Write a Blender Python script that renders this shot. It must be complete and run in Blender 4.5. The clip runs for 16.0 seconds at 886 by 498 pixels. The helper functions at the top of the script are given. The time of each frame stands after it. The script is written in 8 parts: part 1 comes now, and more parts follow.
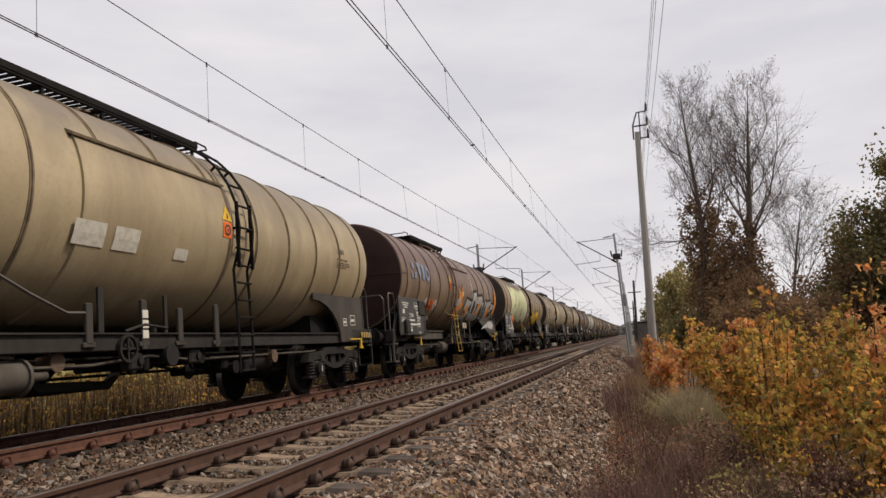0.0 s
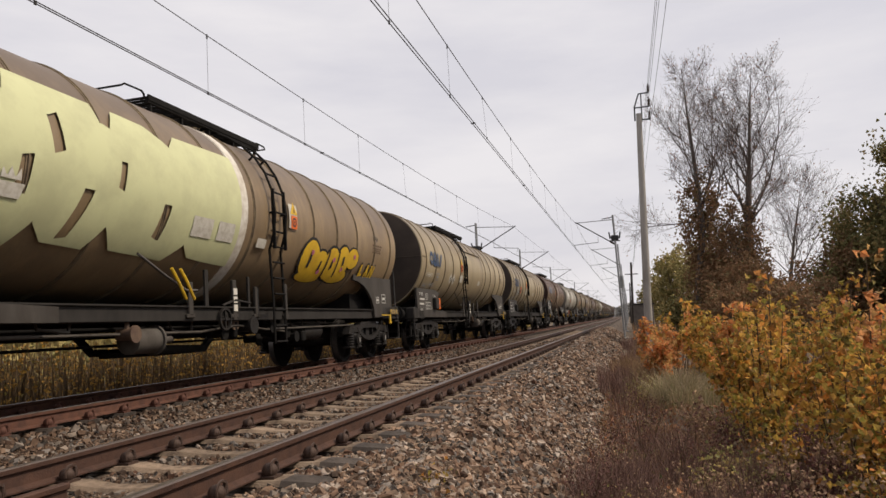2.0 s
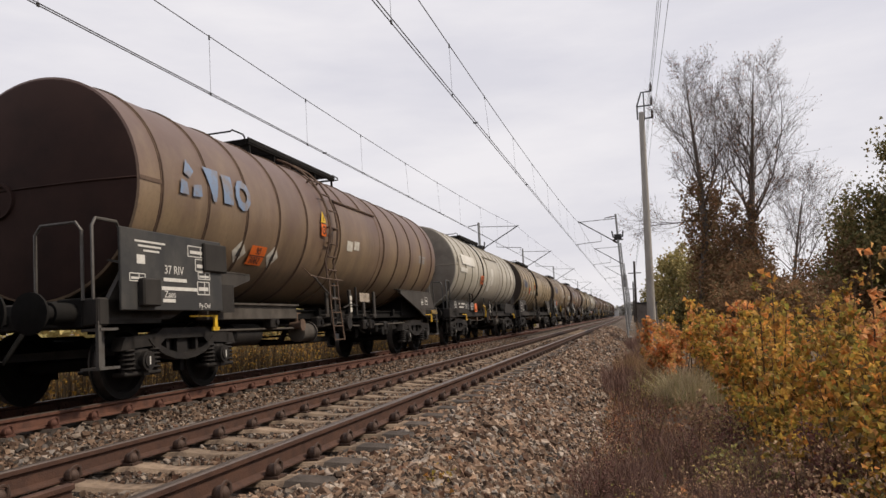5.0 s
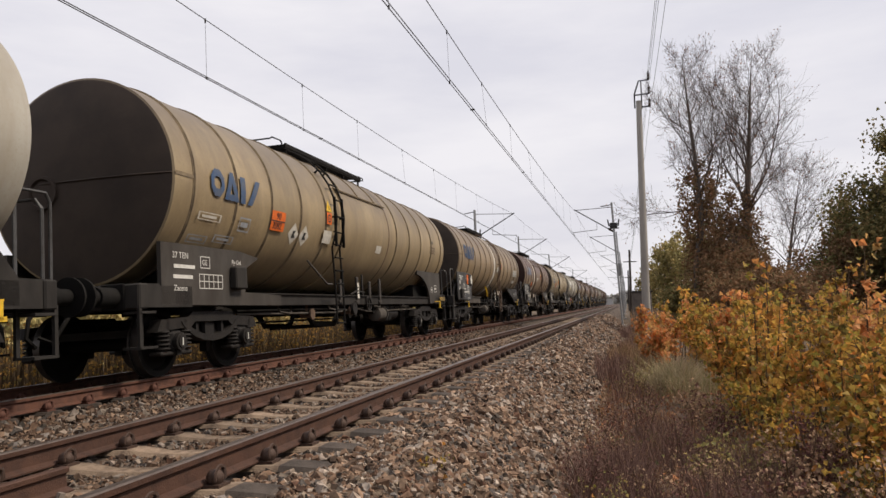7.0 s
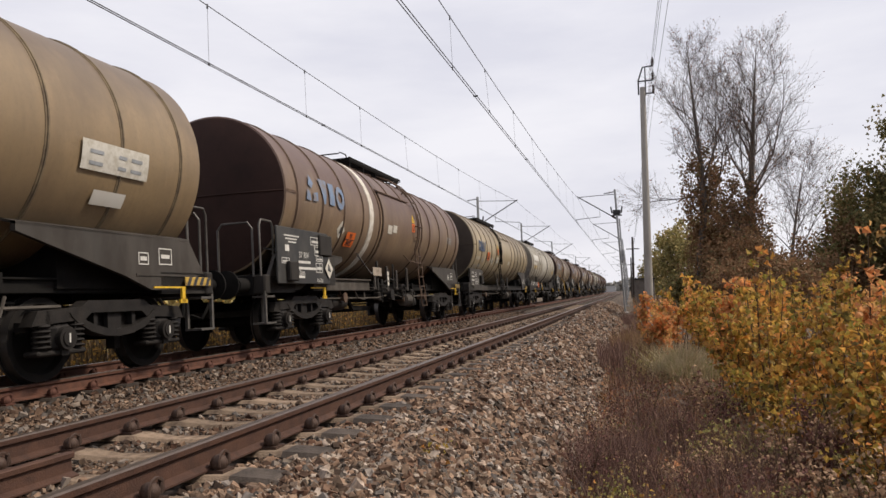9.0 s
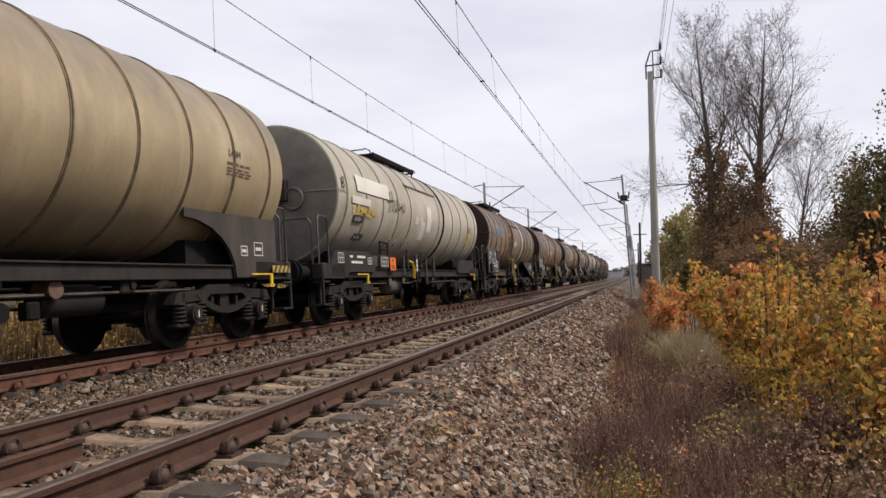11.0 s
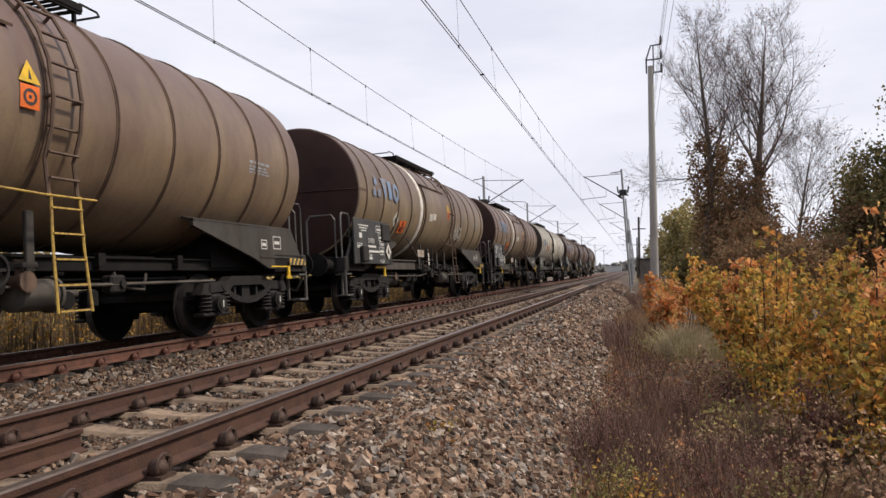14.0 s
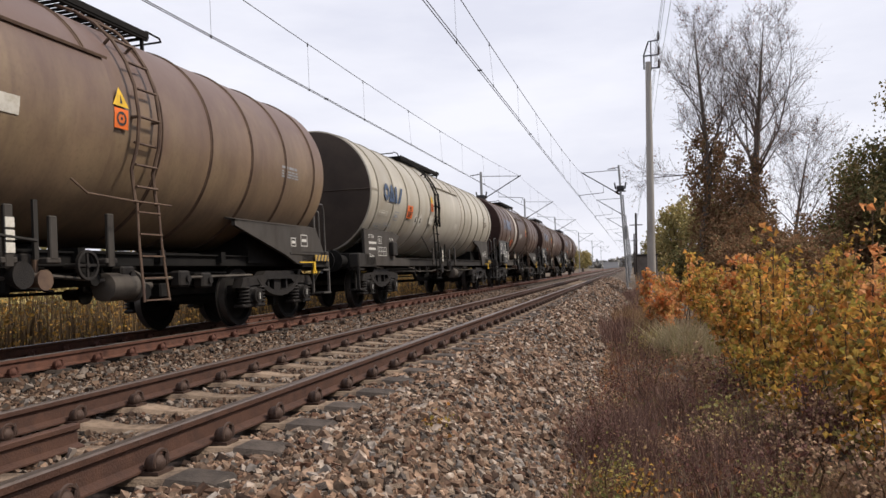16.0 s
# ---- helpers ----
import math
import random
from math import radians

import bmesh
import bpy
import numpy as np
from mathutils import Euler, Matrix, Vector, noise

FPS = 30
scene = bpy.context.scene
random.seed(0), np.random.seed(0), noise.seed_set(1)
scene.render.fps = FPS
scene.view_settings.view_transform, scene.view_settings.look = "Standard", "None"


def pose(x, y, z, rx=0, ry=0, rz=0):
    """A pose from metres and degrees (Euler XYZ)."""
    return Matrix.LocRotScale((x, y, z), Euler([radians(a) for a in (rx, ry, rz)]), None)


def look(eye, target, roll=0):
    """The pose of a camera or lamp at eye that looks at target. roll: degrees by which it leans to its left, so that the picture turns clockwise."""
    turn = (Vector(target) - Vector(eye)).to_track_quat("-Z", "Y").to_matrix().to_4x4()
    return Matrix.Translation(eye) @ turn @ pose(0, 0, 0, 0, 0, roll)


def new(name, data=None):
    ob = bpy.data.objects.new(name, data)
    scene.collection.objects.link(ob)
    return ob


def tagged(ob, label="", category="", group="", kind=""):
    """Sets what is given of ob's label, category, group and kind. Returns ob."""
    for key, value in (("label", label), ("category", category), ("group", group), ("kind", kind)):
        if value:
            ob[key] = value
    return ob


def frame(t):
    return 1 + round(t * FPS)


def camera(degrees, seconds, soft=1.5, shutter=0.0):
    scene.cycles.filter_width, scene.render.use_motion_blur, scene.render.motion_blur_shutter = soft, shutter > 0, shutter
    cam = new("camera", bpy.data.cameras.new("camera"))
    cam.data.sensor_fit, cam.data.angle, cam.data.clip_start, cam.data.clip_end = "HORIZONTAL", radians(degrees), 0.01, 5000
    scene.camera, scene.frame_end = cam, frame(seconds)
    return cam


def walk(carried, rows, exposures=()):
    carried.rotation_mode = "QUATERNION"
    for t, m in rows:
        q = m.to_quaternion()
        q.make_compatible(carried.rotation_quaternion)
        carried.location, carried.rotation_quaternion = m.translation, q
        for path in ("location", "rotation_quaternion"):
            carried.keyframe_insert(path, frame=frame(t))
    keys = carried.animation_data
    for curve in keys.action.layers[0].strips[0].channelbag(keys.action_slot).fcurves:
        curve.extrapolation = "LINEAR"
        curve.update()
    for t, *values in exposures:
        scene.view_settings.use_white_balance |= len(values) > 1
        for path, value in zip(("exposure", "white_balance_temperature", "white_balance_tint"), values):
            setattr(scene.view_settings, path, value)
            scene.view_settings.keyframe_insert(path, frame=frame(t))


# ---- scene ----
cam = camera(61.0, 16.0)
PATH = [
    (0, pose(0, 0, 0.802, 97.05, 2.75, 14.15)),
    (0.5, pose(0, 0, 0.802, 96.70, 2.57, 13.92)),
    (1, pose(0, 0, 0.802, 95.77, 2.23, 13.88)),
    (1.5, pose(0, 0, 0.802, 95.62, 1.83, 13.92)),
    (2, pose(0, 0, 0.802, 95.38, 1.64, 13.89)),
    (2.5, pose(0, 0, 0.802, 95.33, 1.52, 13.86)),
    (3, pose(0, 0, 0.802, 95.13, 1.65, 14.22)),
    (3.5, pose(0, 0, 0.802, 95.43, 1.81, 14.15)),
    (6, pose(0, 0, 0.802, 95.10, 1.89, 14.13)),
    (6.5, pose(0, 0, 0.802, 94.63, 1.50, 14.16)),
    (7, pose(0, 0, 0.802, 94.36, 1.35, 13.76)),
    (7.5, pose(0, 0, 0.802, 94.20, 1.54, 13.91)),
    (8, pose(0, 0, 0.802, 94.20, 1.35, 13.85)),
    (8.5, pose(0, 0, 0.802, 93.77, 1.41, 13.85)),
    (9, pose(0, 0, 0.802, 93.37, 1.28, 13.97)),
    (11.5, pose(0, 0, 0.802, 92.25, 1.43, 14.52)),
    (12, pose(0, 0, 0.802, 92.44, 1.41, 14.43)),
    (12.5, pose(0, 0, 0.802, 92.17, 1.38, 14.35)),
    (13, pose(0, 0, 0.802, 92.22, 1.40, 14.41)),
    (13.5, pose(0, 0, 0.802, 91.88, 1.23, 14.31)),
    (14, pose(0, 0, 0.802, 91.81, 1.06, 14.39)),
    (14.5, pose(0, 0, 0.802, 91.83, 1.00, 14.45)),
    (15, pose(0, 0, 0.802, 91.62, 0.97, 14.09)),
    (15.5, pose(0, 0, 0.802, 91.68, 0.84, 14.07)),
    (16, pose(0, 0, 0.802, 91.48, 0.98, 14.18)),
]
# the picture brightens a little as the camera tilts down
walk(cam, PATH, exposures=[(0, -0.13, 6750, 12), (3.5, -0.08, 6700, 12), (8, 0.0, 6550, 12), (11.5, 0.08, 6350, 12), (16, 0.12, 6300, 12)])

# ---------------------------------------------------------------- world and light
world = bpy.data.worlds.new("sky")
scene.world = world
world.use_nodes = True
wn, wl = world.node_tree.nodes, world.node_tree.links
wn.clear()
w_out = wn.new("ShaderNodeOutputWorld")
w_bg = wn.new("ShaderNodeBackground")
w_sky = wn.new("ShaderNodeTexSky")
w_sky.sky_type = "NISHITA"
w_sky.sun_disc = False
w_sky.sun_elevation = radians(50)
w_sky.sun_rotation = radians(80)
w_sky.air_density, w_sky.dust_density = 1.4, 3.0
w_co = wn.new("ShaderNodeTexCoord")
w_map = wn.new("ShaderNodeMapping")
w_map.inputs["Scale"].default_value = (1.2, 1.2, 5.0)
w_map.inputs["Rotation"].default_value = (0, 0.12, 0.5)
w_no = wn.new("ShaderNodeTexNoise")
w_no.inputs["Scale"].default_value = 2.2
w_no.inputs["Detail"].default_value = 6
w_no.inputs["Roughness"].default_value = 0.55
w_rp = wn.new("ShaderNodeValToRGB")
w_rp.color_ramp.elements[0].position, w_rp.color_ramp.elements[1].position = 0.34, 0.66
w_rp.color_ramp.elements[0].color = (0.79, 0.795, 0.87, 1)
w_rp.color_ramp.elements[1].color = (0.95, 0.945, 0.985, 1)
w_sc = wn.new("ShaderNodeVectorMath")
w_sc.operation = "SCALE"
w_sc.inputs["Scale"].default_value = 0.07
w_mx = wn.new("ShaderNodeMixRGB")
w_mx.inputs["Fac"].default_value = 0.90
wl.new(w_co.outputs["Generated"], w_map.inputs["Vector"])
wl.new(w_map.outputs[0], w_no.inputs["Vector"])
wl.new(w_no.outputs["Fac"], w_rp.inputs[0])
wl.new(w_sky.outputs[0], w_sc.inputs[0])
wl.new(w_sc.outputs[0], w_mx.inputs[1])
wl.new(w_rp.outputs[0], w_mx.inputs[2])
wl.new(w_mx.outputs[0], w_bg.inputs["Color"])
w_bg.inputs["Strength"].default_value = 1.0
wl.new(w_bg.outputs[0], w_out.inputs[0])

sun = new("sun", bpy.data.lights.new("sun", "SUN"))
sun.data.energy = 4.1
sun.data.angle = radians(7)
sun.data.color = (1.0, 0.89, 0.74)
sun.matrix_world = look((25.5, 6, 31.2), (0, 0, 0))
scene.view_settings.exposure = 0.0


# ---------------------------------------------------------------- materials
def tone(c, k=0.84):
    """A base colour, toned down for the strength of the sun."""
    return tuple(k * q for q in c)


def mat(name, base, rough=0.8, metal=0.0, dark=None, scale=6.0, amount=0.6, bump=0.0, bump_scale=60.0, spec=0.3, alt=None, alt_scale=1.0, alt_amount=0.5, vary=0.0, stretch=(1, 1, 1), island=0.0, lo=0.42, hi=0.66):
    m = bpy.data.materials.new(name)
    m.use_nodes = True
    n, l = m.node_tree.nodes, m.node_tree.links
    b = n["Principled BSDF"]
    b.inputs["Roughness"].default_value = rough
    b.inputs["Metallic"].default_value = metal
    b.inputs["Specular IOR Level"].default_value = spec
    co = n.new("ShaderNodeTexCoord")
    mp = n.new("ShaderNodeMapping")
    mp.inputs["Scale"].default_value = stretch
    l.new(co.outputs["Object"], mp.inputs["Vector"])
    rgb = n.new("ShaderNodeRGB")
    base = tone(base)
    dark = tone(dark) if dark else None
    alt = tone(alt) if alt else None
    rgb.outputs[0].default_value = (*base, 1)
    col = rgb.outputs[0]

    def blend(col, tint, sc, amt, lo, hi, det=6):
        no = n.new("ShaderNodeTexNoise")
        no.inputs["Scale"].default_value = sc
        no.inputs["Detail"].default_value = det
        no.inputs["Roughness"].default_value = 0.62
        l.new(mp.outputs[0], no.inputs["Vector"])
        mr = n.new("ShaderNodeMapRange")
        mr.inputs[1].default_value, mr.inputs[2].default_value = lo, hi
        mr.inputs[3].default_value, mr.inputs[4].default_value = 0, amt
        l.new(no.outputs["Fac"], mr.inputs[0])
        mx = n.new("ShaderNodeMixRGB")
        l.new(mr.outputs[0], mx.inputs[0])
        l.new(col, mx.inputs[1])
        mx.inputs[2].default_value = (*tint, 1)
        return mx.outputs[0]

    if alt:
        col = blend(col, alt, alt_scale, alt_amount, 0.4, 0.62)
    col = blend(col, dark or tuple(c * 0.45 for c in base), scale, amount, lo, hi)
    if vary or island:
        if island:
            gi = n.new("ShaderNodeNewGeometry")
            rnd, k = gi.outputs["Random Per Island"], island
        else:
            oi = n.new("ShaderNodeObjectInfo")
            rnd, k = oi.outputs["Random"], vary
        mr = n.new("ShaderNodeMapRange")
        mr.inputs[3].default_value, mr.inputs[4].default_value = 1 - k, 1 + k
        l.new(rnd, mr.inputs[0])
        hs = n.new("ShaderNodeHueSaturation")
        l.new(mr.outputs[0], hs.inputs["Value"])
        l.new(col, hs.inputs["Color"])
        col = hs.outputs[0]
    l.new(col, b.inputs["Base Color"])
    if bump:
        no = n.new("ShaderNodeTexNoise")
        no.inputs["Scale"].default_value = bump_scale
        no.inputs["Detail"].default_value = 5
        l.new(co.outputs["Object"], no.inputs["Vector"])
        bp = n.new("ShaderNodeBump")
        bp.inputs["Strength"].default_value = bump
        bp.inputs["Distance"].default_value = 0.02
        l.new(no.outputs["Fac"], bp.inputs["Height"])
        l.new(bp.outputs[0], b.inputs["Normal"])
    return m


def ramp_island(name, stops, rough=0.85, fine=0.35, trans=0.0):
    """Each loose piece takes one colour out of a row of colours; small noise on top."""
    m = bpy.data.materials.new(name)
    m.use_nodes = True
    n, l = m.node_tree.nodes, m.node_tree.links
    b = n["Principled BSDF"]
    b.inputs["Roughness"].default_value = rough
    b.inputs["Specular IOR Level"].default_value = 0.2
    g = n.new("ShaderNodeNewGeometry")
    r = n.new("ShaderNodeValToRGB")
    while len(r.color_ramp.elements) < len(stops):
        r.color_ramp.elements.new(0.5)
    for i, c in enumerate(stops):
        r.color_ramp.elements[i].position = i / (len(stops) - 1)
        r.color_ramp.elements[i].color = (*tone(c), 1)
    l.new(g.outputs["Random Per Island"], r.inputs[0])
    co = n.new("ShaderNodeTexCoord")
    no = n.new("ShaderNodeTexNoise")
    no.inputs["Scale"].default_value = 28
    no.inputs["Detail"].default_value = 4
    l.new(co.outputs["Object"], no.inputs["Vector"])
    mr = n.new("ShaderNodeMapRange")
    mr.inputs[1].default_value, mr.inputs[2].default_value = 0.3, 0.7
    mr.inputs[3].default_value, mr.inputs[4].default_value = 1 - fine, 1 + fine
    l.new(no.outputs["Fac"], mr.inputs[0])
    hs = n.new("ShaderNodeHueSaturation")
    l.new(mr.outputs[0], hs.inputs["Value"])
    l.new(r.outputs[0], hs.inputs["Color"])
    l.new(hs.outputs[0], b.inputs["Base Color"])
    if trans:
        t = n.new("ShaderNodeBsdfTranslucent")
        l.new(hs.outputs[0], t.inputs["Color"])
        mx = n.new("ShaderNodeMixShader")
        mx.inputs[0].default_value = trans
        l.new(b.outputs[0], mx.inputs[1])
        l.new(t.outputs[0], mx.inputs[2])
        l.new(mx.outputs[0], n["Material Output"].inputs["Surface"])
    return m


RAIL = mat("rail_rust", (0.078, 0.039, 0.027), 0.7, 0.2, (0.042, 0.023, 0.018), 9, 0.7, 0.3, 90, alt=(0.115, 0.058, 0.037), alt_scale=1.3)
RAIL_FAR = mat("rail_rust_red", (0.115, 0.05, 0.033), 0.75, 0.1, (0.055, 0.028, 0.021), 9, 0.7, 0.3, 90, alt=(0.155, 0.07, 0.043), alt_scale=1.3)
RAIL_TOP = mat("rail_running_face", (0.16, 0.125, 0.105), 0.42, 0.7, (0.09, 0.065, 0.05), 14, 0.6, 0.1, 120)
BOLT = mat("fastening_iron", (0.075, 0.045, 0.033), 0.6, 0.2, (0.03, 0.02, 0.017), 20, 0.6, 0.3, 150)
CONCRETE = mat("sleeper_concrete", (0.245, 0.18, 0.127), 0.9, 0, (0.09, 0.062, 0.044), 9, 0.9, 0.5, 80, alt=(0.30, 0.22, 0.155), alt_scale=2, vary=0.22)
CONCRETE_GREY = mat("sleeper_dark_grey", (0.075, 0.059, 0.048), 0.85, 0, (0.034, 0.026, 0.021), 9, 0.9, 0.4, 80, vary=0.2)
STONE_TONES = [(0.068, 0.039, 0.027), (0.211, 0.131, 0.086), (0.03, 0.02, 0.015), (0.293, 0.194, 0.131), (0.077, 0.043, 0.027), (0.229, 0.157, 0.113), (0.022, 0.014, 0.011), (0.358, 0.244, 0.168), (0.112, 0.057, 0.036), (0.044, 0.031, 0.023), (0.269, 0.177, 0.118), (0.4, 0.328, 0.269), (0.022, 0.018, 0.015), (0.216, 0.19, 0.171), (0.336, 0.268, 0.21), (0.04, 0.033, 0.028)]
STONE = ramp_island("ballast_stone", STONE_TONES, 0.9, 0.42)
# the same stone tones at 0.72, for the bed of the tracks
STONE_BED = ramp_island("ballast_stone_darker", [tuple(c * 0.72 for c in q) for q in STONE_TONES], 0.9, 0.3)
GROUND = mat("ground_soil", (0.12, 0.082, 0.056), 0.95, 0, (0.05, 0.036, 0.027), 3, 0.8, 0.8, 40, alt=(0.12, 0.10, 0.05), alt_scale=0.5)
BALLAST = mat("ballast_bed", (0.062, 0.044, 0.033), 0.95, 0, (0.02, 0.018, 0.014), 24, 0.95, 1.0, 26, alt=(0.21, 0.15, 0.11), alt_scale=13, alt_amount=0.8)
WIRE = mat("wire_copper_dull", (0.06, 0.055, 0.055), 0.6, 0.5)
STEEL_GREY = mat("galvanised_steel", (0.30, 0.31, 0.32), 0.6, 0.3, (0.18, 0.18, 0.18), 5, 0.6, 0.1)
DARK_STEEL = mat("dark_steel", (0.05, 0.05, 0.052), 0.6, 0.3, (0.025, 0.024, 0.024), 8, 0.6)
POLE_CONC = mat("pole_concrete", (0.38, 0.36, 0.33), 0.9, 0, (0.22, 0.20, 0.18), 3, 0.7, 0.3, 50, stretch=(1, 1, 0.2))
CERAMIC = mat("insulator_ceramic", (0.06, 0.035, 0.025), 0.25, 0)


# ---------------------------------------------------------------- mesh helpers
class Shape:
    def __init__(self):
        self.v, self.f = [], []

    def add(self, verts, faces):
        o = len(self.v)
        self.v += [tuple(p) for p in verts]
        self.f += [tuple(i + o for i in q) for q in faces]
        return self

    def box(self, cx, cy, cz, sx, sy, sz, bev=0.0):
        x, y, z = sx / 2, sy / 2, sz / 2
        if not bev:
            p = [(cx + a * x, cy + b * y, cz + c * z) for a in (-1, 1) for b in (-1, 1) for c in (-1, 1)]
            return self.add(p, [(0, 1, 3, 2), (4, 6, 7, 5), (0, 4, 5, 1), (2, 3, 7, 6), (0, 2, 6, 4), (1, 5, 7, 3)])
        e = min(bev, x * 0.9, y * 0.9, z * 0.9)
        rings = []
        for zz, k in ((-z, e), (-z + e, 0), (z - e, 0), (z, e)):
            rings.append([(cx + a, cy + b, cz + zz) for a, b in ((-x + e, -y + k), (x - e, -y + k), (x - k, -y + e), (x - k, y - e), (x - e, y - k), (-x + e, y - k), (-x + k, y - e), (-x + k, -y + e))])
        p = [q for r in rings for q in r]
        f = [tuple(range(7, -1, -1)), tuple(range(24, 32))]
        for i in range(3):
            for j in range(8):
                f.append((i * 8 + j, i * 8 + (j + 1) % 8, i * 8 + 8 + (j + 1) % 8, i * 8 + 8 + j))
        return self.add(p, f)

    def cyl(self, a, b, r, n=10, r2=None, caps=True):
        a, b = Vector(a), Vector(b)
        d = (b - a).normalized()
        u = d.orthogonal().normalized()
        w = d.cross(u)
        r2 = r if r2 is None else r2
        p = []
        for c, rr in ((a, r), (b, r2)):
            for i in range(n):
                t = 2 * math.pi * i / n
                p.append(c + rr * (math.cos(t) * u + math.sin(t) * w))
        f = [(i, (i + 1) % n, n + (i + 1) % n, n + i) for i in range(n)]
        if caps:
            f += [tuple(range(n - 1, -1, -1)), tuple(range(n, 2 * n))]
        return self.add(p, f)

    def tube(self, pts, r, n=6):
        """One bent round bar through the points."""
        pts = [Vector(q) for q in pts]
        p, f, u = [], [], None
        for i, q in enumerate(pts):
            d = (pts[min(i + 1, len(pts) - 1)] - pts[max(i - 1, 0)]).normalized()
            u = d.orthogonal().normalized() if u is None else (u - u.dot(d) * d).normalized()
            w = d.cross(u)
            for k in range(n):
                t = 2 * math.pi * k / n
                p.append(q + r * (math.cos(t) * u + math.sin(t) * w))
        for i in range(len(pts) - 1):
            for k in range(n):
                j = (k + 1) % n
                f.append((i * n + k, i * n + j, i * n + n + j, i * n + n + k))
        f += [tuple(range(n - 1, -1, -1)), tuple(range(len(p) - n, len(p)))]
        return self.add(p, f)

    def prism(self, poly, x0, x1, axis=0):
        """A polygon (two coordinates) pushed out from x0 to x1 along an axis."""
        def at(q, x):
            return {0: (x, q[0], q[1]), 1: (q[0], x, q[1]), 2: (q[0], q[1], x)}[axis]
        n = len(poly)
        p = [at(q, x0) for q in poly] + [at(q, x1) for q in poly]
        f = [tuple(range(n - 1, -1, -1)), tuple(range(n, 2 * n))] + [(i, (i + 1) % n, n + (i + 1) % n, n + i) for i in range(n)]
        return self.add(p, f)

    def lathe(self, prof, c=(0, 0, 0), axis="y", n=48):
        """Profile of (radius, along) turned about an axis through c."""
        p, f = [], []
        m = len(prof)
        for i in range(n):
            t = 2 * math.pi * i / n
            for r, h in prof:
                a, b = r * math.cos(t), r * math.sin(t)
                q = {"y": (a, h, b), "x": (h, a, b), "z": (a, b, h)}[axis]
                p.append((c[0] + q[0], c[1] + q[1], c[2] + q[2]))
        for i in range(n):
            j = (i + 1) % n
            for k in range(m - 1):
                f.append((i * m + k, i * m + k + 1, j * m + k + 1, j * m + k))
        return self.add(p, f)

    def mesh(self, name, material, smooth=False, weld=0.0):
        me = bpy.data.meshes.new(name)
        me.from_pydata(self.v, [], self.f)
        bm = bmesh.new()
        bm.from_mesh(me)
        if weld:
            bmesh.ops.remove_doubles(bm, verts=bm.verts, dist=weld)
        bmesh.ops.recalc_face_normals(bm, faces=bm.faces)
        bm.to_mesh(me)
        bm.free()
        me.materials.append(material)
        if smooth:
            me.shade_smooth()
            me.set_sharp_from_angle(angle=radians(35))
        return me


def part(name, shape, material, parent=None, label="", smooth=False, at=None):
    me = shape if isinstance(shape, bpy.types.Mesh) else shape.mesh(name, material, smooth)
    ob = new(name, me)
    if parent:
        ob.parent = parent
    if at is not None:
        ob.matrix_basis = at
    return tagged(ob, label, kind="stuff" if name == "lettering" else "")


def thing(name, label, category, group="", kind="", at=None):
    ob = new(name)
    if at is not None:
        ob.matrix_basis = at
    return tagged(ob, label, category, group, kind)


def raw(name, verts, faces, material):
    me = bpy.data.meshes.new(name)
    me.from_pydata(verts, [], faces)
    me.materials.append(material)
    me.shade_flat()
    return me


# ---------------------------------------------------------------- plan: two tracks along +y, railhead of the near right rail at z = 0
NEAR_X, FAR_X = -3.136, -7.01
CANT = math.tan(radians(2.2))
PITCH = 0.627
BEND = 0.0


def bend(y):
    """Sideways drift of the line far ahead."""
    d = max(0.0, y - 40.0)
    return BEND * d * d


def head(x):
    """Height of the plane through the railheads."""
    return (x + 2.383) * CANT if x > -5 else -0.061 + (x + 6.255) * CANT


def soil(x, y):
    """Height of the ground sheet."""
    if x < -11.2:
        z = -1.0
    elif x < -9.4:
        z = -1.0 + 0.6 * (x + 11.2) / 1.8
    elif x < -1.35:
        z = -0.235 + (x + 2.383) * 0.03
    elif x < -0.4:
        z = -0.205 - 0.62 * (x + 1.35) / 0.95
    else:
        z = -0.825 + 0.03 * min(x, 6)
    return z


# ground sheet, from behind the camera to the horizon
xs = [-900, -400, -200, -100, -60, -40, -30, -24, -20, -17, -15, -13.5, -12.2, -11.2, -10.6, -10, -9.4, -8.9, -8, -7, -6, -5.2, -4.6, -4, -3, -2.2, -1.7, -1.35, -1.1, -0.85, -0.6, -0.4, -0.1, 0.4, 1, 1.7, 2.5, 3.5, 5, 7, 10, 14, 20, 30, 50, 80, 150, 300, 600, 900]
ys = [-60, -30, -15, -8, -4, -2, 0] + [1 + 0.5 * i for i in range(24)] + [14, 16, 18, 21, 25, 30, 36, 44, 54, 66, 80, 100, 130, 170, 230, 320, 500, 800, 1400, 2500]
gv, gf = [], []
for y in ys:
    for x in xs:
        dz = 0.05 * noise.noise((x * 0.9, y * 0.9, 0)) if -60 < x < 60 else 0
        if -9.4 < x < -1.3:
            dz *= 0.25
        gv.append((x + (bend(y) if abs(x) < 50 else 0), y, soil(x, y) + dz))
for j in range(len(ys) - 1):
    for i in range(len(xs) - 1):
        a = j * len(xs) + i
        gf.append((a, a + 1, a + 1 + len(xs), a + len(xs)))
ground = tagged(new("ground", raw("ground", gv, gf, GROUND)), "brown autumn soil with dry litter along the railway", "ground", kind="structure")
ground.data.materials.append(BALLAST)
for poly in ground.data.polygons:
    if -9.9 < poly.center.x - bend(poly.center.y) < -0.55:
        poly.material_index = 1

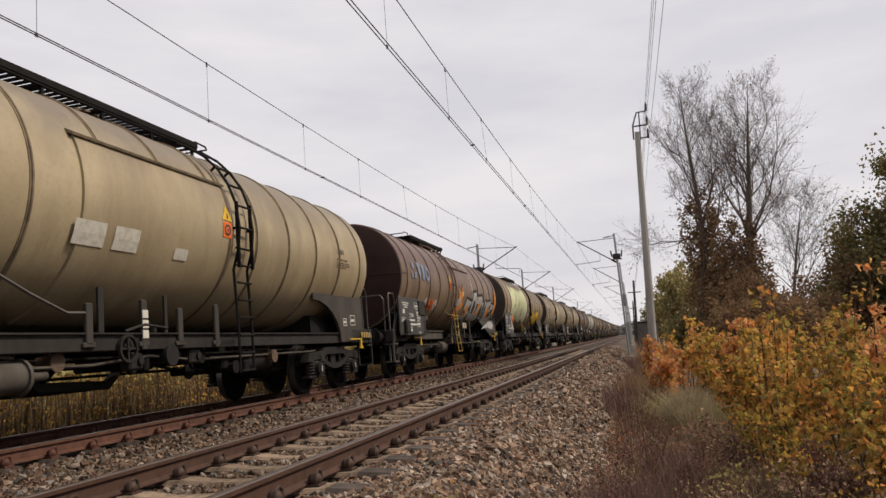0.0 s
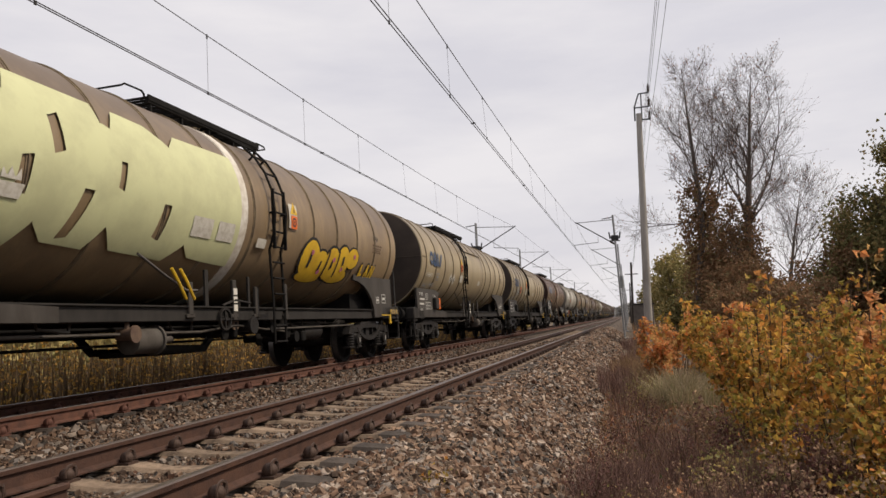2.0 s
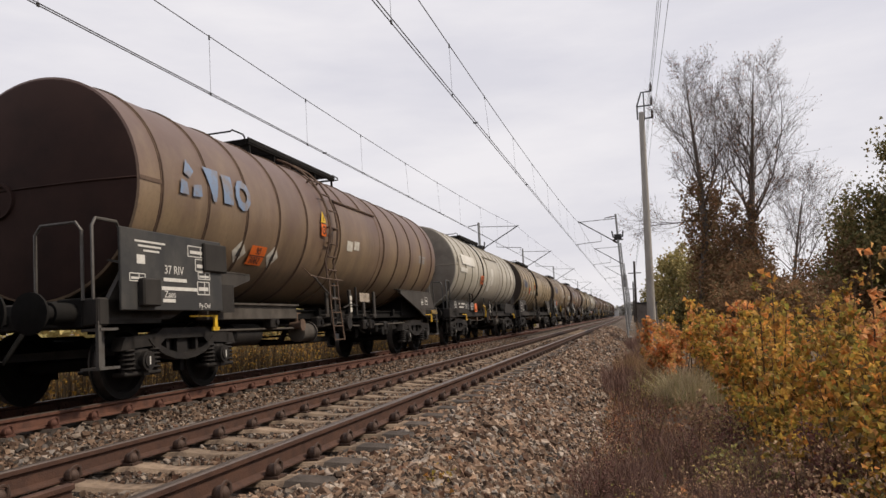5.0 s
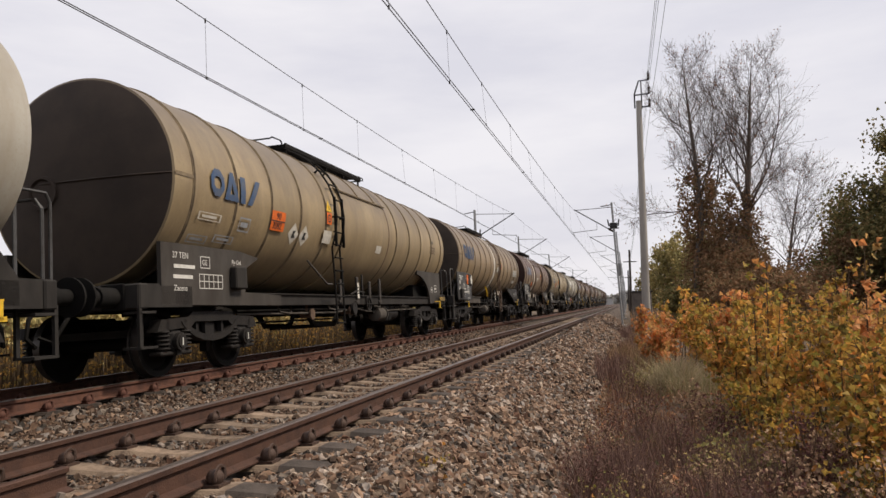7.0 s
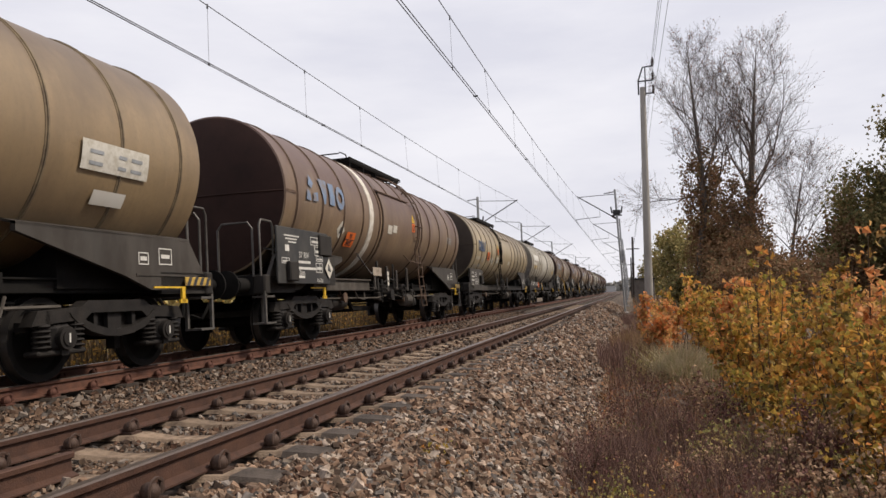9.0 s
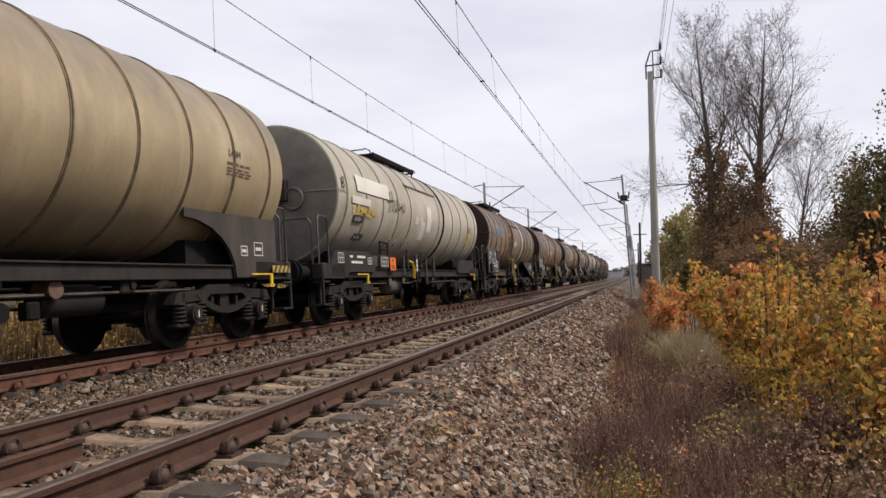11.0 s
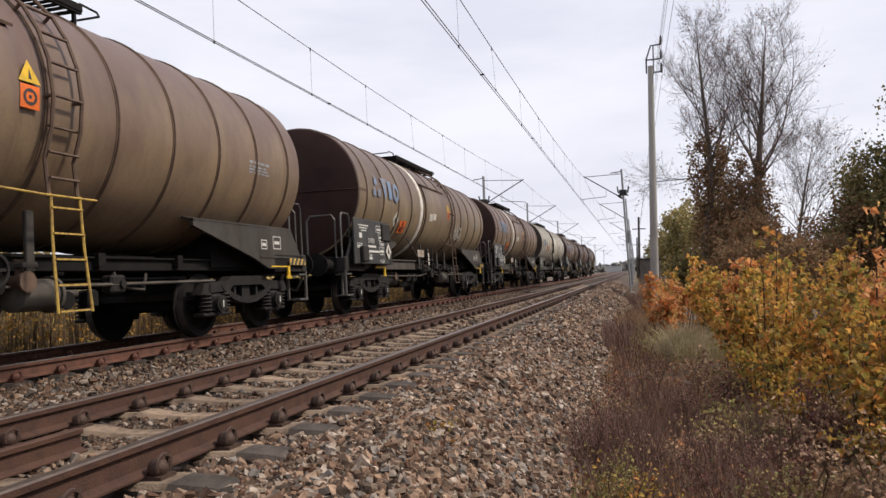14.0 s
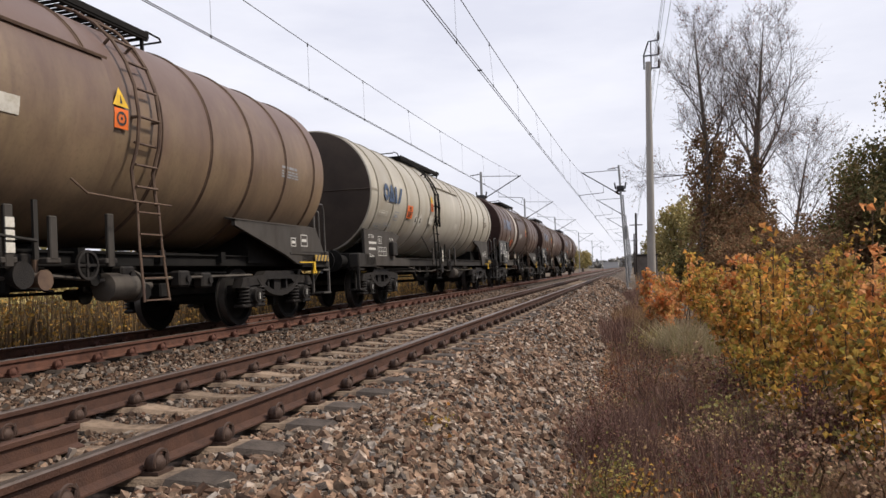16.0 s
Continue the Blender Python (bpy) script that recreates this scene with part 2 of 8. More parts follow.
# rails: one swept profile, in lengths along the bend
RAIL_PROF = [(-0.066, -0.16), (0.066, -0.16), (0.066, -0.15), (0.014, -0.128), (0.009, -0.05), (0.034, -0.036), (0.035, -0.008), (0.026, 0.0), (-0.026, 0.0), (-0.035, -0.008), (-0.034, -0.036), (-0.009, -0.05), (-0.014, -0.128), (-0.066, -0.15)]
RAIL_Y = [-12, 2, 8, 16, 24, 32, 40] + [40 + 12 * i for i in range(1, 24)]


def rail(x0, material, label):
    z0 = head(x0)
    vs, fs = [], []
    n = len(RAIL_PROF)
    for y in RAIL_Y:
        for a, b in RAIL_PROF:
            vs.append((x0 + bend(y) + a - CANT * b, y, z0 + b + a * CANT))
    for j in range(len(RAIL_Y) - 1):
        for i in range(n):
            k = (i + 1) % n
            fs.append((j * n + i, j * n + k, j * n + n + k, j * n + n + i))
    me = raw("rail", vs, fs, material)
    me.materials.append(RAIL_TOP)
    for poly in me.polygons:
        if poly.index % n in (6, 7, 8):
            poly.material_index = 1
    return tagged(new("rail", me), label, "rail", "rails of the two tracks", "structure")


rail(-2.383, RAIL, "brown rusty steel rail with worn head on concrete sleepers")
rail(-3.89, RAIL, "brown rusty steel rail with worn head on concrete sleepers")
rail(-6.255, RAIL_FAR, "reddish rusty steel rail carrying the tank train")
rail(-7.762, RAIL_FAR, "reddish rusty steel rail carrying the tank train")


# ---------------------------------------------------------------- tank wagons
def paint(name, base, grime, soot, rough=0.48, soot_amount=0.8, streak=0.65, stain=None, crown=0.1):
    """Weathered tank paint: long run-down streaks, blotches, and a film of soot settled on the crown."""
    m = bpy.data.materials.new(name)
    m.use_nodes = True
    n, l = m.node_tree.nodes, m.node_tree.links
    b = n["Principled BSDF"]
    b.inputs["Roughness"].default_value = rough
    b.inputs["Specular IOR Level"].default_value = 0.5
    co = n.new("ShaderNodeTexCoord")
    oi = n.new("ShaderNodeObjectInfo")
    ad = n.new("ShaderNodeVectorMath")
    ad.operation = "MULTIPLY_ADD"
    ad.inputs[1].default_value = (1, 1, 1)
    sc = n.new("ShaderNodeVectorMath")
    sc.operation = "SCALE"
    sc.inputs[0].default_value = (0, 60, 0)
    l.new(oi.outputs["Random"], sc.inputs["Scale"])
    l.new(co.outputs["Object"], ad.inputs[0])
    l.new(sc.outputs[0], ad.inputs[2])
    base, grime, soot, stain = tone(base), tone(grime), tone(soot), tone(stain or grime)
    rgb = n.new("ShaderNodeRGB")
    rgb.outputs[0].default_value = (*base, 1)
    # every jacket ring has faded a little differently
    ring = n.new("ShaderNodeAttribute")
    ring.attribute_name = "fading"
    fade = n.new("ShaderNodeMath")
    fade.inputs[1].default_value = 1.0
    l.new(ring.outputs["Fac"], fade.inputs[0])
    hue = n.new("ShaderNodeHueSaturation")
    l.new(fade.outputs[0], hue.inputs["Value"])
    l.new(rgb.outputs[0], hue.inputs["Color"])
    col = hue.outputs[0]

    def layer(col, tint, stretch, scale, lo, hi, amt, extra=None, det=6):
        mp = n.new("ShaderNodeMapping")
        mp.inputs["Scale"].default_value = stretch
        l.new(ad.outputs[0], mp.inputs["Vector"])
        no = n.new("ShaderNodeTexNoise")
        no.inputs["Scale"].default_value = scale
        no.inputs["Detail"].default_value = det
        no.inputs["Roughness"].default_value = 0.65
        l.new(mp.outputs[0], no.inputs["Vector"])
        fac = no.outputs["Fac"]
        if extra is not None:
            s = n.new("ShaderNodeMath")
            s.operation = "ADD"
            l.new(fac, s.inputs[0])
            l.new(extra, s.inputs[1])
            fac = s.outputs[0]
        mr = n.new("ShaderNodeMapRange")
        mr.inputs[1].default_value, mr.inputs[2].default_value = lo, hi
        mr.inputs[3].default_value, mr.inputs[4].default_value = 0, amt
        l.new(fac, mr.inputs[0])
        mx = n.new("ShaderNodeMixRGB")
        l.new(mr.outputs[0], mx.inputs[0])
        l.new(col, mx.inputs[1])
        mx.inputs[2].default_value = (*tint, 1)
        return mx.outputs[0]

    col = layer(col, stain, (0.5, 0.35, 0.5), 1.2, 0.42, 0.68, 0.7)
    col = layer(col, grime, (0.8, 1.1, 0.25), 1.6, 0.44, 0.70, streak)
    col = layer(col, grime, (0.5, 3.2, 0.12), 1.6, 0.56, 0.76, 0.4, det=3)
    col = layer(col, tuple(c * 1.35 for c in base), (0.6, 1.2, 0.3), 1.5, 0.52, 0.75, 0.6, det=4)
    # soot on the crown, z measured from the tank's axis
    sp = n.new("ShaderNodeSeparateXYZ")
    l.new(co.outputs["Object"], sp.inputs[0])
    mr = n.new("ShaderNodeMapRange")
    mr.inputs[1].default_value, mr.inputs[2].default_value = crown, 1.35
    mr.inputs[3].default_value, mr.inputs[4].default_value = -0.2, 0.5
    l.new(sp.outputs[2], mr.inputs[0])
    col = layer(col, soot, (0.8, 0.7, 0.3), 1.6, 0.35, 0.78, soot_amount, mr.outputs[0])
    col = layer(col, grime, (1, 1, 1), 22, 0.5, 0.8, 0.5)
    l.new(col, b.inputs["Base Color"])
    no = n.new("ShaderNodeTexNoise")
    no.inputs["Scale"].default_value = 1.7
    no.inputs["Detail"].default_value = 3
    l.new(ad.outputs[0], no.inputs["Vector"])
    bp = n.new("ShaderNodeBump")
    bp.inputs["Strength"].default_value = 0.35
    bp.inputs["Distance"].default_value = 0.03
    l.new(no.outputs["Fac"], bp.inputs["Height"])
    l.new(bp.outputs[0], b.inputs["Normal"])
    return m


BEIGE = paint("tank_beige", (0.324, 0.248, 0.141), (0.19, 0.138, 0.081), (0.105, 0.077, 0.05), stain=(0.25, 0.185, 0.10))
BEIGE_GREY = paint("tank_beige_grey", (0.375, 0.308, 0.192), (0.23, 0.175, 0.106), (0.125, 0.095, 0.064), stain=(0.30, 0.225, 0.125))
BROWN = paint("tank_brown", (0.244, 0.183, 0.107), (0.11, 0.074, 0.049), (0.088, 0.052, 0.041), soot_amount=0.92, stain=(0.275, 0.207, 0.12), crown=-0.75)
BROWN_RED = paint("tank_brown_red", (0.234, 0.163, 0.101), (0.105, 0.067, 0.047), (0.10, 0.054, 0.043), soot_amount=0.92, stain=(0.258, 0.192, 0.11), crown=-0.75)
GREY = paint("tank_grey", (0.45, 0.425, 0.365), (0.29, 0.245, 0.175), (0.22, 0.20, 0.165), soot_amount=0.6, stain=(0.37, 0.335, 0.26))
TAN = paint("tank_tan", (0.288, 0.206, 0.114), (0.167, 0.117, 0.071), (0.10, 0.068, 0.045))
MAROON = paint("tank_maroon", (0.13, 0.082, 0.062), (0.075, 0.046, 0.037), (0.062, 0.038, 0.033), soot_amount=0.85, stain=(0.15, 0.10, 0.07), crown=-0.5)
# end plates: grime, plus the shade of the ends put into the colours
END_DARK = mat("tank_end_sooty_shaded", (0.056, 0.041, 0.032), 0.8, 0, (0.031, 0.023, 0.019), 1.5, 0.7, alt=(0.072, 0.053, 0.04), alt_scale=0.7)
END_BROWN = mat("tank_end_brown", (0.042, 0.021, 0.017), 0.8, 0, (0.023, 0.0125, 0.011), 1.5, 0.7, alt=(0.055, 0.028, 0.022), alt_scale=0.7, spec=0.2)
# same paint as the grey sides, darkened to hold the ends' shade
END_GREY = mat("tank_end_grey_shaded", (0.215, 0.19, 0.158), 0.7, 0, (0.115, 0.095, 0.078), 1.5, 0.7, alt=(0.25, 0.222, 0.182), alt_scale=0.7)
BAND = mat("band_brown", (0.215, 0.165, 0.102), 0.7, 0, (0.07, 0.05, 0.04), 6, 0.7)
BAND_RUST = mat("band_rust", (0.13, 0.085, 0.057), 0.7, 0, (0.06, 0.035, 0.03), 6, 0.7)
BAND_GREY = mat("band_grey", (0.31, 0.285, 0.23), 0.7, 0, (0.18, 0.15, 0.11), 6, 0.7)
WHITE_BAND = mat("white_paint_worn", (0.72, 0.70, 0.64), 0.6, 0, (0.38, 0.30, 0.22), 7, 0.6, alt=(0.58, 0.52, 0.43), alt_scale=1.5)
FRAME_GREY = mat("frame_grey", (0.034, 0.031, 0.0285), 0.7, 0, (0.017, 0.0155, 0.0145), 4, 0.7, spec=0.14, alt=(0.044, 0.04, 0.036), alt_scale=1.1, stretch=(1, 1, 0.4))
FRAME_PALE = mat("sill_grey_dusty", (0.085, 0.076, 0.066), 0.75, 0, (0.04, 0.033, 0.027), 3, 0.8, spec=0.2, alt=(0.11, 0.095, 0.08), alt_scale=1.3)
FRAME_LIGHT = mat("skirt_grey", (0.054, 0.049, 0.044), 0.65, 0, (0.032, 0.026, 0.021), 3, 0.8, spec=0.25, alt=(0.085, 0.073, 0.062), alt_scale=1.1, stretch=(1, 1, 0.4))
UNDER = mat("underframe_black", (0.010, 0.0095, 0.009), 0.85, 0, (0.017, 0.0155, 0.0145), 6, 0.7, 0.2, spec=0.12)
BOGIE = mat("bogie_black", (0.019, 0.017, 0.016), 0.65, 0.0, (0.009, 0.008, 0.0075), 6, 0.7, 0.3, spec=0.2, alt=(0.036, 0.030, 0.025), alt_scale=2)
WHEEL = mat("wheel_steel", (0.014, 0.013, 0.012), 0.8, 0.0, (0.024, 0.02, 0.018), 5, 0.6, spec=0.12)
TREAD = mat("wheel_tread", (0.12, 0.11, 0.105), 0.4, 0.7, (0.1, 0.09, 0.08), 8, 0.5)
PLATE = mat("sign_plate_black", (0.036, 0.036, 0.036), 0.5, 0, (0.09, 0.085, 0.075), 3, 0.5)
INK = mat("lettering_white", (0.66, 0.65, 0.61), 0.6, 0, (0.4, 0.38, 0.34), 25, 0.5)
FAINT_INK = mat("lettering_faint", (0.34, 0.36, 0.38), 0.6)
INK_DARK = mat("lettering_dark", (0.05, 0.05, 0.05), 0.6)
LABEL_WHITE = mat("label_white", (0.62, 0.60, 0.54), 0.6, 0, (0.4, 0.36, 0.28), 12, 0.7)
PATCH_WHITE = mat("patch_white_paint", (0.66, 0.645, 0.60), 0.55, 0, (0.50, 0.46, 0.38), 1.6, 0.5)
NOTICE = mat("notice_plate_dirty", (0.36, 0.31, 0.25), 0.7, 0, (0.14, 0.10, 0.075), 9, 0.8)
YELLOW_WORN = mat("yellow_paint_worn", (0.50, 0.33, 0.07), 0.7, 0, (0.16, 0.10, 0.05), 14, 0.8)
ORANGE = mat("hazard_orange", (0.80, 0.16, 0.02), 0.5, 0, (0.5, 0.13, 0.04), 12, 0.6)
YELLOW = mat("safety_yellow", (0.75, 0.47, 0.03), 0.5, 0, (0.4, 0.26, 0.04), 10, 0.6)
LOGO_BLUE = mat("logo_dark_blue", (0.045, 0.085, 0.17), 0.6, 0, (0.12, 0.12, 0.12), 8, 0.6)
LOGO_LIGHT = mat("logo_light_blue", (0.17, 0.24, 0.36), 0.6, 0, (0.22, 0.16, 0.11), 5, 0.75)
SPRAY_SILVER = mat("spray_silver", (0.48, 0.48, 0.47), 0.4, 0.2, (0.25, 0.24, 0.23), 3, 0.6)
SPRAY_PALE = mat("spray_pale_yellow", (0.60, 0.62, 0.36), 0.6, 0, (0.45, 0.45, 0.27), 2, 0.6)
SPRAY_YELLOW = mat("spray_yellow", (0.72, 0.46, 0.03), 0.6, 0, (0.5, 0.3, 0.03), 4, 0.6)
SPRAY_ORANGE = mat("spray_orange", (0.75, 0.26, 0.03), 0.6, 0, (0.5, 0.2, 0.03), 4, 0.6)
SPRAY_PINK = mat("spray_pink", (0.50, 0.16, 0.24), 0.6, 0, (0.4, 0.12, 0.18), 5, 0.5)
SPRAY_BLACK = mat("spray_black", (0.03, 0.03, 0.032), 0.6)
RAILING = mat("railing_grey", (0.10, 0.10, 0.10), 0.55, 0.3, (0.05, 0.045, 0.04), 9, 0.6)
RAILING_PALE = mat("railing_pale", (0.115, 0.108, 0.10), 0.5, 0.2, (0.07, 0.06, 0.05), 9, 0.6)

RAD, AXIS = 1.435, 2.68
cache = {}


def cached(key, make):
    if key not in cache:
        cache[key] = make()
    return cache[key]


def on_tank(y0, y1, a0, a1, lift=0.006, steps=6, side=1, poly=None):
    """A patch that hugs the tank's side between two lengths and two angles above the axis (degrees). In the tank's space."""
    s = Shape()
    r = RAD + lift
    if poly:
        pts = []
        for u, v in poly:
            a = radians(a0 + (a1 - a0) * v)
            pts.append((side * r * math.cos(a), y0 + (y1 - y0) * u, r * math.sin(a)))
        return s.add(pts, [tuple(range(len(pts)))])
    p, f = [], []
    for i in range(steps + 1):
        a = radians(a0 + (a1 - a0) * i / steps)
        for y in (y0, y1):
            p.append((side * r * math.cos(a), y, r * math.sin(a)))
    for i in range(steps):
        f.append((2 * i, 2 * i + 1, 2 * i + 3, 2 * i + 2))
    return s.add(p, f)


def stroke(pts, width, y0, y1, a0, a1, lift=0.008):
    """A painted stroke along points (u, v) of a patch on the tank's side."""
    s = Shape()
    for (u0, v0), (u1, v1) in zip(pts, pts[1:]):
        n = max(1, int(abs(v1 - v0) * abs(a1 - a0) / 6))
        for k in range(n):
            q = []
            p0 = (u0 + (u1 - u0) * k / n, v0 + (v1 - v0) * k / n)
            p1 = (u0 + (u1 - u0) * (k + 1) / n, v0 + (v1 - v0) * (k + 1) / n)
            ly, la = y1 - y0, radians(a1 - a0) * RAD
            dy, dz = (p1[0] - p0[0]) * ly, (p1[1] - p0[1]) * la
            m = math.hypot(dy, dz) or 1
            ny, nz = -dz / m * width / 2, dy / m * width / 2
            ey, ez = dy / m * width * 0.3, dz / m * width * 0.3
            for (u, v), sg, e in ((p0, 1, -1), (p0, -1, -1), (p1, -1, 1), (p1, 1, 1)):
                y = y0 + u * ly + sg * ny + e * ey
                a = radians(a0) + (v * la + sg * nz + e * ez) / RAD
                q.append(((RAD + lift) * math.cos(a), y, (RAD + lift) * math.sin(a)))
            s.add(q, [(0, 1, 2, 3)])
    return s


def decal(loops, y0, y1, a0, a1, lift=0.008, strips=18):
    """Painted outline (even-odd loops of u, v) laid in narrow strips on the tank's curve; its mesh, shaded round."""
    s, v0 = Shape(), min(v for q in loops for u, v in q)
    v1 = max(v for q in loops for u, v in q)
    r = RAD + lift
    for k in range(strips):
        lo, hi = v0 + (v1 - v0) * k / strips, v0 + (v1 - v0) * (k + 1) / strips
        mid, cross = (lo + hi) / 2, []
        for q in loops:
            for (ua, va), (ub, vb) in zip(q, q[1:] + q[:1]):
                if (va - mid) * (vb - mid) < 0:
                    def along(v):
                        return ua + (ub - ua) * (min(max(v, min(va, vb)), max(va, vb)) - va) / (vb - va)
                    cross.append((along(mid), along(lo), along(hi)))
        cross.sort()
        for (m0, l0, h0), (m1, l1, h1) in zip(cross[::2], cross[1::2]):
            p = []
            for u, v in ((l0, lo), (l1, lo), (h1, hi), (h0, hi)):
                a = radians(a0 + (a1 - a0) * v)
                p.append((r * math.cos(a), y0 + (y1 - y0) * u, r * math.sin(a)))
            s.add(p, [(0, 1, 2, 3)])
    return s


def painted(name, shape, material, parent, label=""):
    """A decal as a part, its normals those of the tank under it."""
    me = raw(name, shape.v, shape.f, material)
    bm = bmesh.new()
    bm.from_mesh(me)
    bmesh.ops.remove_doubles(bm, verts=bm.verts, dist=0.0004)
    bm.to_mesh(me)
    bm.free()
    me.shade_smooth()
    me.normals_split_custom_set_from_vertices([Vector((v.co.x, 0, v.co.z)).normalized() for v in me.vertices])
    return part(name, me, None, parent, label)


def oval(cu, cv, ru, rv, n=14, turn=0.0):
    return [(cu + ru * math.cos(2 * math.pi * i / n + turn), cv + rv * math.sin(2 * math.pi * i / n + turn)) for i in range(n)]


# company marks as plain shapes
MARK_DARK = [[oval(0.12, 0.5, 0.13, 0.5, 8, 0.4), oval(0.12, 0.5, 0.07, 0.24, 8, 0.4)], [[(0.25, 0), (0.36, 1), (0.42, 1), (0.53, 0)], [(0.35, 0.22), (0.43, 0.22), (0.39, 0.6)]], [[(0.56, 0), (0.66, 0), (0.66, 0.95), (0.56, 0.95)]], [[(0.70, 0), (0.80, 0), (0.99, 0.95), (0.89, 0.95)]]]
MARK_LIGHT = [[[(0.12, 1), (0.06, 0.6), (0.13, 0.5), (0.19, 0.7)]], [[(0.0, 0.05), (0.02, 0.42), (0.09, 0.36), (0.11, 0.05)]], [[(0.16, 0.05), (0.17, 0.34), (0.27, 0.40), (0.28, 0.08)]], [[(0.33, 0.95), (0.54, 0.95), (0.47, 0.05), (0.43, 0.05)]], [[(0.58, 0.08), (0.72, 0.08), (0.72, 0.9), (0.58, 0.9)]], [oval(0.88, 0.45, 0.12, 0.46, 10, 0.2), oval(0.88, 0.45, 0.06, 0.22, 10, 0.2)]]


def words(text, size, material, key):
    def make():
        cu = bpy.data.curves.new("words", "FONT")
        cu.body, cu.size, cu.extrude = text, size, 0.001
        ob = bpy.data.objects.new("words", cu)
        scene.collection.objects.link(ob)
        bpy.context.view_layer.update()
        me = bpy.data.meshes.new_from_object(ob.evaluated_get(bpy.context.evaluated_depsgraph_get()))
        bpy.data.objects.remove(ob)
        me.materials.clear()
        me.materials.append(material)
        return me
    return cached(("words", text, size, key), make)


def tangent(y, a, lift):
    """Place for writing that lies against the tank's side."""
    c, q = math.cos(radians(a)), math.sin(radians(a))
    r = RAD + lift
    return Matrix(((0, -q, c, r * c), (1, 0, 0, y), (0, c, q, r * q), (0, 0, 0, 1)))


# text read from the track side: right is +y, out is +x
FACE_OUT = Matrix(((0, 0, 1, 0), (1, 0, 0, 0), (0, 1, 0, 0), (0, 0, 0, 1)))


def wheelset_mesh():
    s = Shape()
    for sx in (-1, 1):
        prof = [(0.05, -0.09), (0.13, -0.09), (0.13, -0.02), (0.36, 0.02), (0.385, -0.06), (0.46, -0.06), (0.46, 0.045), (0.49, 0.05), (0.49, 0.075), (0.385, 0.075), (0.36, 0.05), (0.12, 0.07), (0.1, 0.09), (0.05, 0.09)]
        s.lathe([(r, -sx * h) for r, h in prof], (sx * 0.75, 0, 0), "x", 32)
        s.cyl((sx * 0.8, 0, 0), (sx * 0.98, 0, 0), 0.065, 12)
        s.cyl((sx * 0.84, 0.2, 0.12), (sx * 0.845, 0.24, 0.14), 0.03, 8)
    s.cyl((-0.8, 0, 0), (0.8, 0, 0), 0.085, 14)
    me = s.mesh("wheelset", WHEEL, True)
    me.materials.append(TREAD)
    for p in me.polygons:
        c = p.center
        if math.hypot(c.y, c.z) > 0.44 and abs(p.normal.x) < 0.5:
            p.material_index = 1
    return me


def side_frame_mesh():
    s = Shape()
    top = [(-1.34, 0.60), (-1.25, 0.76), (-0.62, 0.79), (-0.5, 0.86), (0.5, 0.86), (0.62, 0.79), (1.25, 0.76), (1.34, 0.60)]
    s.prism(top + [(1.1, 0.62), (0.55, 0.65), (0.45, 0.72), (-0.45, 0.72), (-0.55, 0.65), (-1.1, 0.62)], -0.08, 0.08)
    # fish belly with its lower chord
    inner = [(0.66 * math.sin(t) , 0.72 - 0.20 * math.cos(t) ** 1.5) for t in (radians(k * 18) for k in range(-5, 6)) if math.cos(t) >= 0]
    outer = [(0.80 * math.sin(t) , 0.73 - 0.30 * max(0.0, math.cos(t)) ** 1.5) for t in (radians(k * 18) for k in range(5, -6, -1))]
    s.prism(inner + outer, -0.09, 0.09)
    s.box(0, 0, 0.62, 0.06, 0.24, 0.2)
    s.box(-0.07, 0, 0.62, 0.03, 1.1, 0.3)
    for y in (-0.34, 0.34):
        s.prism([(y - 0.03, 0.72), (y + 0.03, 0.72), (y + 0.03, 0.5), (y - 0.03, 0.5)], -0.04, 0.04)
    for sy in (-1, 1):
        for dy in (-0.34, 0.34):
            s.box(0, sy * 0.9 + dy * 0.62, 0.58, 0.16, 0.06, 0.34)
    return s.mesh("side_frame", BOGIE)


def axle_box_mesh():
    s = Shape()
    s.box(0, 0, 0.47, 0.22, 0.30, 0.30, 0.05)
    s.cyl((0.1, 0, 0.46), (0.17, 0, 0.46), 0.125, 16)
    s.cyl((0.17, 0, 0.46), (0.185, 0, 0.46), 0.085, 12)
    s.box(0, 0, 0.31, 0.20, 0.72, 0.06, 0.02)
    s.box(0.11, 0, 0.36, 0.03, 0.10, 0.16)
    for y in (-0.3, 0.3):
        s.cyl((0.02, y, 0.28), (0.02, y, 0.66), 0.03, 8)
    return s.mesh("axle_box", BOGIE, True)


def spring_mesh():
    s = Shape()
    for i in range(5):
        z = 0.355 + i * 0.055
        s.lathe([(0.065, z), (0.09, z + 0.008), (0.1, z + 0.02), (0.09, z + 0.032), (0.065, z + 0.04)], (0, 0, 0), "z", 12)
    s.cyl((0, 0, 0.34), (0, 0, 0.64), 0.055, 10)
    return s.mesh("spring", BOGIE, True)


WHEELSETS = []


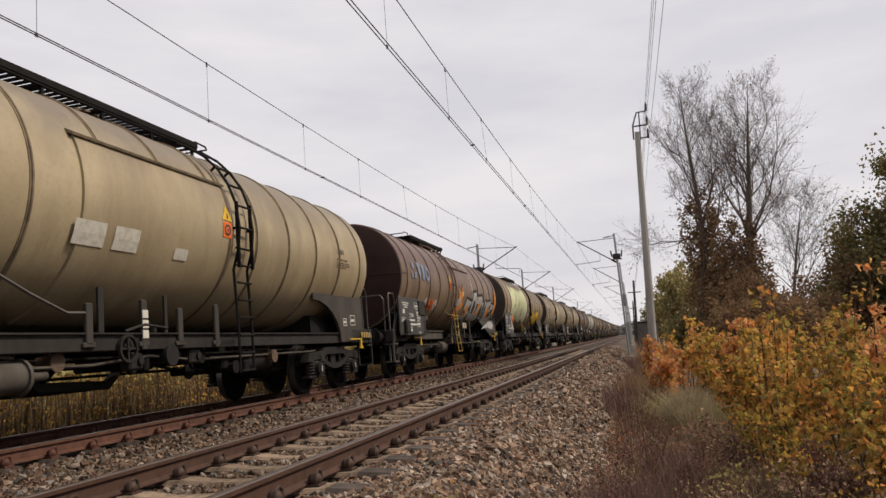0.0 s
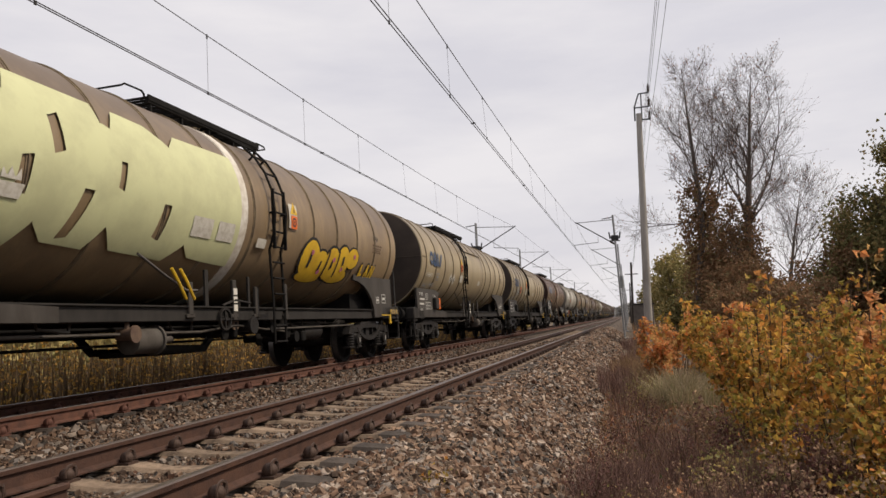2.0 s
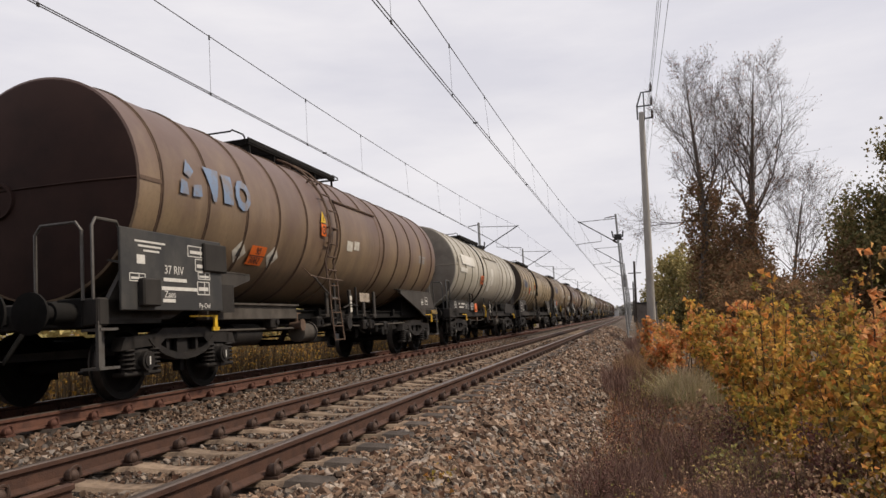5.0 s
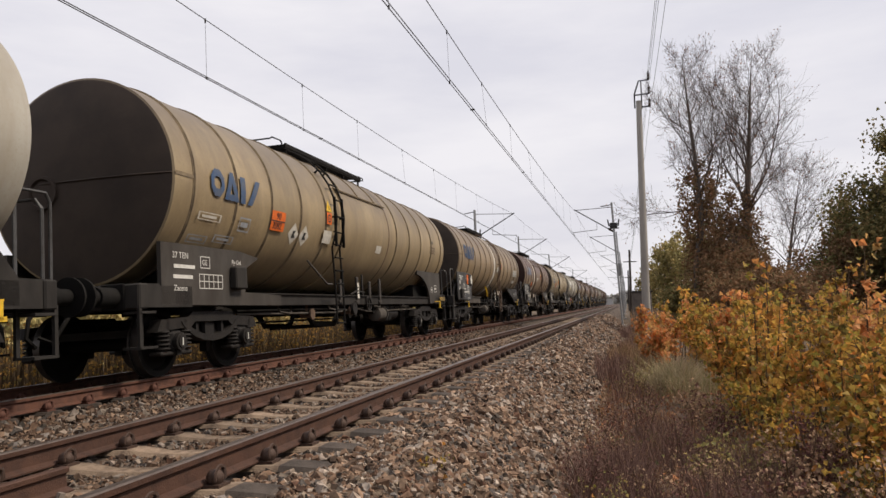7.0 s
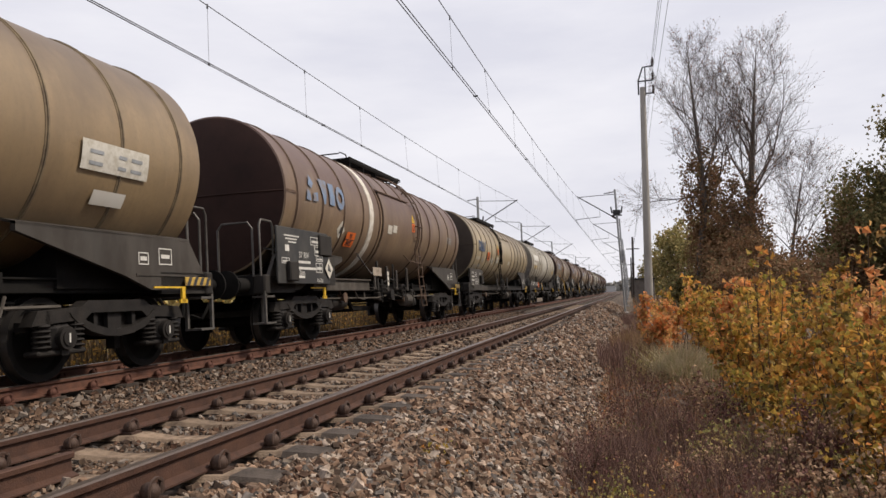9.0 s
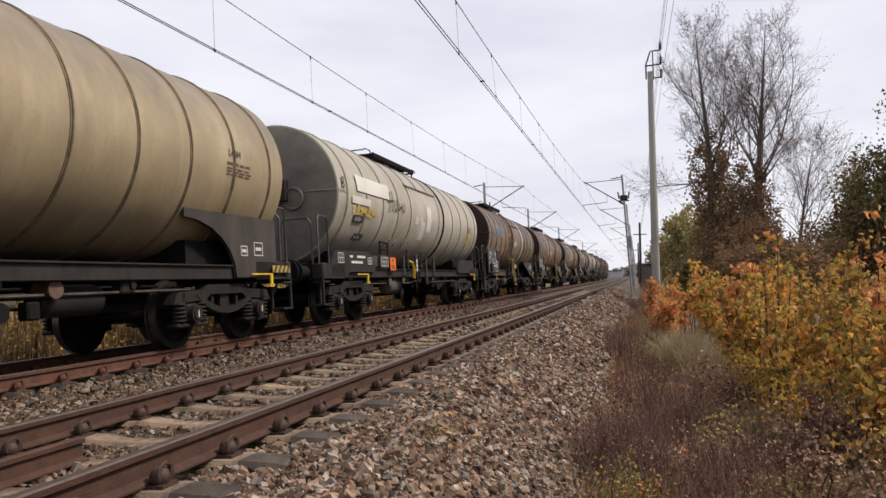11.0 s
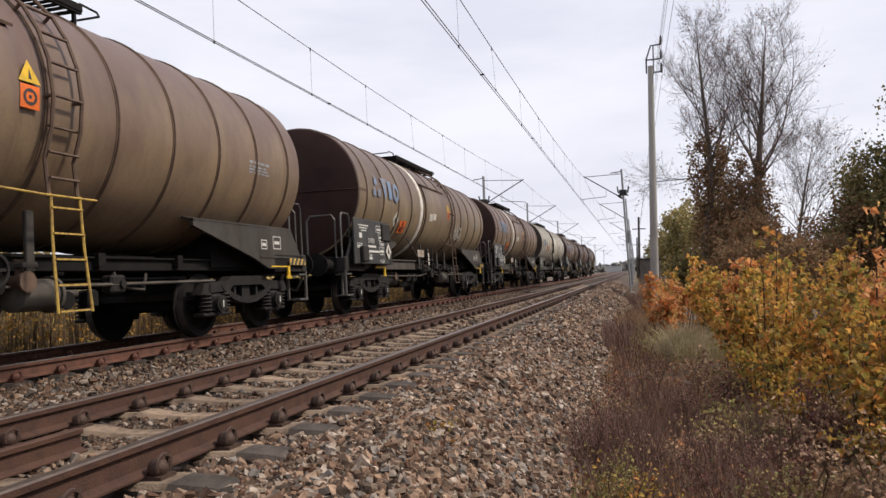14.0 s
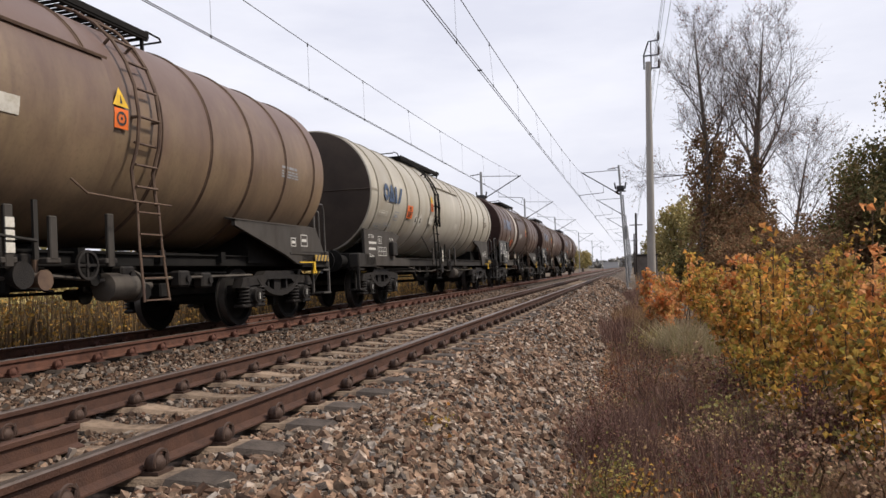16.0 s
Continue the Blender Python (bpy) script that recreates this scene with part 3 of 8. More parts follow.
def bogie(parent, y):
    def bolster():
        s = Shape()
        s.box(0, 0, 0.72, 1.9, 0.42, 0.18, 0.03)
        s.cyl((0, 0, 0.8), (0, 0, 0.92), 0.22, 16)
        for sy in (-1, 1):
            s.box(0, sy * 1.22, 0.6, 1.9, 0.09, 0.10)
            for sx in (-1, 1):
                s.box(sx * 0.74, sy * 0.36, 0.42, 0.12, 0.10, 0.30)
                s.cyl((sx * 0.74, sy * 0.4, 0.55), (sx * 0.74, sy * 0.1, 0.62), 0.025, 6)
        return s.mesh("bogie", BOGIE)
    b = part("bogie", cached("bolster", bolster), None, parent, "black cast-steel two-axle bogie", at=Matrix.Translation((0, y, 0)))
    for sx in (-1, 1):
        m = pose(sx * 1.02, 0, 0, 0, 0, 0 if sx > 0 else 180)
        part("side_frame", cached("side_frame", side_frame_mesh), None, b, at=m)
        for sy in (-0.9, 0.9):
            part("axle_box", cached("axle_box", axle_box_mesh), None, b, "dull iron axle box", at=pose(sx * 1.0, sy, 0, 0, 0, 0 if sx > 0 else 180))
            if sx > 0:
                part("paint_mark", cached("axle_mark", lambda: Shape().box(0.188, 0.0, 0.46, 0.004, 0.022, 0.10).mesh("paint_mark", INK)), None, b, "white paint tick on the axle box", at=pose(1.0, sy, 0))
            for k in (-0.25, 0.25):
                part("spring", cached("spring", spring_mesh), None, b, at=Matrix.Translation((sx * 1.04, sy + k, 0)))
    for sy in (-0.9, 0.9):
        w = part("wheelset", cached("wheelset", wheelset_mesh), None, b, "dark steel wheelset with bright tread", at=Matrix.Translation((0, sy, 0.46)))
        WHEELSETS.append((w, sy))
    return b


def end_gear(wagon, L, sy, rails, pale):
    """Headstock, buffers, coupling, steps and railings at one end."""
    y = sy * (L / 2 + 0.55)

    def headstock():
        s = Shape()
        s.box(0, y - sy * 0.1, 1.06, 2.5, 0.18, 0.32, 0.02)
        s.box(0, y - sy * 0.55, 1.2, 2.4, 1.0, 0.05)
        for sx in (-1, 1):
            s.prism([(y, 0.92), (y - sy * 1.2, 0.92), (y - sy * 1.2, 1.2), (y, 1.2)], sx * 1.16, sx * 1.22)
        return s.mesh("headstock", FRAME_GREY)
    part("headstock", cached(("headstock", L, sy), headstock), None, wagon, "dark grey steel headstock")

    def buffer():
        s = Shape()
        s.box(0, 0, 0, 0.34, 0.03, 0.34, 0.02)
        s.cyl((0, 0, 0), (0, sy * 0.34, 0), 0.125, 16)
        s.cyl((0, sy * 0.3, 0), (0, sy * 0.56, 0), 0.095, 16)
        s.lathe([(0.0, 0.62), (0.14, 0.615), (0.23, 0.60), (0.23, 0.57), (0.1, 0.56)], (0, 0, 0), "y", 20) if sy > 0 else s.lathe([(0.0, -0.62), (0.14, -0.615), (0.23, -0.60), (0.23, -0.57), (0.1, -0.56)], (0, 0, 0), "y", 20)
        return s.mesh("buffer", UNDER, True)
    for sx in (-1, 1):
        part("buffer", cached(("buffer", sy), buffer), None, wagon, "greasy black round buffer", at=Matrix.Translation((sx * 0.875, y, 1.06)))

    def hook():
        s = Shape()
        s.box(0, y + sy * 0.12, 1.04, 0.06, 0.3, 0.14, 0.02)
        s.tube([(0, y + sy * 0.25, 1.0), (0, y + sy * 0.4, 0.85), (0, y + sy * 0.45, 0.62), (0, y + sy * 0.3, 0.5)], 0.03)
        return s.mesh("coupling", UNDER, True)
    part("coupling", cached(("hook", L, sy), hook), None, wagon, "black screw coupling")
    part("air_hose", cached(("hose", L, sy), lambda: Shape().tube([(0.3, y, 0.95), (0.32, y + sy * 0.2, 0.75), (0.25, y + sy * 0.3, 0.55), (0.1, y + sy * 0.36, 0.62)], 0.028).mesh("air_hose", UNDER, True)), None, wagon, "black rubber air hose")

    def steps():
        s = Shape()
        s.box(0, -sy * 0.18, 0.42, 0.26, 0.34, 0.03)
        s.box(0, -sy * 0.18, 0.86, 0.26, 0.30, 0.03)
        s.box(-0.1, -sy * 0.33, 0.68, 0.04, 0.05, 0.55)
        s.box(0.1, -sy * 0.03, 0.68, 0.04, 0.05, 0.55)
        return s.mesh("step", RAILING_PALE if pale else FRAME_GREY)
    for sx in (-1, 1):
        part("step", cached(("steps", sy, pale), steps), None, wagon, "shunter's steps under the headstock", at=Matrix.Translation((sx * 1.12, y, 0)))
    if rails:
        mt = RAILING_PALE if pale else RAILING

        def loop():
            s = Shape()
            s.tube([(1.17, y - sy * 0.5, 1.2), (1.17, y - sy * 0.5, 2.05), (1.17, y - sy * 0.44, 2.14), (1.17, y - sy * 0.08, 2.14), (1.17, y - sy * 0.02, 2.05), (1.17, y - sy * 0.02, 1.2)], 0.02)
            s.tube([(1.05, y, 1.2), (1.05, y, 2.0), (0.97, y, 2.1), (0.5, y, 2.1), (0.42, y, 2.0), (0.42, y, 1.2)], 0.02)
            return s.mesh("handrail", mt, True)
        part("handrail", cached(("loop", L, sy, pale), loop), None, wagon, "bent steel handrail of the end platform")
        part("handrail", cached(("loop2", L, sy, pale), lambda: Shape().tube([(-1.17, y - sy * 0.45, 1.2), (-1.17, y - sy * 0.45, 2.05), (-1.17, y - sy * 0.05, 2.05), (-1.17, y - sy * 0.05, 1.2)], 0.02).mesh("handrail", mt, True)), None, wagon, "bent steel handrail of the end platform")


def tank_wagon(name, label, L, centre, body, end, band, style, rev=False, white_band=None, extra=None):
    wagon = thing(name, label, "tank wagon", "wagons of the tank train")
    wagon["centre"] = centre
    d = -1 if rev else 1          # which way the fittings run along the wagon
    axis = Matrix.Translation((0, 0, AXIS))

    def tank():
        h = L / 2
        k = round((L - 0.9) / 1.12)
        cuts = [-h] + [-h + 0.45 + (L - 0.9) * i / k for i in range(k + 1)] + [h]
        me = Shape().lathe([(RAD - 0.03, -h - 0.012)] + [(RAD, c) for c in cuts] + [(RAD - 0.03, h + 0.012)], n=72).mesh("tank", body, True)
        rr = random.Random(int(L * 10))
        faded = [rr.uniform(-0.13, 0.13) for c in cuts]
        at_ = me.attributes.new("fading", "FLOAT", "FACE")
        for p in me.polygons:
            at_.data[p.index].value = faded[sum(p.center.y > c for c in cuts[1:-1])]
        return me
    tk = part("tank", cached(("tank", L, body.name), tank), None, wagon, at=axis)
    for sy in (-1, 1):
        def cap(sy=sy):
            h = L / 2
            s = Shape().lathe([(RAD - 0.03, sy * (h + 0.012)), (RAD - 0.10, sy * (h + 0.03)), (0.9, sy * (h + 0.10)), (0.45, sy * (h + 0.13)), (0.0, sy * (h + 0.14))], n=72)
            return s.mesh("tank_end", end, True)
        e = part("tank_end", cached(("cap", L, sy, end.name), cap), None, wagon, "dark tank end plate, grime and shade in its colour", at=axis)

        def seam(sy=sy):
            prof = [(-1.40, 0.014), (-1.335, 0.03), (-0.9, 0.10), (-0.45, 0.13), (0.0, 0.14), (0.45, 0.13), (0.9, 0.10), (1.335, 0.03), (1.40, 0.014)]
            return Shape().tube([(x, sy * (L / 2 + d + 0.006), 0.0) for x, d in prof], 0.013, 5).mesh("seam", end, True)
        part("seam", cached(("seam", L, sy, end.name), seam), None, e, "raised weld seam across the end plate")

        def disc(sy=sy):
            ring = [(0.17, 0.0), (0.19, 0.05), (0.23, 0.05), (0.24, 0.0)]
            return Shape().lathe([(r, sy * d) for r, d in ring], n=24).lathe([(0.0, sy * 0.03), (0.17, sy * 0.02)], n=24).mesh("inspection_cover", end, True)
        part("inspection_cover", cached(("disc", L, sy, end.name), disc), None, e, "round cover on the end plate", at=Matrix.Translation((0.5 if style == "new" else -0.5, sy * (L / 2 + 0.115), -0.12)))
    # hoops round the jacket
    hoop = cached(("hoop", band.name), lambda: Shape().lathe([(RAD - 0.002, -0.034), (RAD + 0.009, -0.03), (RAD + 0.009, -0.012), (RAD + 0.024, -0.007), (RAD + 0.024, 0.007), (RAD + 0.009, 0.012), (RAD + 0.009, 0.03), (RAD - 0.002, 0.034)], n=72).mesh("hoop", band, True))
    k = round((L - 0.9) / 1.12)
    for i in range(k + 1):
        part("hoop", hoop, None, tk, at=Matrix.Translation((0, -L / 2 + 0.45 + (L - 0.9) * i / k, 0)))
    # front seam along the first jacket ring
    part("jacket_seam", cached(("jseam", L, band.name), lambda: Shape().add(*[(lambda s: (s.v, s.f))(on_tank(-L / 2, -L / 2 + 0.45, -1, 1, 0.008, 1))][0]).mesh("jacket_seam", band)), None, tk)
    if white_band is not None:
        part("white_hoop", cached("white_hoop", lambda: Shape().lathe([(RAD - 0.002, -0.13), (RAD + 0.016, -0.12), (RAD + 0.016, 0.12), (RAD - 0.002, 0.13)], n=72).mesh("white_hoop", WHITE_BAND, True)), None, tk, "worn white painted band round the tank", at=Matrix.Translation((0, -L / 2 + white_band, 0)))
    # access panel on the jacket, between two lengths from the front
    if style == "rust":
        p0, p1, lad, deck0, deck1 = 5.2, 7.6, 8.15, 5.5, 9.6
    elif style == "sand":
        p0, p1, lad, deck0, deck1 = 5.95, 9.0, 5.6, 5.25, 9.7
    else:
        p0, p1, lad, deck0, deck1 = 5.6, 8.4, 0, 4.9, 8.6
    if rev:
        p0, p1, lad, deck0, deck1 = L - p1, L - p0, (L - lad if lad else 0), L - deck1, L - deck0
    mid_ladder = white_band is not None and 7.0 < white_band < 7.3
    if mid_ladder:
        lad, deck0, deck1 = 8.12, 6.0, 9.35
    h = L / 2

    def panel():
        s = Shape()
        a = on_tank(p0 - h, p1 - h, -72, 27, 0.030, 14)
        s.add(a.v, a.f)
        for yy in (p0 - h, p1 - h):
            b = on_tank(yy, yy, -72, 27, 0.0, 14)
            c = on_tank(yy, yy, -72, 27, 0.030, 14)
            n = len(s.v)
            s.v += [tuple(q) for q in b.v[1::2]] + [tuple(q) for q in c.v[1::2]]
            m = len(b.v) // 2
            s.f += [(n + i, n + i + 1, n + m + i + 1, n + m + i) for i in range(m - 1)]
        return s.mesh("jacket_panel", body, True, 0.0004)
    bare_side = mid_ladder
    if not bare_side:
        part("jacket_panel", cached(("panel", L, style, rev, body.name), panel), None, tk, "raised jacket panel over the valves")

    def lip():
        s = Shape()
        a = radians(27)
        x, z = (RAD + 0.03) * math.cos(a), (RAD + 0.03) * math.sin(a)
        s.add([(x - 0.06, p0 - h - 0.05, z + 0.04), (x + 0.06, p0 - h - 0.05, z - 0.02), (x + 0.05, p0 - h - 0.05, z - 0.05), (x - 0.06, p0 - h - 0.05, z), (x - 0.06, p1 - h + 0.05, z + 0.04), (x + 0.06, p1 - h + 0.05, z - 0.02), (x + 0.05, p1 - h + 0.05, z - 0.05), (x - 0.06, p1 - h + 0.05, z)], [(0, 1, 2, 3), (7, 6, 5, 4), (0, 4, 5, 1), (1, 5, 6, 2), (2, 6, 7, 3), (3, 7, 4, 0)])
        return s.mesh("drip_rail", band)
    if not bare_side:
        part("drip_rail", cached(("lip", L, style, rev, band.name), lip), None, tk)
    # hoop edges of the panel, darker
    for yy in () if bare_side else ((p0,) if style == "rust" and not rev else (p1,)):
        part("panel_edge", cached(("edge", band.name), lambda: (lambda a: Shape().add(a.v, a.f))(on_tank(-0.03, 0.03, -70, 60, 0.036, 18)).mesh("panel_edge", BAND_RUST)), None, tk, at=Matrix.Translation((0, yy - h, 0)))

    # ladder from the walkway down the side
    lower = style == "rust" and not mid_ladder
    if lad:
        def ladder():
            s = Shape()
            for dy in (-0.2, 0.2):
                pts = [(0.42, lad - h + dy, RAD + 0.05)]
                for a in (62, 50, 38, 26, 14, 0, -12, -24):
                    rr = RAD + (0.10 if a > -6 else 0.10 + 0.0 * a)
                    pts.append((max(rr * math.cos(radians(a)), 1.40 if a < -6 else 0), lad - h + dy, rr * math.sin(radians(a))))
                pts += [(1.44, lad - h + dy, -1.02)] if lower else [(1.44, lad - h + dy, -1.45), (1.44, lad - h + dy, -2.15)]
                s.tube(pts, 0.022)
            if style == "sand":
                s.box(1.5, lad - h - 0.2, -0.1, 0.05, 0.03, 1.0)
                s.box(1.5, lad - h + 0.2, -0.1, 0.05, 0.03, 1.0)
            for a in (40, 0):
                rr = RAD
                s.cyl((rr * math.cos(radians(a)), lad - h - 0.2, rr * math.sin(radians(a))), ((rr + 0.1) * math.cos(radians(a)), lad - h - 0.2, (rr + 0.1) * math.sin(radians(a))), 0.02, 6)
                s.cyl((rr * math.cos(radians(a)), lad - h + 0.2, rr * math.sin(radians(a))), ((rr + 0.1) * math.cos(radians(a)), lad - h + 0.2, (rr + 0.1) * math.sin(radians(a))), 0.02, 6)
            return s.mesh("ladder", BAND_RUST if style == "rust" else UNDER, True)
        ld = part("ladder", cached(("ladder", L, style, rev, lad, deck0), ladder), None, wagon, "thin steel ladder up the tank side", at=axis)
        rung = cached(("rung", style), lambda: Shape().cyl((0, -0.2, 0), (0, 0.2, 0), 0.018, 6).mesh("rung", BAND_RUST if style == "rust" else UNDER))
        for i in range(5):
            a = radians(52 - i * 13)
            part("rung", rung, None, ld, at=Matrix.Translation(((RAD + 0.10) * math.cos(a), lad - h, (RAD + 0.10) * math.sin(a))))
        for i in range(3 if lower else 8):
            part("rung", rung, None, ld, at=Matrix.Translation((1.46, lad - h, -0.3 - i * 0.26)))
    if lad and lower:
        paint_ = YELLOW_WORN if centre < 40 or 200 < centre < 230 else BAND_RUST

        def foot_ladder():
            s = Shape()
            for dy in (-0.2, 0.2):
                s.tube([(1.46, dy, -0.98), (1.48, dy * 1.08, -1.5), (1.54, dy * 1.2, -2.18)], 0.016)
            s.tube([(1.36, -1.15, -0.82), (1.44, -1.0, -0.97), (1.47, -0.3, -1.0), (1.47, 0.45, -1.0)], 0.012)
            return s.mesh("lower_ladder", paint_, True)
        fl = part("lower_ladder", cached(("foot_ladder", paint_.name), foot_ladder), None, wagon, "worn yellow lower ladder and grab rod" if paint_ is YELLOW_WORN else "rusty brown lower ladder and grab rod", at=Matrix.Translation((0, lad - h, AXIS)))
        for i in range(5):
            part("rung", cached(("foot_rung", paint_.name), lambda: Shape().box(0, 0, 0, 0.04, 0.43, 0.018).mesh("rung", paint_)), None, fl, at=Matrix.Translation((1.47 + 0.015 * i, 0, -1.12 - i * 0.26)))

    # roof walkway with its legs and low rail
    up = 0.13 if style == "rust" and not mid_ladder else 0.09
    def deck():
        s = Shape()
        for sx in (-0.52, 0, 0.52):
            s.box(sx, (deck0 + deck1) / 2 - h, RAD - 0.025 + up, 0.05, deck1 - deck0, 0.075)
        for sx in (-0.545, 0.545):
            s.box(sx, (deck0 + deck1) / 2 - h, RAD + 0.012 + up, 0.025, deck1 - deck0, 0.085)
        for yy in np.linspace(deck0 + 0.1, deck1 - 0.1, 5):
            s.box(0, yy - h, RAD - 0.05 + up, 1.06, 0.05, 0.03)
            for sx in (-0.48, 0.48):
                s.box(sx * 1.06, yy - h, RAD - 0.12 + up / 2, 0.04, 0.04, 0.22 + up)
        return s.mesh("walkway", UNDER)
    wk = part("walkway", cached(("deck", L, style, rev, lad, deck0), deck), None, wagon, "dark grating walkway on the tank crown", at=axis)
    slat = cached("slat", lambda: Shape().box(0, 0, 0, 1.06, 0.05, 0.025).mesh("slat", UNDER))
    for i in range(int((deck1 - deck0) / 0.12)):
        part("slat", slat, None, wk, at=Matrix.Translation((0, deck0 - h + 0.06 + i * 0.12, RAD + 0.028 + up)))

    for yy, q in ((deck0 - h - 0.5, deck0 - h), (deck1 - h + 0.4, deck1 - h)):
        def rail_loop(yy=yy, q=q):
            u, v = q * 0.88 + yy * 0.12, q * 0.12 + yy * 0.88
            side = [(q, 0.0), (q, 0.06), (u, 0.10), (v, 0.09), (yy, 0.05)]
            return Shape().tube([(-0.48, a, RAD + b + up) for a, b in side] + [(0.48, a, RAD + b + up) for a, b in side[::-1]], 0.016).mesh("walkway_rail", UNDER, True)
        part("walkway_rail", cached(("loop_top", L, style, rev, round(yy, 2)), rail_loop), None, wk, "bent rail at the end of the walkway")
    part("manhole", cached(("dome", style), lambda: Shape().cyl((0, 0, RAD - 0.1), (0, 0, RAD + 0.03), 0.33, 20).cyl((0, 0, RAD + 0.03), (0, 0, RAD + 0.06), 0.37, 20).mesh("manhole", body, True)), None, wagon, "round manhole cover", at=Matrix.Translation((0, (deck0 + deck1) / 2 - h, AXIS)))

    # skirts and saddles over the bogies
    for sy in (-1, 1):
        y = sy * (h - 1.35)

        def saddle():
            s = Shape()
            s.box(0, y, 1.25, 1.9, 1.6, 0.5)
            return s.mesh("saddle", UNDER)
        part("saddle", cached(("saddle", L, sy), saddle), None, wagon, "black tank saddle")
        for sx in (-1, 1):
            def skirt():
                e0, e1 = sy * (h + 0.05), sy * (h - 1.3)
                if style == "sand":
                    if sy > 0:
                        arch = [(h - 2.55 + 1.32 * math.sin(radians(k)), 0.95 + 0.83 * math.cos(radians(k))) for k in (0, 15, 30, 45, 60, 75, 90)]
                        c = [(e0, 0.95), (e0, 1.90), (h - 2.55, 1.90)] + arch
                    else:
                        c = [(e0, 0.95), (e0, 1.78), (-(h - 2.0), 1.78), (-(h - 2.62), 1.70), (-(h - 2.15), 1.5), (-(h - 2.15), 1.14), (-(h - 3.4), 1.10), (-(h - 3.4), 0.93)]
                elif style == "rust":
                    c = [(sy * (h + 0.42), 0.97), (sy * (h + 0.40), 1.12), (sy * (h + 0.02), 1.62), (sy * (h - 3.0), 1.66), (sy * (h - 3.0), 1.56), (sy * (h - 1.35), 1.14), (sy * (h - 0.85), 0.97)]
                else:
                    c = [(e0, 0.95), (e0, 1.22), (sy * (h - 0.2), 1.5), (sy * (h - 2.2), 1.5), (sy * (h - 2.5), 1.2), (sy * (h - 2.5), 1.05), (sy * (h - 0.9), 1.05), (sy * (h - 0.8), 0.95)]
                s = Shape().prism(c, sx * 1.16, sx * 1.22)
                if style == "rust":
                    s.prism([(sx * 0.93, 1.70), (sx * 1.22, 1.625), (sx * 1.22, 1.655), (sx * 0.93, 1.73)], sy * (h - 3.0), sy * (h + 0.02), axis=1)
                    s.box(sx * 1.225, sy * (h - 0.5), 1.16, 0.012, 1.3, 0.03)
                return s.mesh("skirt", FRAME_LIGHT if style != "new" else FRAME_GREY)
            part("skirt", cached(("skirt", L, style, sx, sy), skirt), None, wagon, "dark grey steel skirt over the bogie")
        bogie(wagon, y)
        end_gear(wagon, L, sy, rails=style != "sand" or sy > 0, pale=(style == "rust"))

    # side sills and cross members
    for sx in (-1, 1):
        zz, tall, xx = (1.03, 0.2, 1.1) if style != "rust" else (1.03, 0.16, 0.86)
        part("side_sill", cached(("sill", L, style, sx), lambda: Shape().box(sx * xx, 0, zz, 0.10, L - 0.8, tall, 0.01).box(sx * (xx + 0.04), 0, zz + tall / 2, 0.10, L - 0.8, 0.02).mesh("side_sill", FRAME_GREY if style != "rust" else UNDER)), None, wagon, "long grey side sill")

    def belly():
        s = Shape()
        s.box(0, 0, 1.0, 0.34, L - 2, 0.3)
        m0 = (p0 + p1) / 2 - h
        s.box(0, 0, 1.06, 1.3, L - 5.2, 0.2)
        for yy in np.linspace(-L / 2 + 3, L / 2 - 3, 6):
            s.box(0, yy, 1.08, 2.0, 0.12, 0.16)
        s.tube([(0.8, -L / 2 + 2.6, 0.86), (0.8, L / 2 - 2.6, 0.86)], 0.022)
        s.tube([(-0.6, -L / 2 + 2.6, 0.8), (-0.6, L / 2 - 2.6, 0.8)], 0.03)
        # hanging truss with a flat foot
        for sx in (-0.55, 0.55):
            for a, b in (((-1.75, 0.92), (-1.25, 0.52)), ((-1.25, 0.52), (-0.1, 0.48)), ((-0.1, 0.48), (0.45, 0.9))):
                s.prism([(m0 + a[0], a[1]), (m0 + b[0], b[1]), (m0 + b[0], b[1] + 0.11), (m0 + a[0], a[1] + 0.11)], sx - 0.04, sx + 0.04)
        s.box(0, m0 - 0.7, 0.52, 1.0, 0.9, 0.08)
        # sump, valve bodies and elbows under the outlet
        s.cyl((0, m0 + 1.2, 1.25), (0, m0 + 1.2, 0.7), 0.26, 14)
        s.cyl((-1.05, m0 + 1.3, 0.8), (1.05, m0 + 1.3, 0.8), 0.085, 10)
        rr = random.Random(17)
        for k in range(16):
            yy, xx, zz = m0 + rr.uniform(-0.2, 2.7), rr.uniform(0.35, 1.0), rr.uniform(0.62, 1.0)
            if k % 3 == 0:
                s.box(xx, yy, zz, rr.uniform(0.08, 0.2), rr.uniform(0.08, 0.22), rr.uniform(0.12, 0.3), 0.02)
            elif k % 3 == 1:
                s.cyl((xx - 0.14, yy, zz), (xx + 0.12, yy, zz), rr.uniform(0.05, 0.1), 10)
                s.cyl((xx + 0.12, yy, zz), (xx + 0.15, yy, zz), rr.uniform(0.1, 0.14), 10)
            else:
                s.tube([(xx, yy, 1.1), (xx + 0.05, yy + 0.05, zz), (xx, yy + rr.uniform(0.2, 0.6), zz - 0.06)], 0.02)
        # brake rigging
        s.tube([(0.3, -4.6, 0.66), (0.3, 4.6, 0.66)], 0.02)
        s.box(0.45, m0 + 2.4, 0.66, 0.5, 0.12, 0.22)
        return s.mesh("underframe", UNDER)
    part("underframe", cached(("belly", L, p0), belly), None, wagon, "black underframe with pipes and brake rigging")
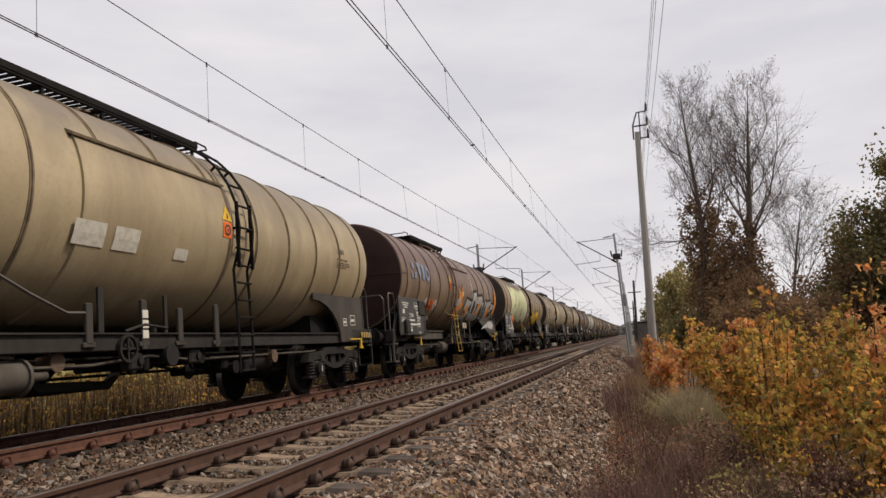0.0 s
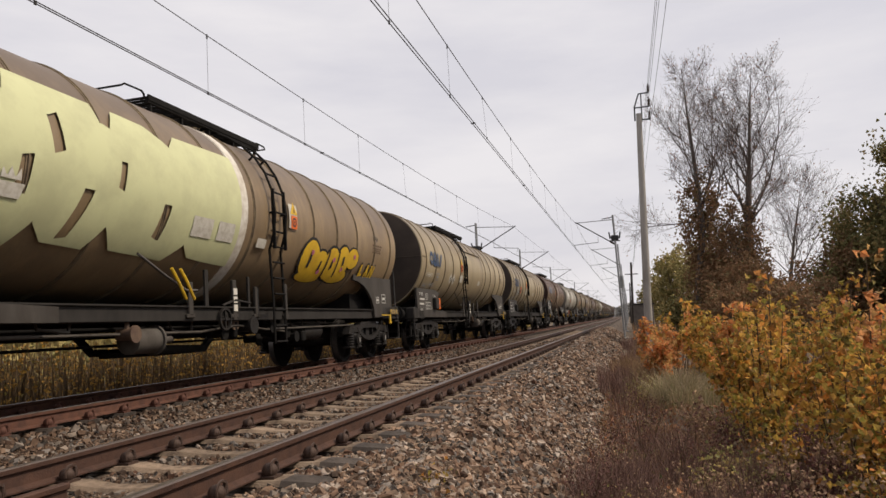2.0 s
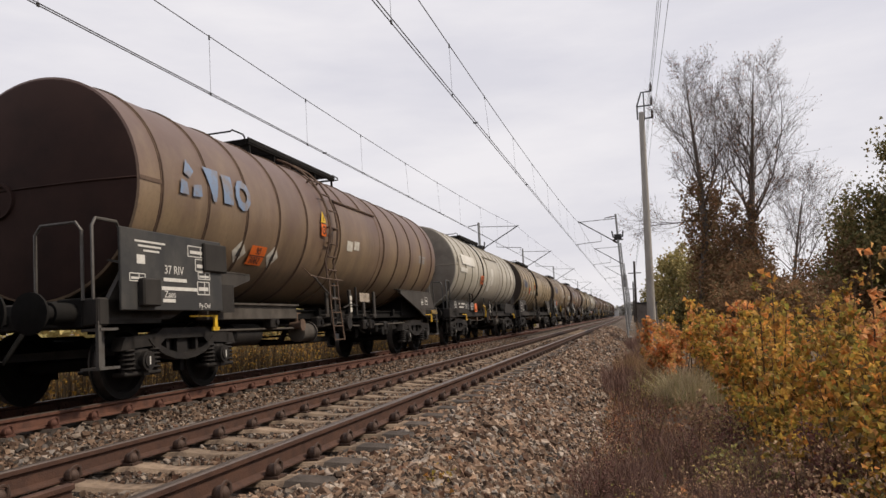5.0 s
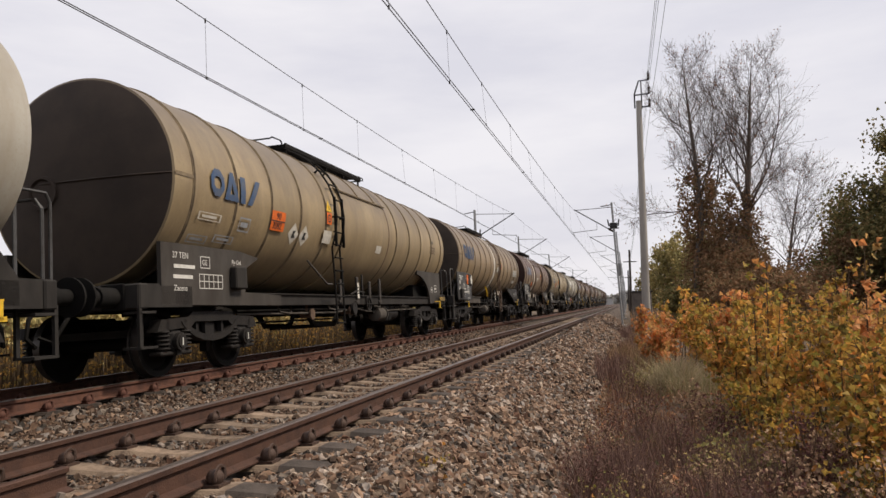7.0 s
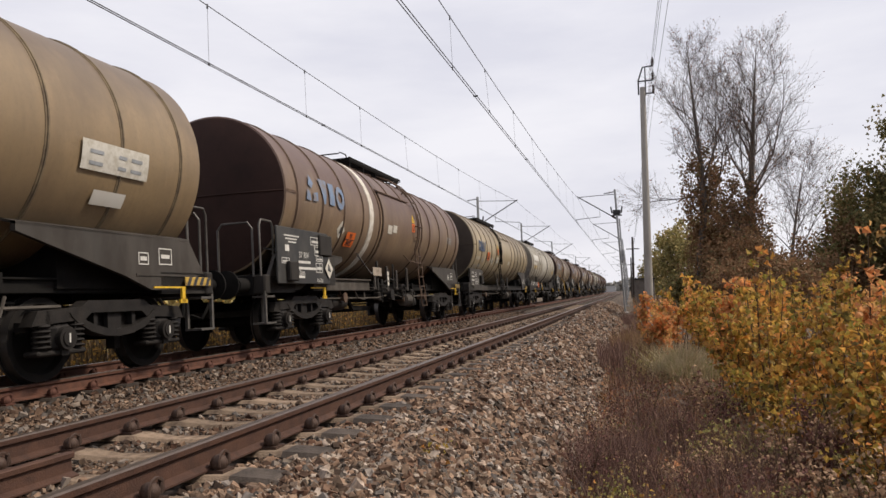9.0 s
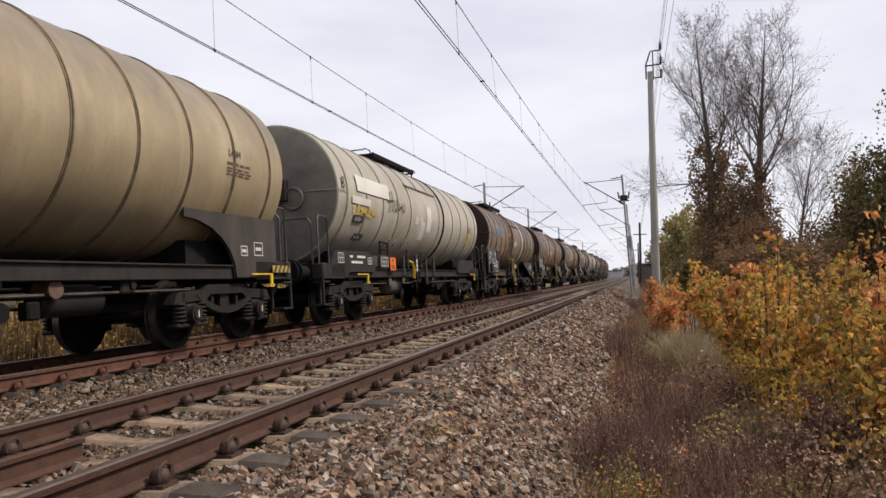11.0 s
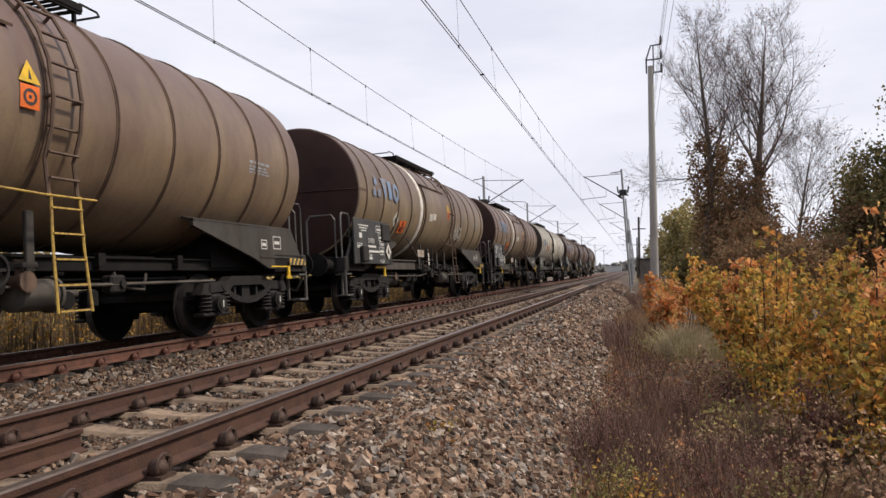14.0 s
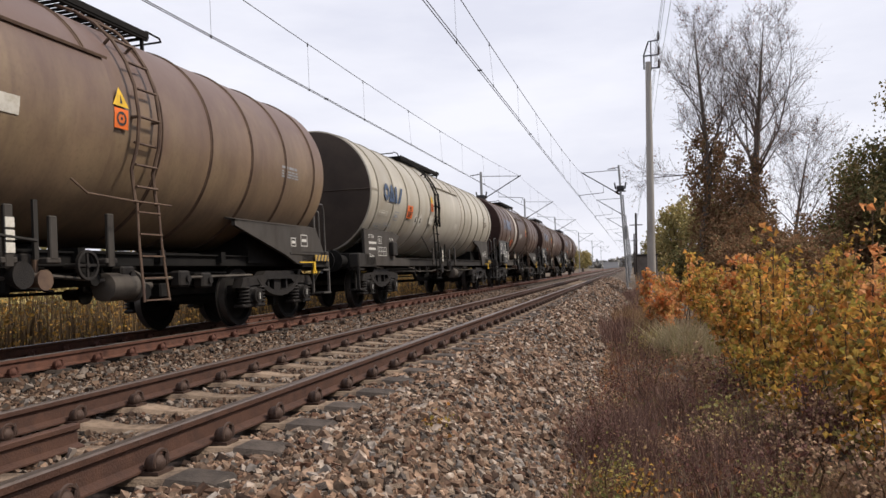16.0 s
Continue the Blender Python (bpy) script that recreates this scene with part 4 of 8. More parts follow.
    part("valve_wheel", cached("valve", lambda: Shape().lathe([(0.14, -0.02), (0.17, -0.02), (0.17, 0.02), (0.14, 0.02), (0.14, -0.02)], axis="x", n=16).box(0, 0, 0, 0.02, 0.3, 0.03).box(0, 0, 0, 0.02, 0.03, 0.3).cyl((-0.3, 0, 0), (0.02, 0, 0), 0.03, 8).mesh("valve_wheel", BOGIE, True)), None, wagon, at=Matrix.Translation((1.2, d * 0.6, 0.95)))
    part("outlet_valve", cached("outlet", lambda: Shape().cyl((0.7, 0, 0.85), (1.15, 0, 0.85), 0.1, 14).cyl((1.15, 0, 0.85), (1.2, 0, 0.85), 0.14, 14).cyl((0.9, 0, 0.85), (0.9, 0, 1.25), 0.06, 10).box(0.9, 0.25, 0.95, 0.1, 0.3, 0.3, 0.03).mesh("outlet_valve", BOGIE, True)), None, wagon, at=Matrix.Translation((0, -d * 0.3, 0)))
    part("air_reservoir", cached("reservoir", lambda: Shape().lathe([(0, -0.5), (0.12, -0.48), (0.18, -0.42), (0.18, 0.42), (0.12, 0.48), (0, 0.5)], n=16).mesh("air_reservoir", FRAME_LIGHT if style == "rust" else BOGIE, True)), None, wagon, "grey air brake reservoir", at=Matrix.Translation((0.82, -h + 3.35 if style == "rust" else h - 4.3, 0.72)))
    part("hanger", cached(("hang", style), lambda: Shape().box(1.12, -0.9, 1.32, 0.03, 0.09, 0.7).box(1.12, 0.35, 1.32, 0.03, 0.06, 0.62).tube([(1.15, -0.5, 1.16), (1.2, -0.2, 1.24), (1.18, 0.3, 1.2)], 0.02).mesh("hanger", FRAME_GREY)), None, wagon, at=Matrix.Translation((0, (p0 + p1) / 2 - h, 0)))
    if style == "rust":
        part("sill_plate", cached(("sillplate", L), lambda: Shape().box(1.13, -h + 3.2, 1.07, 0.05, 3.2, 0.24, 0.01).box(1.15, -h + 3.2, 1.19, 0.10, 3.2, 0.03).mesh("sill_plate", FRAME_PALE)), None, wagon, "dull grey plate along the sill")
        part("notice_plate", cached("notice", lambda: Shape().box(1.19, 0, 1.40, 0.02, 0.62, 0.2, 0.005).mesh("notice_plate", NOTICE)), None, wagon, "weathered white notice plate", at=Matrix.Translation((0, (p0 if not rev else p1 - 0.6) - h + 0.1, 0)))
    # pale pull rod across the tank's foot
    yc = (p0 - h - 1.0) if not rev else (p0 - h - 0.6)
    if style != "new":
        part("pull_rod", cached("rod", lambda: Shape().tube([(1.32, -0.6, 1.75), (1.28, 0.0, 1.52), (1.2, 0.6, 1.35), (1.18, 0.9, 1.36)], 0.018).mesh("pull_rod", RAILING_PALE)), None, wagon, "pale bent pull rod", at=Matrix.Translation((0, yc, 0)))

    # fittings hung along the sill, dusty and varied from wagon to wagon
    rf = random.Random(int(centre) * 7)
    m0 = (p0 + p1) / 2 - h
    for k, dy in enumerate((-1.3, -0.2, 0.6, 1.5)):
        y = m0 + dy + rf.uniform(-0.15, 0.15)
        b = part("bracket", cached(("fit_bracket", k % 2), lambda: Shape().box(1.17, 0, 1.24, 0.05, 0.11, 0.62 if k % 2 else 0.46, 0.01).box(1.13, 0, 1.0, 0.12, 0.2, 0.06, 0.01).mesh("bracket", FRAME_LIGHT)), None, wagon, "dark grey bracket between sill and tank", at=Matrix.Translation((0, y, 0)))
        if k == 1:
            for j in range(3):
                part("tag", cached("fit_tag", lambda: Shape().box(1.2, 0, 0, 0.012, 0.11, 0.10).mesh("tag", LABEL_WHITE)), None, b, "small white inspection tag", at=Matrix.Translation((0, 0, 1.12 + 0.125 * j)))
    part("brake_rod", cached(("fit_rod", L), lambda: Shape().tube([(1.02, -h + 2.2, 0.80), (1.02, -1.0, 0.78), (1.06, 0.0, 0.86), (1.02, 1.0, 0.78), (1.02, h - 2.2, 0.80)], 0.022).mesh("brake_rod", FRAME_PALE, True)), None, wagon, "dusty brake rod along the underframe")
    part("brake_cylinder", cached("fit_cyl", lambda: Shape().lathe([(0, -0.42), (0.10, -0.42), (0.17, -0.38), (0.17, 0.1), (0.20, 0.1), (0.20, 0.14), (0.12, 0.16), (0.05, 0.2), (0.05, 0.5), (0, 0.5)], n=18).mesh("brake_cylinder", FRAME_PALE, True)), None, wagon, "dusty grey brake cylinder", at=Matrix.Translation((0.98, m0 + 1.9 if d > 0 else m0 - 2.1, 0.70)))
    for k in range(7):
        y = -h + 3.0 + (L - 6.0) * (k + rf.uniform(0.1, 0.9)) / 7
        kind_ = rf.choice(("box", "valve", "pipe", "pipe"))
        at_ = Matrix.Translation((rf.uniform(0.9, 1.08), y, rf.uniform(0.72, 0.92)))
        if kind_ == "box":
            part("valve_box", cached("fit_box", lambda: Shape().box(0, 0, 0, 0.16, 0.26, 0.22, 0.025).cyl((0.08, 0.05, 0), (0.11, 0.05, 0), 0.05, 10).mesh("valve_box", BOGIE)), None, wagon, at=at_)
        elif kind_ == "valve":
            part("drain_valve", cached("fit_valve", lambda: Shape().cyl((-0.12, 0, 0), (0.1, 0, 0), 0.075, 12).cyl((0.1, 0, 0), (0.13, 0, 0), 0.11, 12).cyl((0, 0, 0), (0, 0, 0.22), 0.03, 8).box(0, 0.06, 0.22, 0.03, 0.2, 0.02).mesh("drain_valve", BAND_RUST, True)), None, wagon, "rusty drain valve", at=at_)
        else:
            part("pipe", cached("fit_pipe", lambda: Shape().tube([(0, -0.3, 0.2), (0.05, -0.25, 0.02), (0.05, 0.2, -0.02), (0, 0.32, 0.18)], 0.02).mesh("pipe", FRAME_PALE, True)), None, wagon, "bent thin air pipe", at=at_)
    if mid_ladder:
        for k in (0.0, 0.2):
            part("yellow_hose", cached("yhose", lambda: Shape().tube([(1.28, 0, 1.62), (1.3, 0.12, 1.45), (1.28, 0.32, 1.22)], 0.022).mesh("yellow_hose", YELLOW, True)), None, wagon, "bent yellow handle bar", at=Matrix.Translation((0, 5.35 + k - h, 0)))
    # yellow brake handle at each end skirt
    part("brake_handle", cached("bh", lambda: Shape().box(1.27, 0.76, 1.0, 0.02, 0.68, 0.022).box(1.27, 1.05, 0.91, 0.03, 0.07, 0.2).box(1.27, 1.05, 0.82, 0.03, 0.16, 0.05).mesh("brake_handle", YELLOW)), None, wagon, "yellow brake change-over handle", at=Matrix.Translation((0, -h + 0.8 if style != "sand" else h - 1.3, 0)))

    if style != "sand":
        part("brake_handle", cached("bh", None), None, wagon, "yellow brake change-over handle", at=Matrix.Translation((0, h - 1.3, 0)))

    # striped lever guard and stencilled labels at the rear end
    if style != "new":
        guard = part("lever_guard", cached("guard", lambda: Shape().box(1.27, 0, 1.08, 0.02, 0.62, 0.12, 0.008).mesh("lever_guard", YELLOW_WORN)), None, wagon, "yellow and black striped lever guard", at=Matrix.Translation((0, h + 0.12, 0)))
        for k in range(4):
            part("stripe", cached("guard_stripe", lambda: Shape().prism([(-0.07, 1.022), (0.0, 1.022), (0.07, 1.138), (0.0, 1.138)], 1.281, 1.283).mesh("stripe", INK_DARK)), None, guard, at=Matrix.Translation((0, -0.22 + 0.15 * k, 0)))
        for u, zz, kk in ((0.55, 1.40, 1.0), (1.0, 1.36, 0.7)):
            part("skirt_label", cached(("sklabel", kk), lambda: Shape().box(0, 0, 0.10 * kk, 0.004, 0.28 * kk, 0.014).box(0, 0, -0.10 * kk, 0.004, 0.28 * kk, 0.014).box(0, 0.133 * kk, 0, 0.004, 0.014, 0.2 * kk).box(0, -0.133 * kk, 0, 0.004, 0.014, 0.2 * kk).box(0, 0, 0, 0.004, 0.18 * kk, 0.05).mesh("skirt_label", INK)), None, wagon, "small white stencilled box on the skirt", at=Matrix.Translation((1.224, h - u, zz)))

    # signs
    if style == "rust":
        board = part("sign_board", cached("board", lambda: Shape().box(1.36, 0.83, 1.555, 0.04, 2.2, 0.98, 0.01).mesh("sign_board", PLATE)), None, wagon, "black sign board with white lettering", at=Matrix.Translation((0, -h - 0.05, 0)))

        def lines():
            s = Shape()
            rnd = random.Random(4)
            for i in range(3):
                s.box(1.383, 0.22 + 0.3 * rnd.random() * 0.3, 1.90 - i * 0.055, 0.004, 0.5 - 0.12 * i, 0.024)
            for yy, zz, ww in ((0.66, 1.455, 0.42), (0.74, 1.345, 0.66), (0.54, 1.19, 0.22)):
                s.box(1.383, yy, zz, 0.004, ww, 0.045)
            s.box(1.383, 0.08, 1.68, 0.004, 0.13, 0.11)
            for yy, zz, w, hh in ((1.12, 1.86, 0.42, 0.14), (1.2, 1.68, 0.3, 0.16), (1.22, 1.54, 0.24, 0.09), (1.2, 1.37, 0.24, 0.17), (0.02, 1.46, 0.24, 0.09)):
                for dz in (-hh / 2, hh / 2):
                    s.box(1.383, yy, zz + dz, 0.004, w, 0.012)
                for dy in (-w / 2, 0.1 * w, w / 2):
                    s.box(1.383, yy + dy, zz, 0.004, 0.012, hh)
                s.box(1.383, yy, zz - 0.01, 0.004, w * 0.8, hh * 0.3)
            s.v = [(x_, y_ * 1.2, z_) for x_, y_, z_ in s.v]
            return s.mesh("lettering", INK)
        part("lettering", cached("lines", lines), None, board)
        part("lettering", words("37 RIV", 0.155, INK, "a"), None, board, at=Matrix.Translation((1.383, 0.56, 1.53)) @ FACE_OUT)
        part("lettering", words("Zaes", 0.125, INK, "a"), None, board, at=Matrix.Translation((1.383, 0.55, 1.23)) @ FACE_OUT)
        part("lettering", words("Py-Oel", 0.10, INK, "a"), None, board, at=Matrix.Translation((1.383, 1.32, 1.10)) @ FACE_OUT)
        part("box", cached("bx", lambda: Shape().box(1.42, 0.2, 1.28, 0.10, 0.34, 0.34, 0.02).mesh("box", FRAME_GREY)), None, board)
        part("document_box", cached("bx2", lambda: Shape().box(1.40, 1.72, 1.80, 0.06, 0.58, 0.40, 0.02).box(1.3, 2.15, 1.25, 0.05, 0.4, 0.4).mesh("document_box", FRAME_GREY)), None, board)

        def diamond():
            s = Shape()
            for yy in (1.86,):
                s.prism([(yy - 0.19, 1.36), (yy, 1.17), (yy + 0.19, 1.36), (yy, 1.55)], 1.405, 1.41)
            return s.mesh("hazard_label", LABEL_WHITE)
        if not rev:
            part("hazard_label", cached("dia", diamond), None, board, "white diamond hazard label")
            part("hazard_mark", cached("diam", lambda: Shape().prism([(1.78, 1.32), (1.94, 1.30), (1.90, 1.38), (1.82, 1.46)], 1.41, 1.414).mesh("hazard_mark", INK_DARK)), None, board)
        oy, oa = (3.0, -33) if not rev else (2.9, -36)
        logo_m, logo_y0, logo_y1, la0, la1 = (LOGO_LIGHT if extra is not white_patch else LOGO_BLUE), 0.8, 2.7, -4, 17
    elif style == "sand":
        def lines():
            s = Shape()
            for yy, zz, ww in ((0.48, 1.47, 0.5), (0.44, 1.33, 0.46)):
                s.box(1.225, yy, zz, 0.004, ww, 0.05)
            for yy, zz, w, hh in ((1.0, 1.55, 0.24, 0.16), (1.15, 1.28, 0.62, 0.2)):
                for dz in ((-hh / 2, hh / 2) if w < 0.3 else (-hh / 2, 0, hh / 2)):
                    s.box(1.225, yy, zz + dz, 0.004, w, 0.012)
                for dy in np.linspace(-w / 2, w / 2, 2 if w < 0.3 else 6):
                    s.box(1.225, yy + dy, zz, 0.004, 0.012, hh)
            return s.mesh("lettering", INK)
        part("lettering", cached("lines_s", lines), None, wagon, "white stencilled lettering", at=Matrix.Translation((0, -h - 0.0, 0)))
        part("lettering", words("Zacens", 0.11, INK, "a"), None, wagon, at=Matrix.Translation((1.224, -h + 0.22, 1.14)) @ FACE_OUT)
        part("lettering", words("37 TEN", 0.12, INK, "a"), None, wagon, at=Matrix.Translation((1.224, -h + 0.2, 1.58)) @ FACE_OUT)
        part("lettering", words("GE", 0.11, INK, "a"), None, wagon, at=Matrix.Translation((1.226, -h + 0.92, 1.51)) @ FACE_OUT)
        part("end_letter", words("L4BH", 0.15, INK_DARK, "d"), None, tk, at=Matrix.Translation((RAD + 0.006, h - 1.7, 0.03)) @ FACE_OUT)
        part("lettering", words("Py-Oel", 0.10, INK, "a"), None, wagon, at=Matrix.Translation((1.224, -h + 1.75, 1.56)) @ FACE_OUT)
        part("document_box", cached("dbs", lambda: Shape().box(1.28, 1.85, 1.35, 0.12, 0.34, 0.34, 0.02).mesh("document_box", FRAME_GREY)), None, wagon, at=Matrix.Translation((0, -h, 0)))
        for u, w, a0, a1, m_ in ((0.62, 0.6, -22, -17.5, LABEL_WHITE), (1.75, 0.34, -25, -16, FAINT_INK), (0.55, 0.5, -36, -31, FAINT_INK), (1.2, 0.55, -34, -29, FAINT_INK)):
            painted("stencil_box", decal([[(0, 0), (1, 0), (1, 1), (0, 1)], [(0.06, 0.14), (0.94, 0.14), (0.94, 0.86), (0.06, 0.86)], [(0.16, 0.35), (0.8, 0.35), (0.8, 0.62), (0.16, 0.62)]], u - h, u + w - h, a0, a1, 0.026, 9), m_, tk, "faint stencilled box")
        oy, oa = 2.75, -20
        logo_m, logo_y0, logo_y1, la0, la1 = LOGO_BLUE, 0.85, 2.35, -8, 9
    else:
        def lines():
            s = Shape()
            for yy, zz, ww in ((1.03, 1.38, 0.16), (1.62, 1.38, 0.5), (1.35, 1.26, 0.66)):
                s.box(1.226, yy, zz, 0.004, ww, 0.05)
            for yy, zz, w, hh in ((0.45, 1.34, 0.3, 0.2), (2.15, 1.3, 0.26, 0.14), (3.2, 1.3, 0.5, 0.2)):
                for dz in (-hh / 2, 0, hh / 2):
                    s.box(1.226, yy, zz + dz, 0.004, w, 0.014)
                for dy in np.linspace(-w / 2, w / 2, 4):
                    s.box(1.226, yy + dy, zz, 0.004, 0.014, hh)
            return s.mesh("lettering", INK)
        part("lettering", cached("lines_n", lines), None, wagon, "white stencilled lettering", at=Matrix.Translation((0, -h, 0)))
        for text, dy, zz in (("33", 0.72, 1.345), ("TEN", 0.72, 1.225), ("GE", 2.06, 1.26)):
            part("lettering", words(text, 0.10, INK, "a"), None, wagon, at=Matrix.Translation((1.218, dy - h, zz)) @ FACE_OUT)
        part("name_board", cached("nb", lambda: Shape().box(1.2, 1.4, 1.3, 0.03, 2.6, 0.26, 0.01).box(1.2, 3.2, 1.3, 0.03, 0.6, 0.3, 0.01).mesh("name_board", PLATE)), None, wagon, at=Matrix.Translation((0, -h, 0)))
        part("orange_plate", cached("op", lambda: Shape().box(1.25, 3.72, 1.25, 0.02, 0.42, 0.32, 0.008).mesh("orange_plate", ORANGE)), None, wagon, "orange hazard plate", at=Matrix.Translation((0, -h, 0)))
        for text, dy, zz in (("90", -0.08, 1.29), ("3082", -0.17, 1.13)):
            part("plate_number", words(text, 0.14, INK_DARK, "d"), None, wagon, at=Matrix.Translation((1.262, 3.72 + dy - h, zz)) @ FACE_OUT)
        part("platform_rail", cached("pr", lambda: Shape().tube([(1.2, 2.95, 1.4), (1.2, 2.95, 1.78), (1.2, 3.5, 1.75), (1.2, 3.5, 1.4)], 0.02).tube([(1.2, 2.95, 1.6), (1.2, 3.5, 1.58)], 0.015).mesh("platform_rail", UNDER, True)), None, wagon, at=Matrix.Translation((0, -h, 0)))
        part("yellow_hose", cached("yh", lambda: Shape().tube([(1.3, 4.9, 1.35), (1.32, 5.1, 1.3), (1.33, 5.2, 1.15), (1.3, 5.25, 0.9)], 0.02).tube([(1.3, 4.98, 1.35), (1.32, 5.22, 1.3), (1.33, 5.32, 1.15), (1.3, 5.37, 0.9)], 0.02).mesh("yellow_hose", YELLOW, True)), None, wagon, at=Matrix.Translation((0, -h, 0)))
        oy, oa = 4.3, -20
        logo_m = None
        if rev:
            el = part("end_ladder", Shape().tube([(-0.75, -h - 0.3, 1.2), (-0.75, -h - 0.3, AXIS + 1.2), (-0.75, -h + 0.2, AXIS + 1.55)], 0.02).tube([(-0.35, -h - 0.3, 1.2), (-0.35, -h - 0.3, AXIS + 1.2), (-0.35, -h + 0.2, AXIS + 1.55)], 0.02), RAILING_PALE, wagon, "pale ladder up the tank end", True)
            for i in range(9):
                part("rung", cached("end_rung", lambda: Shape().cyl((-0.2, 0, 0), (0.2, 0, 0), 0.014, 6).mesh("rung", RAILING_PALE)), None, el, at=Matrix.Translation((-0.55, -h - 0.3, 1.5 + i * 0.28)))
            part("end_box", Shape().box(0.25, -h - 0.17, AXIS + 0.05, 0.3, 0.14, 0.45, 0.02), FRAME_GREY, wagon, "small dark box on the tank end")
        for yy, yw, a0, a1 in ((1.0, 2.2, 3, 17), (0.7, 1.1, -8, -2)):
            part("white_panel", on_tank(yy - h, yy + yw - h, a0, a1, 0.025), PATCH_WHITE, tk, "blank white paint patch")
        for yy, a0, a1 in ((6.4, -20, 8), (5.8, -30, -10)):
            part("white_panel", on_tank(yy - h, yy + 0.42 - h, a0, a1, 0.036), PATCH_WHITE, tk, "blank white paint patch")
        part("end_letter", words("B" if rev else "A", 0.34, INK_DARK, "d"), None, tk, at=Matrix.Translation((RAD + 0.006, -h + 0.14, 0.05)) @ FACE_OUT)
        part("tank_hoop", cached("thoop", lambda: Shape().lathe([(RAD, -0.05), (RAD + 0.03, -0.05), (RAD + 0.03, 0.05), (RAD, 0.05)], n=72).mesh("tank_hoop", UNDER, True)), None, tk, "black strap round the tank", at=Matrix.Translation((0, (p1 + 0.6 if rev else p0 - 0.8) - h, 0)))
    if logo_m and extra is not graffiti_pale:
        for piece in MARK_DARK if logo_m is LOGO_BLUE else MARK_LIGHT:
            painted("logo", decal(piece, logo_y0 - h, logo_y1 - h, la0, la1, 0.025), logo_m, tk, "faded blue painted company mark")
    if not bare_side and extra not in (frame_sign, graffiti_tag):
        part("orange_plate", on_tank(oy - h, oy + 0.5 - h, oa, oa + 13, 0.03, 3), ORANGE, tk, "orange hazard plate")
        painted("plate_bar", on_tank(oy - h, oy + 0.5 - h, oa + 6.1, oa + 6.8, 0.034, 1), INK_DARK, tk)
        for text, da, dy in (("90", 7.6, 0.16), ("3082", 1.3, 0.06)):
            part("plate_number", words(text, 0.165, INK_DARK, "d"), None, tk, at=tangent(oy + dy - h, oa + da, 0.033))
    for u, a in ((oy + 0.75, -28), (oy + 1.2, -28)) if style == "new" else (((oy - 0.85, -28), (oy - 0.42, -28)) if style == "sand" and centre < 80 and extra is not frame_sign else (((oy + 0.75, -28), (oy + 1.2, -28)) if style == "sand" else (((oy - 0.5, -37), (oy + 0.6, -37)) if rev and not bare_side else (((oy - 0.55, -28),) if not rev else ())))):
        part("hazard_label", on_tank(u - h, u + 0.42 - h, a, a + 16, 0.008, poly=[(0, 0.5), (0.5, 0), (1, 0.5), (0.5, 1)]), LABEL_WHITE, tk, "white diamond hazard label")
        part("hazard_mark", on_tank(u - h + 0.1, u + 0.32 - h, a + 5, a + 11, 0.012, poly=[(0.2, 0), (0.9, 0.1), (0.6, 0.5), (0.8, 1), (0.3, 0.9)]), INK_DARK, tk)
    # paper labels and warning signs beside the ladder
    wy = (lad - 0.55 if style == "sand" else (lad - 0.55 if not rev else lad - 0.45)) if lad else 7.6
    if mid_ladder:
        wy = lad + 0.55
        part("sign_backing", on_tank(wy - 0.06 - h, wy + 0.26 - h, -7, 10, 0.03, 3), LABEL_WHITE, tk, "white backing of the warning signs")
    if style != "new":
        tri = [(0.0, 0.0), (1.0, 0.0), (0.5, 1.0)]
        painted("warning_sign", decal([tri], wy - h - 0.02, wy + 0.26 - h, 3, 12, 0.036, 8), YELLOW, tk, "yellow warning triangle on a dark ground")
        painted("warning_mark", decal([[(0.45, 0.15), (0.6, 0.15), (0.52, 0.62)]], wy - h - 0.02, wy + 0.26 - h, 3, 12, 0.04, 5), INK_DARK, tk)
        painted("warning_sign", decal([[(0, 0), (1, 0), (1, 1), (0, 1)]], wy - h, wy + 0.24 - h, -7, 2, 0.036, 6), ORANGE, tk, "square orange warning sign")
        painted("warning_mark", decal([oval(0.5, 0.5, 0.36, 0.36), oval(0.5, 0.5, 0.24, 0.24), [(0.42, 0.4), (0.58, 0.4), (0.58, 0.6), (0.42, 0.6)]], wy - h, wy + 0.24 - h, -7, 2, 0.04, 10), INK_DARK, tk)
    for u, w, a0, a1 in ((p0 + 0.35, 0.32, -14, -6), (p0 + 0.75, 0.3, -12, -5)) if style != "sand" else (((4.95, 0.4, -22, -12), (p0 + 2.2, 0.35, -22, -15)) if not rev else ((p0 - 0.1, 0.5, -24, -13), (p0 + 0.55, 0.45, -24, -13), (p0 + 1.75, 0.3, -24, -18))):
        part("paper_label", on_tank(u - h, u + w - h, a0, a1, 0.037, 2), LABEL_WHITE, tk, "weathered white label")
    if extra is not white_patch:
        rl = random.Random(int(centre))
        rows_ = []
        for a in (-4, -6.4, -8.2, -10):
            y = L - 1.75 - h
            while y < L - 1.2 - h:
                w = rl.uniform(0.05, 0.18)
                rows_.append(on_tank(y, y + w, a, a + (1.6 if a > -5 else 1.0), 0.006, 1))
                y += w + 0.035
        tagged(part("small_lettering", sum_shapes(rows_), FAINT_INK if style == "rust" else BAND_RUST, tk, "small stencilled lettering, mostly worn off"), "small stencilled lettering, mostly worn off", kind="stuff")
    if extra:
        extra(wagon, tk, h)
    return wagon


def sum_shapes(many):
    s = Shape()
    for q in many:
        s.add(q.v, q.f)
    return s


